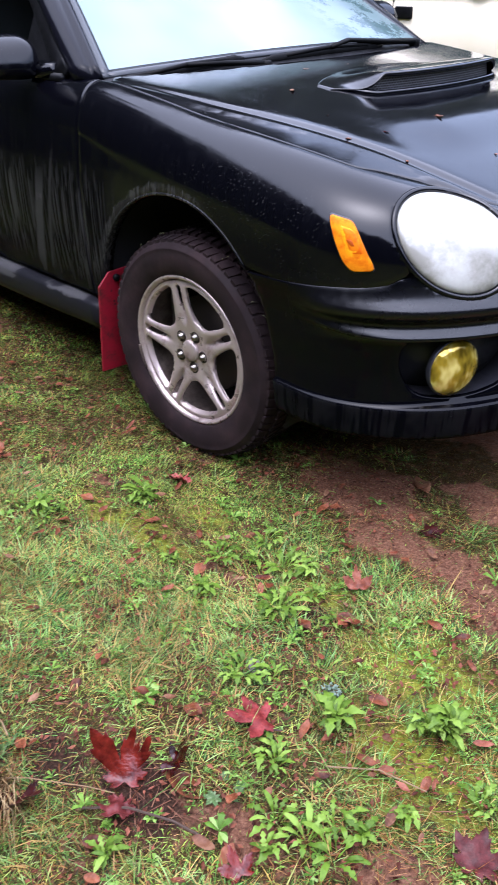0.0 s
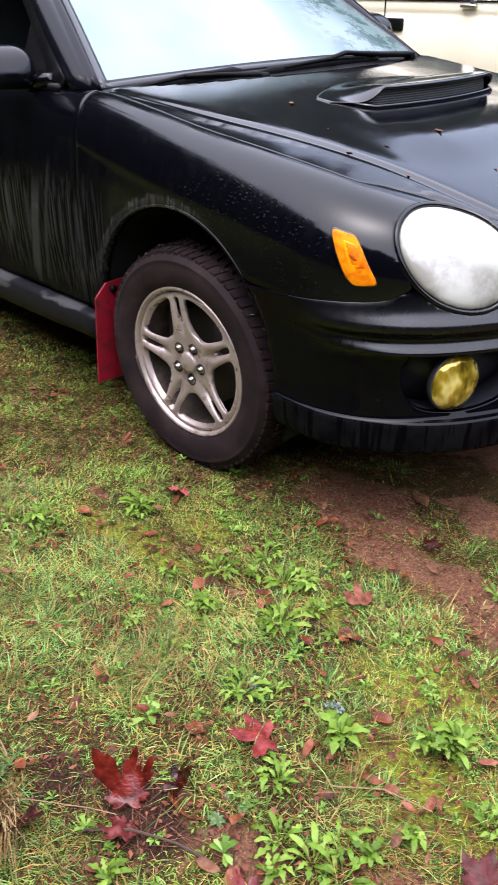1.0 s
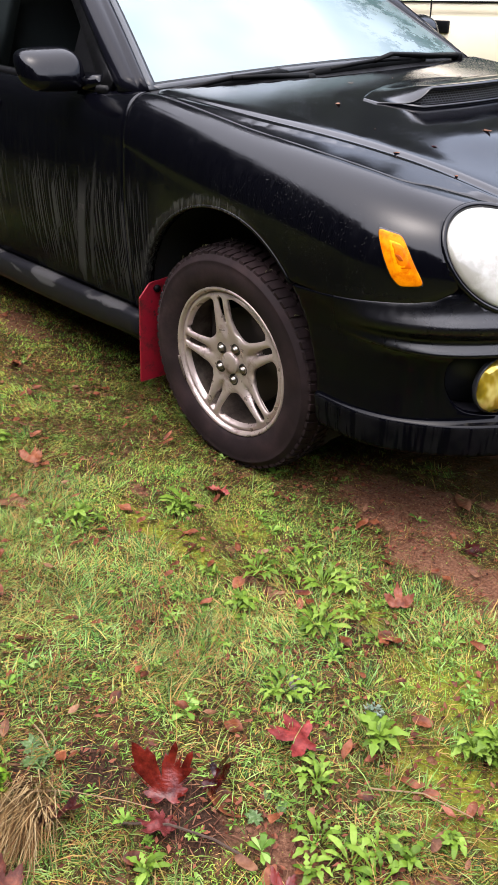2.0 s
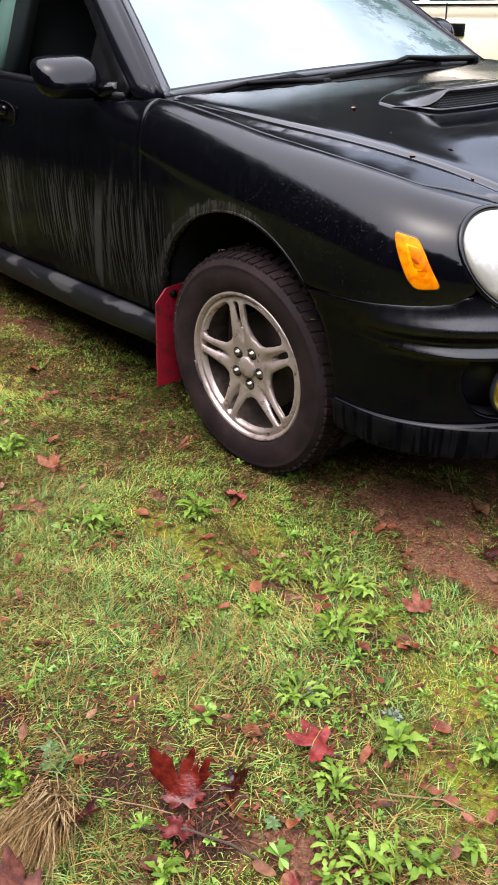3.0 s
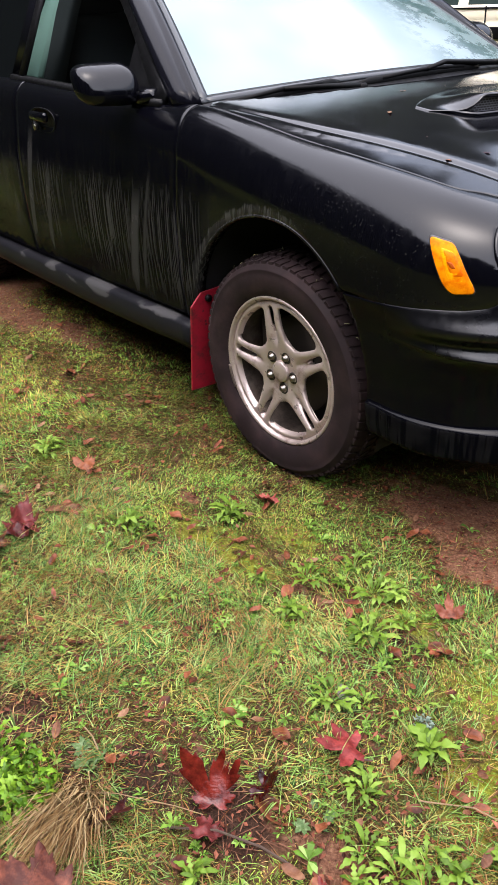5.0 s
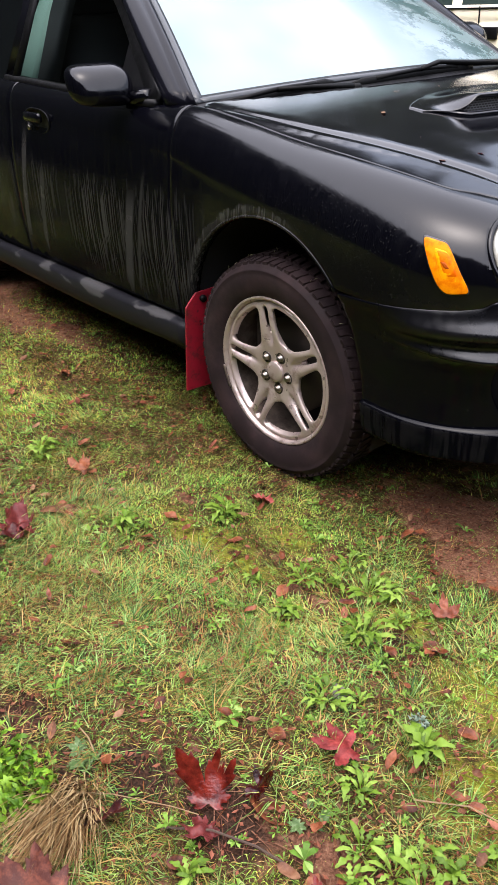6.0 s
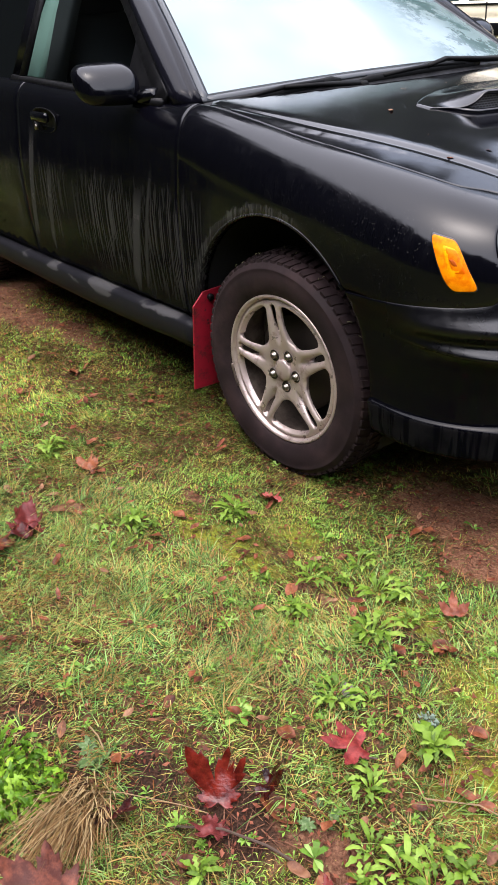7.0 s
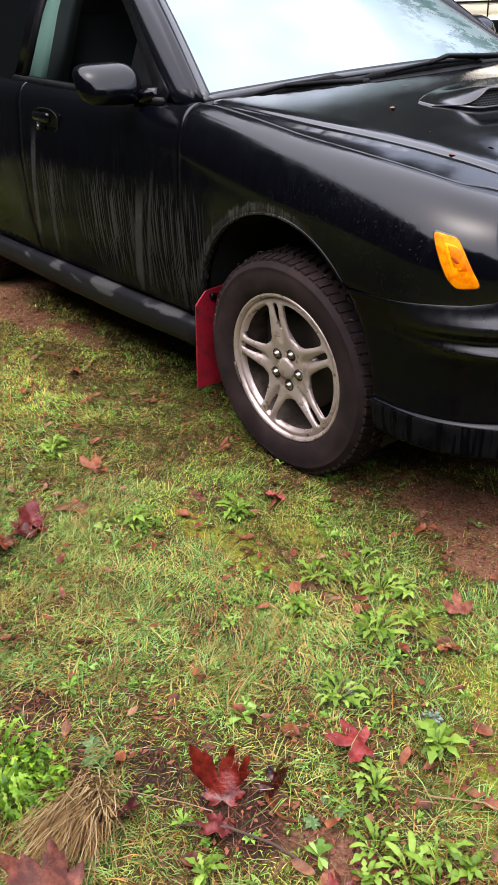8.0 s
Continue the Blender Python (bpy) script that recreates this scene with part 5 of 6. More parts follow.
STRAW = leaf_material("dead_grass", [(0.0, (0.0748, 0.0246, 0.0070)), (0.4, (0.1848, 0.0748, 0.0211)), (0.75, (0.2552, 0.1188, 0.0396)), (1.0, (0.3344, 0.1892, 0.0748))], 0.42)
LITTER = leaf_material("needle_litter", [(0.0, (0.0240, 0.0100, 0.0066)), (0.5, (0.0800, 0.0330, 0.0190)), (1.0, (0.1650, 0.0820, 0.0480))], 0.5)
COVER = leaf_material("small_weed_leaves", [(0.0, (0.0382, 0.0825, 0.0104)), (0.4, (0.0808, 0.1552, 0.0195)), (0.75, (0.1360, 0.2279, 0.0338)), (1.0, (0.1870, 0.2716, 0.0780))], 0.34)
rng = np.random.default_rng(7)


def blades(n, x, y, length, width, lean, heading, lift=0.0):
    """Arrays of bent, tapering blades: five points and three faces each (as triangles)."""
    hx, hy = np.cos(heading), np.sin(heading)
    z0 = bumps(x, y) - 0.004 + lift
    horiz, vert = np.sin(lean), np.cos(lean)
    droop = rng.uniform(0.15, 0.55, n)
    mx, my, mz = x + hx * length * 0.5 * horiz, y + hy * length * 0.5 * horiz, z0 + length * 0.52 * vert
    tx, ty = x + hx * length * (horiz + 0.12), y + hy * length * (horiz + 0.12)
    tz = np.maximum(z0 + 0.004, z0 + length * vert * (1 - droop * 0.6))
    sx, sy = -hy * width / 2, hx * width / 2
    v = np.empty((n, 5, 3), np.float32)
    v[:, 0] = np.stack([x - sx, y - sy, z0], -1)
    v[:, 1] = np.stack([x + sx, y + sy, z0], -1)
    v[:, 2] = np.stack([mx + sx * 0.8, my + sy * 0.8, mz], -1)
    v[:, 3] = np.stack([mx - sx * 0.8, my - sy * 0.8, mz], -1)
    v[:, 4] = np.stack([tx, ty, tz], -1)
    base = (np.arange(n) * 5)[:, None, None]
    f = np.array([[0, 1, 2], [0, 2, 3], [3, 2, 4]])[None] + base
    return v.reshape(-1, 3), f.reshape(-1, 3)


def scatter(n, box, soft=0.0):
    x0, x1, y0, y1 = box
    return rng.uniform(x0, x1, n) + rng.normal(0, 1, n) * soft, rng.uniform(y0, y1, n) + rng.normal(0, 1, n) * soft


def flow(x, y):
    return 2.2 * np.sin(x * 2.3 + 1.5 * np.sin(y * 3.1)) + 1.6 * np.sin(y * 4.7 + x * 1.3)


def tufts(x, y):
    """How thick the grass stands, 0 to 1."""
    f = 0.5 + 0.28 * np.sin(x * 11 + 2 * np.sin(y * 9)) * np.sin(y * 13 + 2 * np.sin(x * 7)) + 0.22 * np.sin(x * 29 + 3 * np.sin(y * 17)) * np.sin(y * 37 + x * 5)
    return np.clip((f - 0.12) * 1.7, 0.32, 1)


def keep(x, y, moss_share=0.30):
    want = tufts(x, y) * (1 - 0.94 * np.clip(bare(x, y) * 1.4 - 0.15 + 0.35 * np.sin(x * 83 + 2 * np.sin(y * 61)) * np.sin(y * 97 + x * 23), 0, 1)) * (1 - moss_share * patches(x, y, MOSSY)) * (1 - 0.9 * patches(x, y, MOSS_BED)) * (1 - 0.85 * patches(x, y, MULCH))
    near_car = np.where((x > -3.6) & (x < 1.3) & (y < 0.95), np.exp(-((np.clip(y + 0.72, 0, None)) / 0.30) ** 2), 1.0)
    return rng.uniform(0, 1, len(x)) < want * near_car


def lush(x, y):
    """Where the grass grows long and blue-green (1) or stays short and mossy (0)."""
    f = np.sin(x * 5.3 + 1.8 * np.sin(y * 4.1) + 0.6) * np.sin(y * 6.7 + 1.5 * np.sin(x * 3.7)) + 0.5 * np.sin(x * 13.1 + y * 4.0) * np.sin(y * 15.7 - x * 3.0)
    near = np.where(x < 0.45, 2.6 * (-1.26 - y), 0.15)
    return np.clip(0.42 + 0.45 * f + near, 0, 1)


def lawn_mesh(n, box, size, wide, mat, flat, spread=1.2, name="grass", want=None):
    x, y = scatter(n, box, 0.12)
    ok = keep(x, y)
    if box is FAR:
        ok &= ~((x > -2.95) & (x < 1.55) & (y > -2.25) & (y < 0.3))
    if want:
        ok &= rng.random(n) < want[0] + (want[1] - want[0]) * lush(x, y)
    x, y = x[ok], y[ok]
    m = len(x)
    far = np.hypot(x - 1.6, y + 2.1)
    length = rng.lognormal(math.log(size), 0.35, m) * (0.70 + 0.45 * lush(x, y))
    width = wide * (0.7 + 0.6 * rng.random(m)) * np.clip(far / 2.0, 0.85, 2.5)
    lean = np.clip(rng.normal(flat, 0.30, m), 0.05, 1.5)
    return fast_mesh(name, *blades(m, x, y, length, width, lean, flow(x, y) + rng.normal(0, spread, m)), mat)


def tuft_mesh(n, per, box, size, wide, mat, want=(0.1, 1.0)):
    """Grass growing in tufts, its blades leaning out from each tuft's heart."""
    cx, cy = scatter(n, box)
    ok = keep(cx, cy, 0.6) & (bare(cx, cy) < 0.12) & (rng.random(n) < want[0] + (want[1] - want[0]) * lush(cx, cy))
    cx, cy = cx[ok], cy[ok]
    big, comb = rng.lognormal(0, 0.30, len(cx)), flow(cx, cy)
    pick_n = rng.poisson(per * big)
    own = np.repeat(np.arange(len(cx)), pick_n)
    m = len(own)
    a = rng.uniform(0, 2 * math.pi, m)
    r = np.abs(rng.normal(0, 0.010, m)) * big[own]
    x, y = cx[own] + r * np.cos(a), cy[own] + r * np.sin(a)
    hx, hy = np.cos(a) + 0.55 * np.cos(comb[own]), np.sin(a) + 0.55 * np.sin(comb[own])
    length = size * big[own] * rng.lognormal(0, 0.30, m)
    lean = np.clip(rng.normal(1.08, 0.30, m), 0.2, 1.45)
    return fast_mesh("grass", *blades(m, x, y, length, wide * rng.uniform(0.6, 1.3, m), lean, np.arctan2(hy, hx) + rng.normal(0, 0.35, m)), mat)


NEAR, MIDDLE, BESIDE, FAR = (-0.7, 1.5, -2.2, -0.35), (-2.9, -0.6, -1.9, -0.45), (-0.7, 0.40, -1.22, -0.70), (-6.5, 5.5, -6.0, 5.5)
for mesh, label in ((lawn_mesh(170000, NEAR, 0.023, 0.0022, GRASS, 1.10, want=(0.10, 1.0)), "short wet blue-green grass"), (tuft_mesh(12500, 17, NEAR, 0.029, 0.0022, GRASS), "tufts of wet blue-green grass"), (lawn_mesh(110000, NEAR, 0.018, 0.0021, LAWN, 1.0, want=(1.0, 0.15)), "short mossy grass"),
                    (lawn_mesh(80000, MIDDLE, 0.018, 0.0024, LAWN, 1.0), "short mossy grass"), (lawn_mesh(30000, MIDDLE, 0.026, 0.0026, GRASS, 1.1, want=(0.1, 1.0)), "short wet blue-green grass"),
                    (lawn_mesh(130000, NEAR, 0.012, 0.0018, FINE, 0.6, want=(1.0, 0.04)), "fine yellow-green moss and grass"), (lawn_mesh(70000, MIDDLE, 0.012, 0.0022, FINE, 0.6), "fine yellow-green moss and grass"),
                    (lawn_mesh(190000, NEAR, 0.017, 0.0020, SHORT, 0.95, want=(1.0, 0.25)), "short green grass"), (lawn_mesh(110000, MIDDLE, 0.017, 0.0024, SHORT, 0.95), "short green grass"),
                    (lawn_mesh(60000, BESIDE, 0.017, 0.0023, SHORT, 0.95), "short green grass"), (lawn_mesh(95000, FAR, 0.045, 0.008, LAWN, 0.9), "short mossy grass"),
                    (lawn_mesh(88000, NEAR, 0.042, 0.0014, STRAW, 1.33, want=(0.3, 1.0)), "dry straw lying in the grass"), (lawn_mesh(36000, MIDDLE, 0.033, 0.0019, STRAW, 1.33), "dry straw lying in the grass")):
    tagged(new("grass", mesh), label, "grass", kind="stuff")


# fine needles and stalks on bare soil
def flake_mesh(n, box):
    """Torn flakes of dead leaf."""
    x, y = scatter(n, box)
    ok = rng.random(n) < 1.1 - tufts(x, y)
    x, y = x[ok], y[ok]
    m = len(x)
    r, a = rng.uniform(0.002, 0.0065, m), rng.uniform(0, 6.3, m)
    z = bumps(x, y) + rng.uniform(0.003, 0.012, m)
    v = np.empty((m, 4, 3), np.float32)
    for i, (da, s) in enumerate(((0, 1.5), (1.4, 0.7), (3.2, 1.2), (4.6, 0.6))):
        v[:, i] = np.stack([x + r * s * np.cos(a + da), y + r * s * np.sin(a + da), z + rng.uniform(-0.002, 0.004, m)], -1)
    f = (np.arange(m) * 4)[:, None, None] + np.array([[0, 1, 2], [0, 2, 3]])[None]
    return fast_mesh("leaf_flakes", v.reshape(-1, 3), f.reshape(-1, 3), FLAKE)


FLAKE = leaf_material("leaf_flakes", [(0.0, (0.0260, 0.0080, 0.0050)), (0.5, (0.0900, 0.0280, 0.0160)), (1.0, (0.1900, 0.0680, 0.0400))], 0.35)
tagged(new("leaf_flakes", flake_mesh(22000, (-2.2, 1.45, -2.1, -0.55))), "torn brown flakes of dead leaves", "litter", kind="stuff")


def litter_mesh(n, box):
    x, y = scatter(n, box)
    ok = rng.random(n) < 0.20 + 0.30 * bare(x, y) * np.where(x < -0.8, 1.6, 0.3 + 0.7 * np.clip((-1.05 - y) * 4, 0, 1)) + 0.6 * patches(x, y, MULCH)
    x, y = x[ok], y[ok]
    m = len(x)
    return fast_mesh("litter", *blades(m, x, y, rng.uniform(0.012, 0.055, m), rng.uniform(0.0010, 0.0024, m), np.full(m, 1.47), rng.uniform(0, 6.3, m), 0.006), LITTER)


tagged(new("litter", litter_mesh(46000, (-2.1, 1.45, -2.1, -0.3))), "brown needles and stalks on the soil", "litter", kind="stuff")


def cover_mesh(n, box):
    """Small seedling rosettes: each a ring of pointed spoon leaves, four faces a leaf."""
    cx, cy = scatter(n, box)
    patch = np.sin(cx * 8 + 2 * np.sin(cy * 6)) * np.sin(cy * 10 + 2 * np.sin(cx * 5)) + 0.35 * np.sin(cx * 33) * np.sin(cy * 27)
    ok = (rng.random(n) < np.clip(0.20 + 0.8 * patch + 0.40 * np.clip(cx - 0.4, 0, 1), 0.04, 1) * (1 - 0.85 * bare(cx, cy)) * (1 - 0.8 * patches(cx, cy, MULCH))) & (cy < -0.55) & (rng.random(n) < np.where(cx < -0.15, 0.5, 1.0))
    cx, cy = cx[ok], cy[ok]
    count = rng.integers(4, 11, len(cx))
    own = np.repeat(np.arange(len(cx)), count)
    m = len(own)
    a = np.arange(m) * 2.399 + rng.normal(0, 0.25, m)
    length = (rng.lognormal(math.log(0.0105), 0.40, len(cx)))[own] * rng.uniform(0.6, 1.15, m)
    half = length * rng.uniform(0.13, 0.22, m)
    z0 = bumps(cx, cy)[own] + rng.uniform(0.004, 0.014, m)
    rise = rng.uniform(0.05, 0.45, m) * length
    v = np.empty((m, 6, 3), np.float32)
    for i, (u, w, up) in enumerate(((0.0, 0.0, 0.0), (0.45, 0.75, 0.75), (0.75, 1.0, 1.0), (1.0, 0.0, 0.80), (0.75, -1.0, 1.0), (0.45, -0.75, 0.75))):
        v[:, i] = np.stack([cx[own] + length * u * np.cos(a) - half * w * np.sin(a), cy[own] + length * u * np.sin(a) + half * w * np.cos(a), z0 + rise * up + abs(w) * 0.08 * length], -1)
    f = (np.arange(m) * 6)[:, None, None] + np.array([[0, 1, 5], [1, 2, 5], [2, 4, 5], [2, 3, 4]])[None]
    return fast_mesh("ground_cover", v.reshape(-1, 3), f.reshape(-1, 3), COVER)


tagged(new("ground_cover", cover_mesh(6000, (-1.9, 1.45, -2.1, -0.5))), "small bright green weed leaves in the grass", "weeds", kind="stuff")


# ---------- fallen leaves ----------
def dead_leaf(name, dark, mid, light, rough=0.35, gloss=0.20):
    m = material(name, mid, rough + 0.12, spec=gloss)
    kk = Nodes(m)
    o = kk.n.new("ShaderNodeObjectInfo")
    n = kk.noise(kk.coord((1, 1, 1)), 45.0, 5.0, 0.65)
    shade = kk.math("ADD", n, kk.math("MULTIPLY", kk.math("SUBTRACT", o.outputs["Random"], 0.5), 0.35))
    kk.set("Base Color", kk.ramp(shade, [(0.28, dark), (0.50, mid), (0.78, light)]))
    kk.bump(kk.noise(kk.coord((1, 1, 1)), 150.0, 5.0), 0.7, 0.002)
    return m


RED_LEAF = dead_leaf("wet_red_leaf", (0.009, 0.0008, 0.0006), (0.034, 0.0030, 0.0020), (0.115, 0.012, 0.007), 0.06, 0.36)
ROSE_LEAF = dead_leaf("wet_rose_leaf", (0.085, 0.011, 0.010), (0.190, 0.030, 0.026), (0.30, 0.085, 0.070), 0.22)
BROWN_LEAF = dead_leaf("wet_brown_leaf", (0.032, 0.009, 0.004), (0.105, 0.030, 0.012), (0.195, 0.066, 0.030), 0.26)
TAN_LEAF = dead_leaf("tan_leaf", (0.060, 0.022, 0.010), (0.125, 0.054, 0.027), (0.21, 0.115, 0.065), 0.35)
DARK_LEAF = dead_leaf("dark_leaf", (0.015, 0.003, 0.003), (0.045, 0.007, 0.006), (0.11, 0.022, 0.020), 0.22)
RUST_LEAF = dead_leaf("rust_leaf", (0.045, 0.010, 0.005), (0.130, 0.036, 0.018), (0.23, 0.085, 0.050), 0.24)
GREY_LEAF = dead_leaf("grey_leaf", (0.04, 0.030, 0.028), (0.085, 0.066, 0.060), (0.15, 0.125, 0.115), 0.45)


FIVE = ((-48, 0.40), (0, 0.66), (46, 0.92), (90, 1.0), (134, 0.92), (180, 0.66), (228, 0.40))


def maple_outline(jitter, lobes=FIVE):
    """Half a metre-free outline of a five-lobed leaf, 1 long from stem to tip."""
    r2 = random.Random(jitter)
    out = [(0.0, -0.02)]
    for ang, length in lobes:
        length *= r2.uniform(0.90, 1.06)
        ang += r2.uniform(-4, 4)
        for da, f in ((-21, 0.62), (-16, 0.70), (-14, 0.81), (-9, 0.76), (-5, 0.90), (0, 1.0), (5, 0.90), (9, 0.76), (14, 0.81), (16, 0.70), (21, 0.62)):
            a = radians(ang + da)
            out.append((length * f * math.cos(a), length * f * math.sin(a)))
    for (a0, l0), (a1, l1) in zip(lobes, lobes[1:]):
        if a1 - a0 > 50:
            a = radians((a0 + a1) / 2)
            out.append((0.34 * math.cos(a), 0.34 * math.sin(a)))
    clean = []
    for q in sorted(out[1:], key=lambda q: (math.atan2(q[1], q[0]) + math.pi / 2 + 0.001) % (2 * math.pi)):
        clean.append(q)
    return [(0.0, -0.03)] + clean


def oval_outline(ratio, teeth=0):
    """A pointed leaf, 1 long, widest a little before its middle."""
    n = 15
    half = []
    for i in range(1, n):
        u = i / n
        w = 0.5 * ratio * (4 * u * (1 - u)) ** 0.85 * (1.12 - 0.30 * u) * (1 + (0.08 if teeth and i % 2 else 0))
        half.append((u, w))
    return [(0.0, 0.0)] + [(u, -w) for u, w in half] + [(1.0, 0.0)] + [(u, w) for u, w in reversed(half)]


def leaf_mesh(outline, size, curl, fold, wave, mat, seed):
    r2 = random.Random(seed)
    ph, dirn = r2.uniform(0, 6.3), r2.uniform(-0.5, 0.5)
    ring = [(x * size, y * size) for x, y in outline]

    def surf(x, y):
        u, v = x / size, y / size
        z = curl * (u * u * 0.5 + v * v) + fold * abs(v + dirn * u * 0.3) + wave * math.sin(u * 7 + ph) * math.cos(v * 6 - ph)
        return (x, y, z * size)
    bm = panel(ring, surf, size / 11, 0.0007, 1, lip=0.0002)
    me = bpy.data.meshes.new("leaf")
    bm.to_mesh(me)
    bm.free()
    me.shade_smooth()
    me.materials.append(mat)
    return me


def lay(me, x, y, turn, tilt=0.0, roll=0.0, lift=0.012, scale=1.0, label="", name="fallen_leaf", group="fallen leaves"):
    ob = new(name, me)
    mid = sum((Vector(c) for c in ob.bound_box), Vector()) / 8 * scale
    a = radians(turn)
    x, y = x - mid.x * math.cos(a) + mid.y * math.sin(a), y - mid.x * math.sin(a) - mid.y * math.cos(a)
    z = float(bumps(np.array(x), np.array(y))) + lift
    ob.matrix_world = pose(x, y, z) @ pose(0, 0, 0, 0, 0, turn) @ pose(0, 0, 0, tilt, roll) @ Matrix.Scale(scale, 4)
    return tagged(ob, label, "leaf", group)


# the large maple leaves
VEE = ((-30, 0.36), (10, 0.50), (48, 0.88), (78, 1.0), (130, 1.08), (172, 0.46), (210, 0.36))
SPLAY = ((-20, 0.62), (28, 0.95), (84, 1.0), (140, 0.92), (196, 0.55))
lay(leaf_mesh(maple_outline(3, SPLAY), 0.072, 0.10, 0.12, 0.05, ROSE_LEAF, 3), 0.89, -1.395, 150, 6, 4, 0.024, 1.0, "rosy red maple leaf lying flat on the grass")
lay(leaf_mesh(maple_outline(5, VEE), 0.081, 0.50, 0.40, 0.06, RED_LEAF, 5), 0.800, -1.622, 55, 18, 6, 0.012, 1.0, "dark red maple leaf standing half curled")
lay(leaf_mesh(maple_outline(8), 0.105, 0.15, 0.25, 0.05, RUST_LEAF, 8), 0.818, -1.962, 120, 14, -8, 0.060, 1.0, "large reddish brown maple leaf beside a straw tuft")
lay(leaf_mesh(maple_outline(9, SPLAY), 0.066, 0.4, 0.4, 0.08, DARK_LEAF, 9), 0.760, -1.795, 250, 10, 8, 0.016, 1.0, "small dark maroon maple leaf, crumpled")
lay(leaf_mesh(maple_outline(12), 0.080, 0.35, 0.45, 0.24, DARK_LEAF, 12), -0.175, -1.545, 40, 6, -6, 0.016, 1.0, "crumpled dark reddish brown leaf on the lawn")
lay(leaf_mesh(maple_outline(13), 0.070, -0.25, 0.5, 0.24, DARK_LEAF, 13), -0.155, -1.575, 160, -6, 10, 0.022, 1.0, "crumpled dark maroon leaf heaped on another")
lay(leaf_mesh(maple_outline(14), 0.085, 0.2, 0.3, 0.12, RUST_LEAF, 14), -0.14, -1.67, 210, 0, 0, 0.016, 1.0, "reddish brown maple leaf on the lawn")
lay(leaf_mesh(oval_outline(0.36, 1), 0.115, 0.12, 0.2, 0.05, TAN_LEAF, 25), -0.185, -1.430, 62, 0, 8, 0.016, 1.0, "long tan serrated leaf on the lawn")
lay(leaf_mesh(maple_outline(26, VEE), 0.055, 0.15, 0.25, 0.10, BROWN_LEAF, 26), -0.373, -1.279, 70, 0, 0, 0.016, 1.0, "small orange brown lobed leaf")
lay(leaf_mesh(maple_outline(27, VEE), 0.050, 0.3, 0.35, 0.10, BROWN_LEAF, 27), -1.02, -1.02, 200, 0, 0, 0.016, 1.0, "small orange brown lobed leaf")
lay(leaf_mesh(maple_outline(15), 0.062, 0.14, 0.16, 0.08, DARK_LEAF, 15), 1.325, -1.300, 20, 0, 4, 0.016, 1.0, "large purple brown maple leaf, wet")
lay(leaf_mesh(maple_outline(16), 0.045, 0.1, 0.2, 0.06, DARK_LEAF, 16), 0.75, -0.66, 15, 0, 0, 0.008, 1.0, "small dark red leaf on bare soil")
lay(leaf_mesh(oval_outline(0.42, 1), 0.085, 0.15, 0.2, 0.06, TAN_LEAF, 41), 0.605, -0.516, 150, 0, 6, 0.012, 1.0, "long tan leaf lying on shaded soil")
lay(leaf_mesh(maple_outline(42), 0.050, 0.25, 0.4, 0.18, DARK_LEAF, 42), 0.872, -1.680, 200, 0, 0, 0.012, 1.0, "flat dark maroon leaf on humus")
lay(leaf_mesh(maple_outline(43, SPLAY), 0.042, 0.2, 0.3, 0.08, RED_LEAF, 43), 1.078, -1.592, 80, 4, 0, 0.016, 1.0, "dark red maple leaf among weeds")
lay(leaf_mesh(maple_outline(44, SPLAY), 0.055, 0.5, 0.7, 0.14, RED_LEAF, 44), 0.882, -1.545, 310, 12, 10, 0.020, 1.0, "curled dark red leaf standing on edge")
lay(leaf_mesh(maple_outline(18, SPLAY), 0.046, 0.45, 0.3, 0.14, RUST_LEAF, 18), 0.765, -0.955, 60, 4, 0, 0.020, 1.0, "crumpled wet red-brown leaf on the grass")
lay(leaf_mesh(oval_outline(0.66, 1), 0.052, 0.9, 0.5, 0.12, BROWN_LEAF, 28), 0.825, -1.058, 20, 0, 20, 0.016, 1.0, "curled orange brown leaf beside bare soil")
lay(leaf_mesh(oval_outline(0.45, 1), 0.055, 0.6, 0.3, 0.05, GREY_LEAF, 19), 0.79, -1.29, 150, -16, 20, 0.014, 1.0, "curled grey dead leaf")
lay(leaf_mesh(maple_outline(21), 0.055, 0.3, 0.5, 0.16, ROSE_LEAF, 21), 0.14, -0.99, 200, 0, 0, 0.014, 1.0, "small crumpled red leaf")
lay(leaf_mesh(oval_outline(0.5), 0.075, 0.9, 0.7, 0.12, BROWN_LEAF, 22), 0.90, -1.56, 20, 10, 35, 0.014, 1.0, "curled brown leaf on bare soil")

# small narrow leaves
OVALS = [leaf_mesh(oval_outline(r, t), 0.045, c, f, 0.06, mat, i) for i, (r, t, c, f, mat) in enumerate((
    (0.48, 1, 0.12, 0.22, BROWN_LEAF), (0.42, 0, 0.25, 0.3, TAN_LEAF), (0.40, 0, 0.15, 0.4, BROWN_LEAF), (0.58, 1, 0.2, 0.3, BROWN_LEAF), (0.36, 0, 0.35, 0.3, RUST_LEAF)))]
SMALL_LABEL = ("wet brown serrated leaf on the grass", "tan curled leaf on the grass", "narrow brown leaf on the grass", "broad brown leaf on the grass", "narrow red-brown leaf on the grass")
LEAVES_NEAR = [(0.51, -1.78), (0.64, -1.73), (0.58, -1.58), (0.56, -1.66), (0.69, -1.50), (0.74, -1.47), (0.56, -1.51), (0.79, -1.45), (1.02, -1.47), (1.08, -1.54), (1.05, -1.59), (1.02, -1.61), (0.97, -1.33), (0.88, -1.45),
               (1.09, -1.30), (1.06, -1.38), (1.02, -1.18), (0.88, -1.69), (0.89, -1.73)]
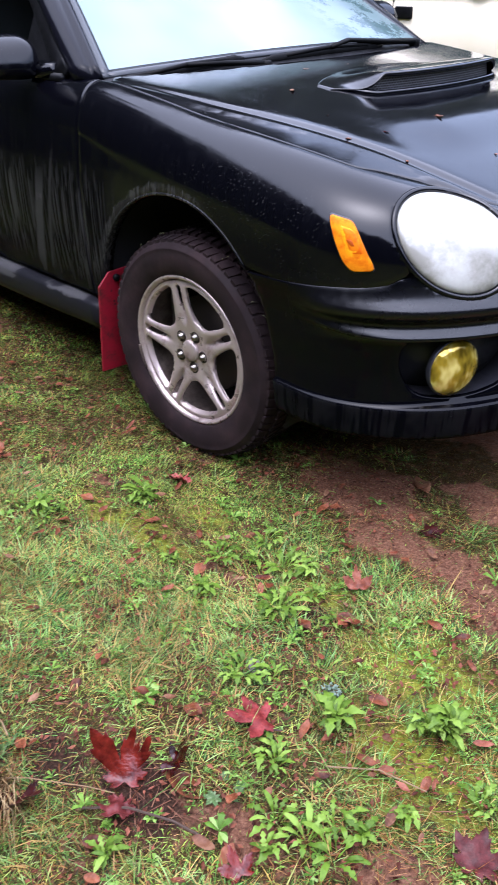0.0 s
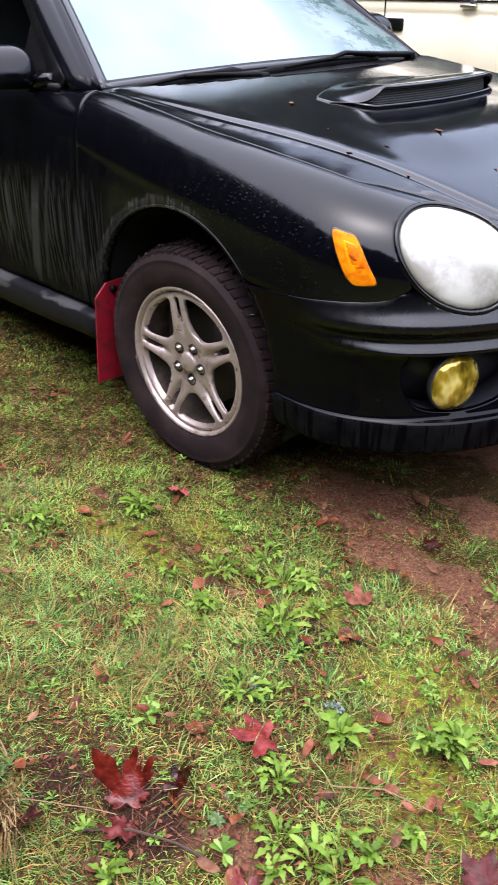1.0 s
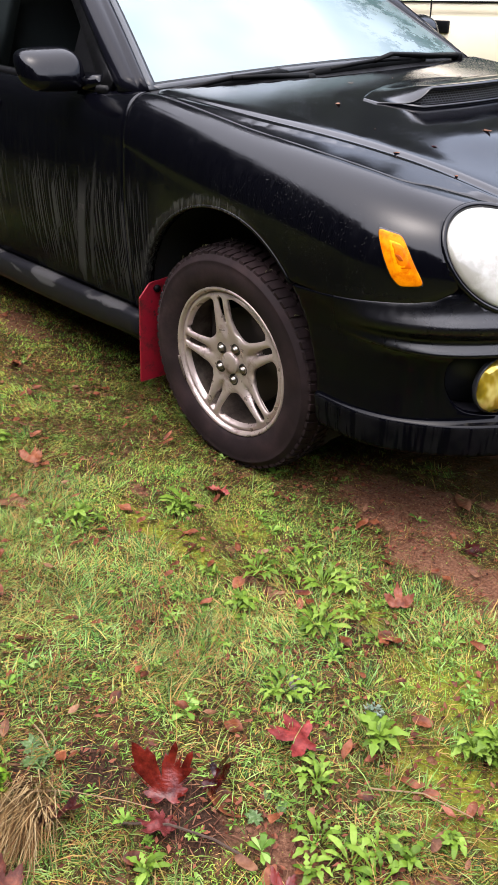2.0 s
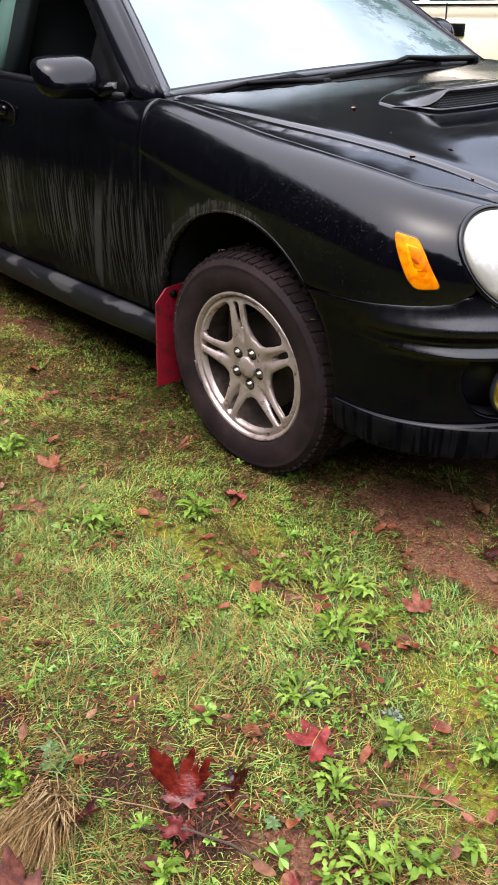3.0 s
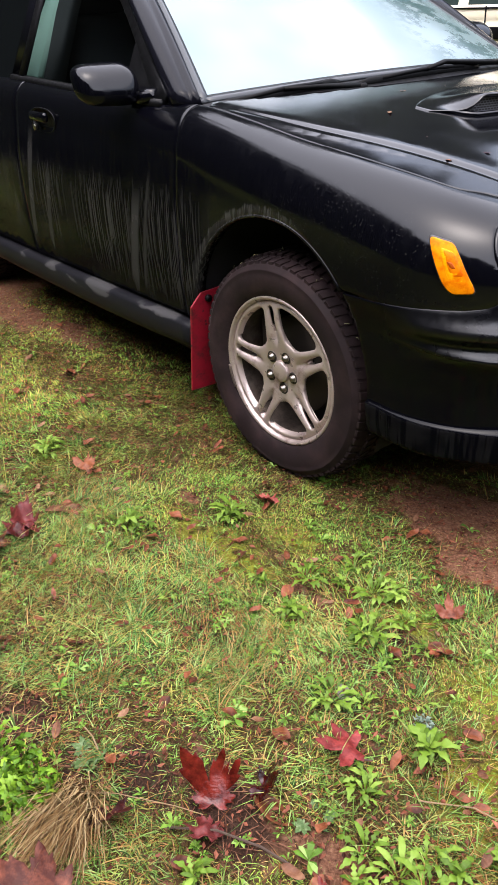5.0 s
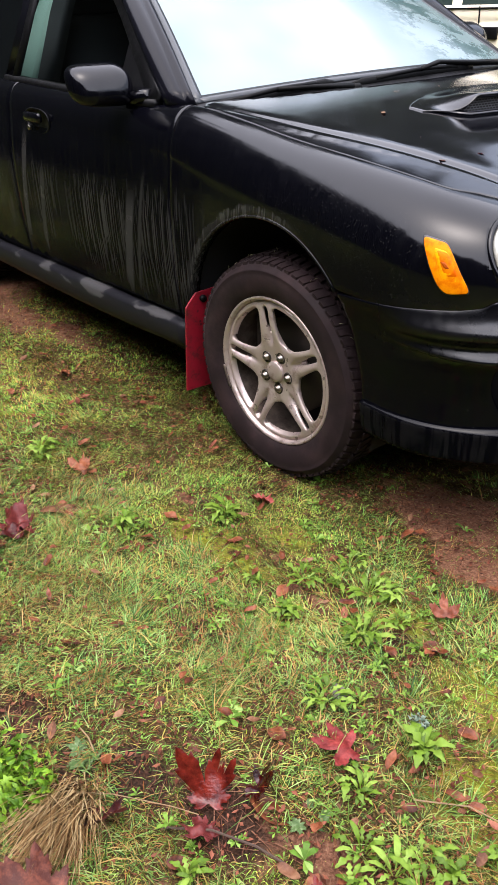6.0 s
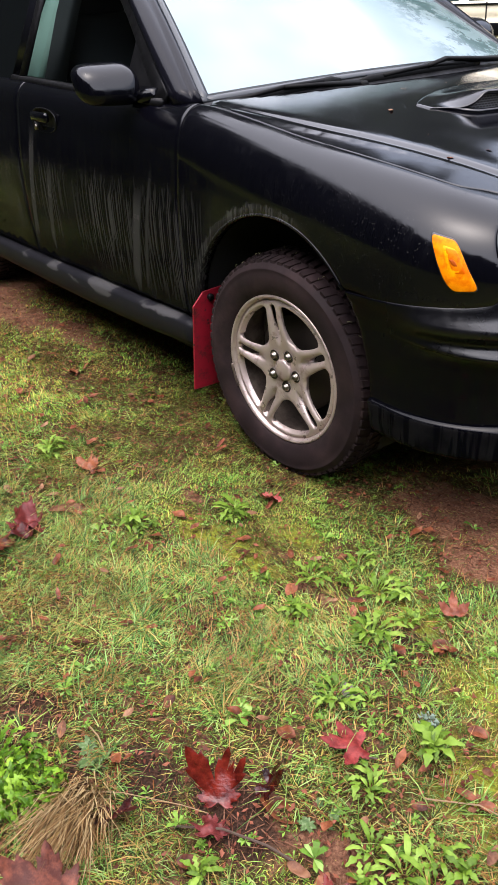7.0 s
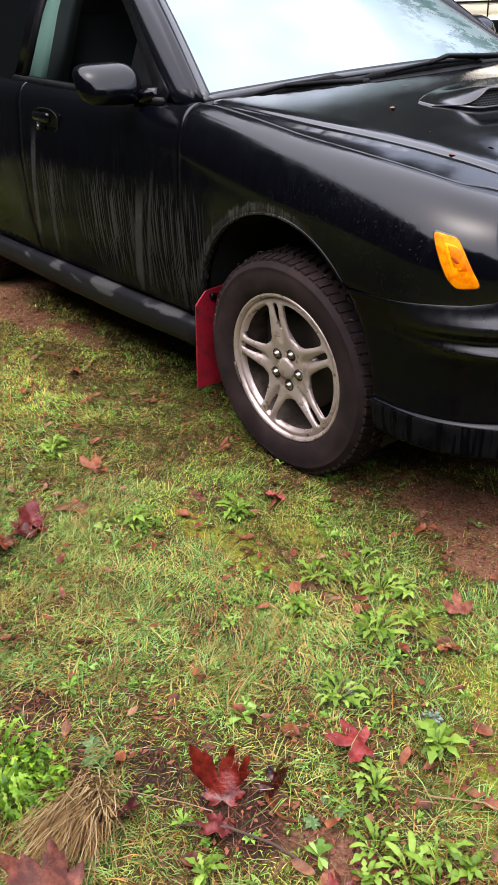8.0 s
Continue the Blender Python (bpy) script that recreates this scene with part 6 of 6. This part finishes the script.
LEAVES_MID = [(-0.15, -1.42), (-0.34, -1.28), (-0.32, -1.20), (-0.35, -1.44), (-0.41, -1.52), (0.10, -1.39), (0.07, -1.31), (0.13, -1.49), (0.13, -1.61), (0.31, -1.53), (0.30, -1.64), (0.18, -1.77), (0.36, -1.49), (0.11, -1.21),
              (0.03, -1.21), (0.23, -1.14), (0.17, -1.07), (0.07, -1.04), (0.29, -1.18), (0.32, -1.25), (0.47, -1.27)]
LEAVES_RIGHT = [(0.83, -1.06), (0.77, -1.13), (0.68, -0.96), (0.64, -0.85), (0.64, -1.11), (0.62, -1.12), (0.56, -1.13), (0.60, -1.09), (0.54, -1.22), (0.46, -1.17), (0.51, -0.76), (0.50, -0.79), (0.30, -0.69), (0.25, -0.86), (0.41, -1.05),
                (0.36, -1.09), (0.45, -1.00), (0.75, -0.81), (0.62, -0.54), (1.03, -0.93), (1.19, -1.26), (1.09, -1.24), (1.21, -1.12), (0.96, -0.93), (1.19, -1.35)]
LEAVES_FAR = [(-1.28, -1.07), (-1.01, -1.23), (-0.91, -1.12), (-0.81, -1.04), (-0.64, -1.05), (-0.61, -0.92), (-1.06, -0.80), (-0.68, -1.28), (-0.21, -0.90), (-0.33, -1.26), (0.16, -1.00), (-0.9, -0.95)]
pick = random.Random(11)
spots = LEAVES_NEAR + LEAVES_MID + LEAVES_RIGHT + LEAVES_FAR
for i in range(210):
    spots.append((pick.uniform(-1.9, 1.3), pick.uniform(-1.95, -0.6)))
for i in range(46):
    spots.insert(0, (pick.uniform(-1.95, -0.15), pick.uniform(-1.50, -0.78)))
for i, (x, y) in enumerate(spots):
    if any(math.hypot(x - a, y - b) < 0.075 for a, b in ((0.80, -1.62), (0.84, -1.64), (0.88, -1.545), (0.89, -1.395), (0.76, -1.795))):
        continue
    j = pick.choice((0, 1, 2, 2, 3, 4))
    lay(OVALS[j], x, y, pick.uniform(0, 360), pick.uniform(-18, 18), pick.uniform(-25, 25), pick.uniform(0.010, 0.020), pick.uniform(0.60, 1.05) if i < 123 else pick.uniform(0.3, 0.75), SMALL_LABEL[j])


# ---------- broad-leaved weeds ----------
WEED = material("weed_leaf", (0.08, 0.16, 0.03), 0.40, spec=0.15)
kk = Nodes(WEED)
o = kk.n.new("ShaderNodeObjectInfo")
tone = kk.math("ADD", kk.math("MULTIPLY", o.outputs["Random"], 0.6), kk.math("MULTIPLY", kk.noise(kk.coord(), 60.0, 4.0), 0.4))
kk.set("Base Color", kk.ramp(tone, [(0.15, (0.0380, 0.0720, 0.0070)), (0.5, (0.0900, 0.1550, 0.0150)), (0.85, (0.1650, 0.2450, 0.0400))]))
kk.bump(kk.noise(kk.coord(), 120.0, 3.0), 0.4, 0.0015)
WEED_DEEP = material("deep_green_weed_leaf", (0.06, 0.14, 0.012), 0.34, spec=0.18)
kk = Nodes(WEED_DEEP)
o = kk.n.new("ShaderNodeObjectInfo")
tone = kk.math("ADD", kk.math("MULTIPLY", o.outputs["Random"], 0.65), kk.math("MULTIPLY", kk.noise(kk.coord(), 60.0, 4.0), 0.35))
kk.set("Base Color", kk.ramp(tone, [(0.15, (0.0220, 0.0560, 0.0040)), (0.5, (0.0820, 0.1700, 0.0100)), (0.85, (0.1700, 0.2800, 0.0220))]))
kk.bump(kk.noise(kk.coord(), 120.0, 3.0), 0.4, 0.0015)
SILVER = material("silver_weed_leaf", (0.10, 0.14, 0.10), 0.6)
IVY = material("ivy_leaf", (0.025, 0.060, 0.016), 0.45, spec=0.2)
kk = Nodes(IVY)
kk.set("Base Color", kk.ramp(kk.noise(kk.coord(), 70.0, 4.0, 0.6), [(0.35, (0.030, 0.062, 0.016)), (0.55, (0.060, 0.100, 0.030)), (0.68, (0.150, 0.185, 0.100))]))


def weed_outline(lobes, ratio):
    """A spoon-shaped leaf from base to tip, its edge drawn into lobes."""
    n = 22
    half = []
    for i in range(n + 1):
        u = i / n
        w = ratio * (0.16 + 0.84 * ease(u, 0.10, 0.62)) * math.sqrt(max(0.0, 1 - max(0.0, (u - 0.62) / 0.38) ** 2)) if u > 0 else ratio * 0.12
        w *= 1 + (0.52 * math.sin(u * lobes * 2 * math.pi) if lobes and u < 0.9 else 0)
        half.append((u, max(w, 0.004)))
    return [(u, w) for u, w in half[:-1]] + [(1.0, 0.0)] + [(u, -w) for u, w in reversed(half[:-1])]


def weed_mesh(size, lobes, ratio, rise, droop, mat):
    ring = [(x * size, -y * size) for x, y in weed_outline(lobes, ratio)]

    def surf(x, y):
        u, v = x / size, y / size
        return (x, y, size * (rise * math.sin(u * 1.9) - droop * u * u * u + 0.35 * abs(v) + 0.02 * math.sin(u * 20) * (abs(v) * 8)))
    bm = panel(ring, surf, size / 12, 0.0006, 1, lip=0.0002)
    me = bpy.data.meshes.new("leaf")
    bm.to_mesh(me)
    bm.free()
    me.shade_smooth()
    me.materials.append(mat)
    return me


WEEDS = [weed_mesh(0.056, 0, 0.105, 0.26, 0.25, WEED), weed_mesh(0.062, 3, 0.088, 0.28, 0.28, WEED), weed_mesh(0.052, 4, 0.100, 0.34, 0.30, WEED), weed_mesh(0.042, 0, 0.125, 0.40, 0.30, WEED)]
TALL = [weed_mesh(0.056, 3, 0.085, 0.35, 0.28, WEED_DEEP), weed_mesh(0.048, 4, 0.095, 0.40, 0.30, WEED_DEEP)]
SILVERS = [weed_mesh(0.03, 3, 0.26, 0.8, 0.2, SILVER)]
IVIES = [leaf_mesh(maple_outline(31), 0.035, 0.1, 0.2, 0.05, IVY, 31)]


def rosette(x, y, count, size, kinds, label, steep=(8, 38), name="weed", spread=0.0, height=0.0):
    z = float(bumps(np.array(x), np.array(y)))
    root = thing(name, label, "weed", "weeds in the lawn", at=pose(x, y, z + 0.002))
    turn = pick.uniform(0, 360)
    for i in range(count):
        leaf = new("leaf", pick.choice(kinds))
        leaf.parent = root
        a = turn + 137.5 * i + pick.uniform(-15, 15)
        r = spread * math.sqrt(pick.random())
        leaf.matrix_local = pose(r * math.cos(i * 2.4), r * math.sin(i * 2.4), 0.002 + 0.0008 * i * (height == 0) + height * (i / count)) @ pose(0, 0, 0, 0, 0, a) @ pose(0, 0, 0, pick.uniform(-14, 14), -pick.uniform(*steep)) @ Matrix.Scale(size * pick.uniform(0.65, 1.1), 4)
    return root


for x, y, n, size in ((0.995, -1.278, 15, 1.25), (0.98, -1.42, 9, 0.75), (1.06, -1.49, 12, 0.85), (1.12, -1.48, 10, 0.9), (1.14, -1.42, 9, 0.8), (1.18, -1.41, 10, 0.95), (0.78, -1.34, 8, 0.75), (0.83, -1.28, 9, 0.75), (0.92, -1.73, 13, 0.8),
                      (0.14, -1.11, 12, 0.75), (0.04, -1.35, 10, 0.7), (-0.08, -1.37, 9, 0.6)):
    rosette(x, y, n, size, WEEDS, "low green weed with spoon-shaped leaves", spread=0.012)
for x, y, n, size in ((0.53, -1.06, 8, 0.8), (0.55, -1.24, 10, 0.75), (0.69, -1.16, 10, 0.75), (0.38, -1.20, 9, 0.7), (0.81, -1.08, 8, 0.6), (1.15, -1.14, 44, 1.0), (1.12, -1.17, 26, 0.85), (1.17, -1.47, 10, 0.9),
                      (1.09, -1.53, 9, 0.8), (1.28, -1.22, 10, 0.8), (0.60, -1.35, 8, 0.6), (0.90, -1.20, 9, 0.6), (0.30, -1.40, 8, 0.6), (-0.30, -1.40, 8, 0.6), (-0.25, -1.20, 8, 0.55)):
    rosette(x, y, n, size, WEEDS, "bright green weed with lobed leaves", spread=0.02)
for x, y, n, size in ((-0.544, -1.317, 18, 1.1), (-0.50, -1.34, 12, 0.9), (-0.007, -1.326, 18, 1.1), (0.03, -1.29, 10, 0.8), (0.122, -1.093, 20, 1.05), (0.528, -1.21, 18, 1.0), (0.697, -1.136, 24, 1.1), (0.46, -1.10, 14, 0.9), (0.60, -1.02, 16, 0.95),
                      (0.784, -1.32, 16, 0.95), (0.64, -0.99, 14, 0.9), (0.50, -0.98, 12, 0.8), (0.97, -1.41, 14, 0.9), (0.72, -1.04, 12, 0.8), (1.20, -1.33, 12, 0.8)):
    rosette(x, y, n, size, WEEDS, "bright green weed rosette with toothed leaves", (4, 30), spread=0.018)
rosette(0.625, -1.885, 130, 0.85, TALL, "tall lobed green weed beside dry straw", (15, 75), spread=0.065, height=0.075)
rosette(0.560, -1.910, 110, 0.85, TALL, "tall lobed green weed beside dry straw", (15, 75), spread=0.060, height=0.075)
rosette(0.95, -1.24, 26, 0.5, SILVERS, "small silvery green weed with feathery leaves", (15, 60), spread=0.018)
rosette(0.955, -1.515, 4, 0.72, IVIES, "dark green ivy leaves", (0, 20), spread=0.035)
rosette(0.60, -1.77, 4, 1.0, IVIES, "dark green ivy leaves", (0, 20), spread=0.03)

# a tuft of dry straw
TUFT = leaf_material("pale_straw", [(0.0, (0.0680, 0.0333, 0.0124)), (0.35, (0.1520, 0.0873, 0.0341)), (0.7, (0.2400, 0.1591, 0.0713)), (1.0, (0.3360, 0.2516, 0.1333))], 0.45)
m = 620
a = rng.uniform(0, 6.3, m)
r = 0.055 * np.sqrt(rng.random(m))
tx, ty = 0.672 + r * np.cos(a), -1.815 + r * np.sin(a)
straw_me = fast_mesh("straw_tuft", *blades(m, tx, ty, rng.uniform(0.07, 0.19, m), rng.uniform(0.0018, 0.0030, m), np.clip(rng.normal(0.95, 0.25, m), 0.30, 1.35), rng.normal(-0.80, 0.30, m)), TUFT)
tagged(new("straw_tuft", straw_me), "tuft of dry bent straw on the lawn", "straw", kind="stuff")

# twigs
TWIG = material("twig_bark", (0.055, 0.034, 0.023), 0.7)
PALE_TWIG = material("pale_stalk", (0.19, 0.125, 0.065), 0.55)


def twig(points, r, mat, label):
    bm = tube([(x, y, float(bumps(np.array(x), np.array(y))) + z) for x, y, z in points], r, 5)
    me = bpy.data.meshes.new("twig")
    bm.to_mesh(me)
    bm.free()
    me.materials.append(mat)
    tagged(new("twig", me), label, "twig", "twigs on the lawn")


twig([(0.82, -1.72, 0.012), (0.88, -1.66, 0.016), (0.95, -1.62, 0.012), (1.00, -1.60, 0.008)], 0.0022, TWIG, "thin dark twig on bare soil")
twig([(0.66, -1.83, 0.03), (0.72, -1.76, 0.024), (0.80, -1.69, 0.022), (0.84, -1.66, 0.016)], 0.0009, PALE_TWIG, "long pale stalk lying on the grass")
twig([(0.545, -1.735, 0.02), (0.58, -1.735, 0.022), (0.61, -1.74, 0.018)], 0.0016, PALE_TWIG, "short pale stalk on the grass")
twig([(1.05, -1.36, 0.014), (1.12, -1.30, 0.018), (1.20, -1.27, 0.016)], 0.0014, PALE_TWIG, "pale stalk on mossy ground")
twig([(0.74, -1.99, 0.05), (0.80, -1.95, 0.075), (0.86, -1.96, 0.06)], 0.0020, PALE_TWIG, "bent pale stalk over the straw")
twig([(0.94, -1.36, 0.012), (0.90, -1.40, 0.012)], 0.0016, TWIG, "leaf stem lying on the grass")

# ---------- debris on the hood ----------
FLATS = [leaf_mesh(oval_outline(r), 0.045, 0.05, 0.12, 0.02, mat, i) for i, (r, mat) in enumerate(((0.42, BROWN_LEAF), (0.30, TAN_LEAF), (0.34, BROWN_LEAF), (0.5, BROWN_LEAF), (0.45, RED_LEAF)))]
HOOD_BITS = [(0.002, -0.429, 0.9, 1), (0.385, -0.300, 1.0, 1), (0.377, -0.485, 0.35, 4), (0.575, -0.321, 0.35, 0), (0.505, -0.562, 0.4, 2), (0.353, -0.590, 0.35, 2), (-0.177, -0.197, 0.4, 1), (-0.10, 0.22, 0.35, 1), (-0.17, -0.02, 0.22, 1), (-0.20, 0.30, 0.3, 1), (0.22, -0.52, 0.2, 1)]
for x, y, s, j in HOOD_BITS:
    lf = lay(FLATS[j], x, y, pick.uniform(-40, 40), 0, 0, 0, s, "small dead leaf stuck to the wet hood", "fallen_leaf", "leaves on the hood")
    lf.location.z = hood_z(x, y) + 0.001

# ---------- cream van behind the car ----------
CREAM = material("cream_van_paint", (0.80, 0.71, 0.50), 0.25, 0.0, 0.3)
kk = Nodes(CREAM)
kk.set("Base Color", kk.ramp(kk.noise(kk.world(), 1.5, 5.0, 0.6), [(0.3, (0.68, 0.60, 0.43)), (0.7, (0.75, 0.68, 0.52))]))
VAN_GLASS = material("van_glass", (0.03, 0.045, 0.04), 0.06, 0.0, 0.0)
STEEL = material("worn_steel", (0.45, 0.44, 0.42), 0.3, 1.0)
van = thing("van", "cream passenger van with a chrome handle, parked behind the black car", "van", at=pose(-3.0, 4.35, 0))
SEC = [(0.86, 0.35), (0.92, 0.42), (0.925, 0.70), (0.915, 0.965), (0.905, 0.978), (0.912, 0.992), (0.905, 1.055), (0.86, 1.10), (0.78, 1.62), (0.66, 1.80), (0.40, 1.88)]


def van_ring(x, f, low=0.0):
    half = [(-y * f, z) for y, z in SEC]
    return [(x, y, z + low) for y, z in half] + [(x, -y, z + low) for y, z in reversed(half)]


part("body", lofted([van_ring(x, f) for x, f in ((-2.45, 0.90), (-2.40, 0.98), (-2.2, 1.0), (0.0, 1.0), (2.0, 1.0), (2.2, 0.98), (2.3, 0.92))]), CREAM, van)
for x0, x1 in ((-2.1, -1.35), (-1.25, -0.15), (-0.05, 0.95), (1.05, 1.85)):
    for s in (-1, 1):
        w = part("window", grid_bm(4, 4, lambda a, b: (x0 + (x1 - x0) * a, s * (0.872 - 0.085 * b), 1.085 + 0.50 * b), s > 0), VAN_GLASS, van, "dark van window")
for s in (-1, 1):
    part("belt_trim", block(4.3, 0.014, 0.012, (0, s * 0.908, 1.066), 0.003), BLACK_PLASTIC, van)
    part("door_seam", block(0.008, 0.010, 0.72, (0.16, s * 0.916, 0.72), 0.002), BLACK_PLASTIC, van)
    h = part("door_handle", joined(block(0.13, 0.035, 0.022, (0.92, s * 0.935, 1.035), 0.008), block(0.035, 0.03, 0.05, (0.95, s * 0.925, 1.055), 0.006)), STEEL, van, "chrome door handle")
    part("side_lamp", block(0.16, 0.03, 0.085, (0.27, s * 0.925, 0.90), 0.008), BLACK_PLASTIC, van, "dark rectangular side lamp")
for cx in (-1.45, 1.45):
    for s in (-1, 1):
        hub = new("wheel")
        hub.matrix_world = pose(-3.0 + cx, 4.35 + s * 0.86, 0.34, 0, 0, 180 if s > 0 else 0)
        hub.parent = van
        hub.matrix_parent_inverse = van.matrix_world.inverted()
        part("tyre", revolved([(r * 1.07, d) for r, d in TYRE], 40), RUBBER, hub)
        part("rim", revolved([(0.22, 0.03), (0.16, 0.05), (0.08, 0.02), (0.001, 0.02)], 32), STEEL, hub)

# ---------- unseen dark tree ring, added to shape reflections in the paint ---
UNSEEN_TREES = material("unseen_dark_trees", (0.02, 0.03, 0.015), 0.95)
kk = Nodes(UNSEEN_TREES)
kk.set("Base Color", kk.ramp(kk.noise(kk.world(), 0.9, 6.0, 0.7), [(0.3, (0.004, 0.005, 0.004)), (0.55, (0.012, 0.016, 0.009)), (0.8, (0.028, 0.033, 0.018))]))
ring_n = 420
rows = []
for h in (-0.5, 0.4, 1.0):
    rows.append([])
    for i in range(ring_n):
        a = 2 * math.pi * i / ring_n
        back = ease(math.cos(a - radians(262)), -0.20, 0.45)
        r = (17 - 9.0 * back) * (1 + 0.06 * math.sin(7 * a) + 0.03 * math.sin(23 * a + 1))
        q = Vector((math.cos(a), math.sin(a), h * 0.2))
        deg = math.degrees(a)
        # height by direction, set for what the hood and sides should mirror
        slope = curve_at(deg, [(0, 21), (60, 19), (100, 20), (111, 23), (120, 30), (135, 33), (150, 38), (170, 42), (215, 41), (250, 38), (290, 37), (320, 26), (360, 21)])
        tall = (r * math.tan(radians(slope)) + 0.9) * (1 + 0.10 * noise.noise(q * 6) + 0.07 * noise.noise(q * 19) + 0.05 * noise.noise(q * 47))
        rows[-1].append((r * math.cos(a), r * math.sin(a), h * tall))
bd = lofted(rows, closed=True, caps=False)
me = bpy.data.meshes.new("backdrop")
bd.to_mesh(me)
bd.free()
me.materials.append(UNSEEN_TREES)
tagged(new("backdrop", me), "unseen dark belt of trees, added to shape the car's reflections", "trees", kind="structure")
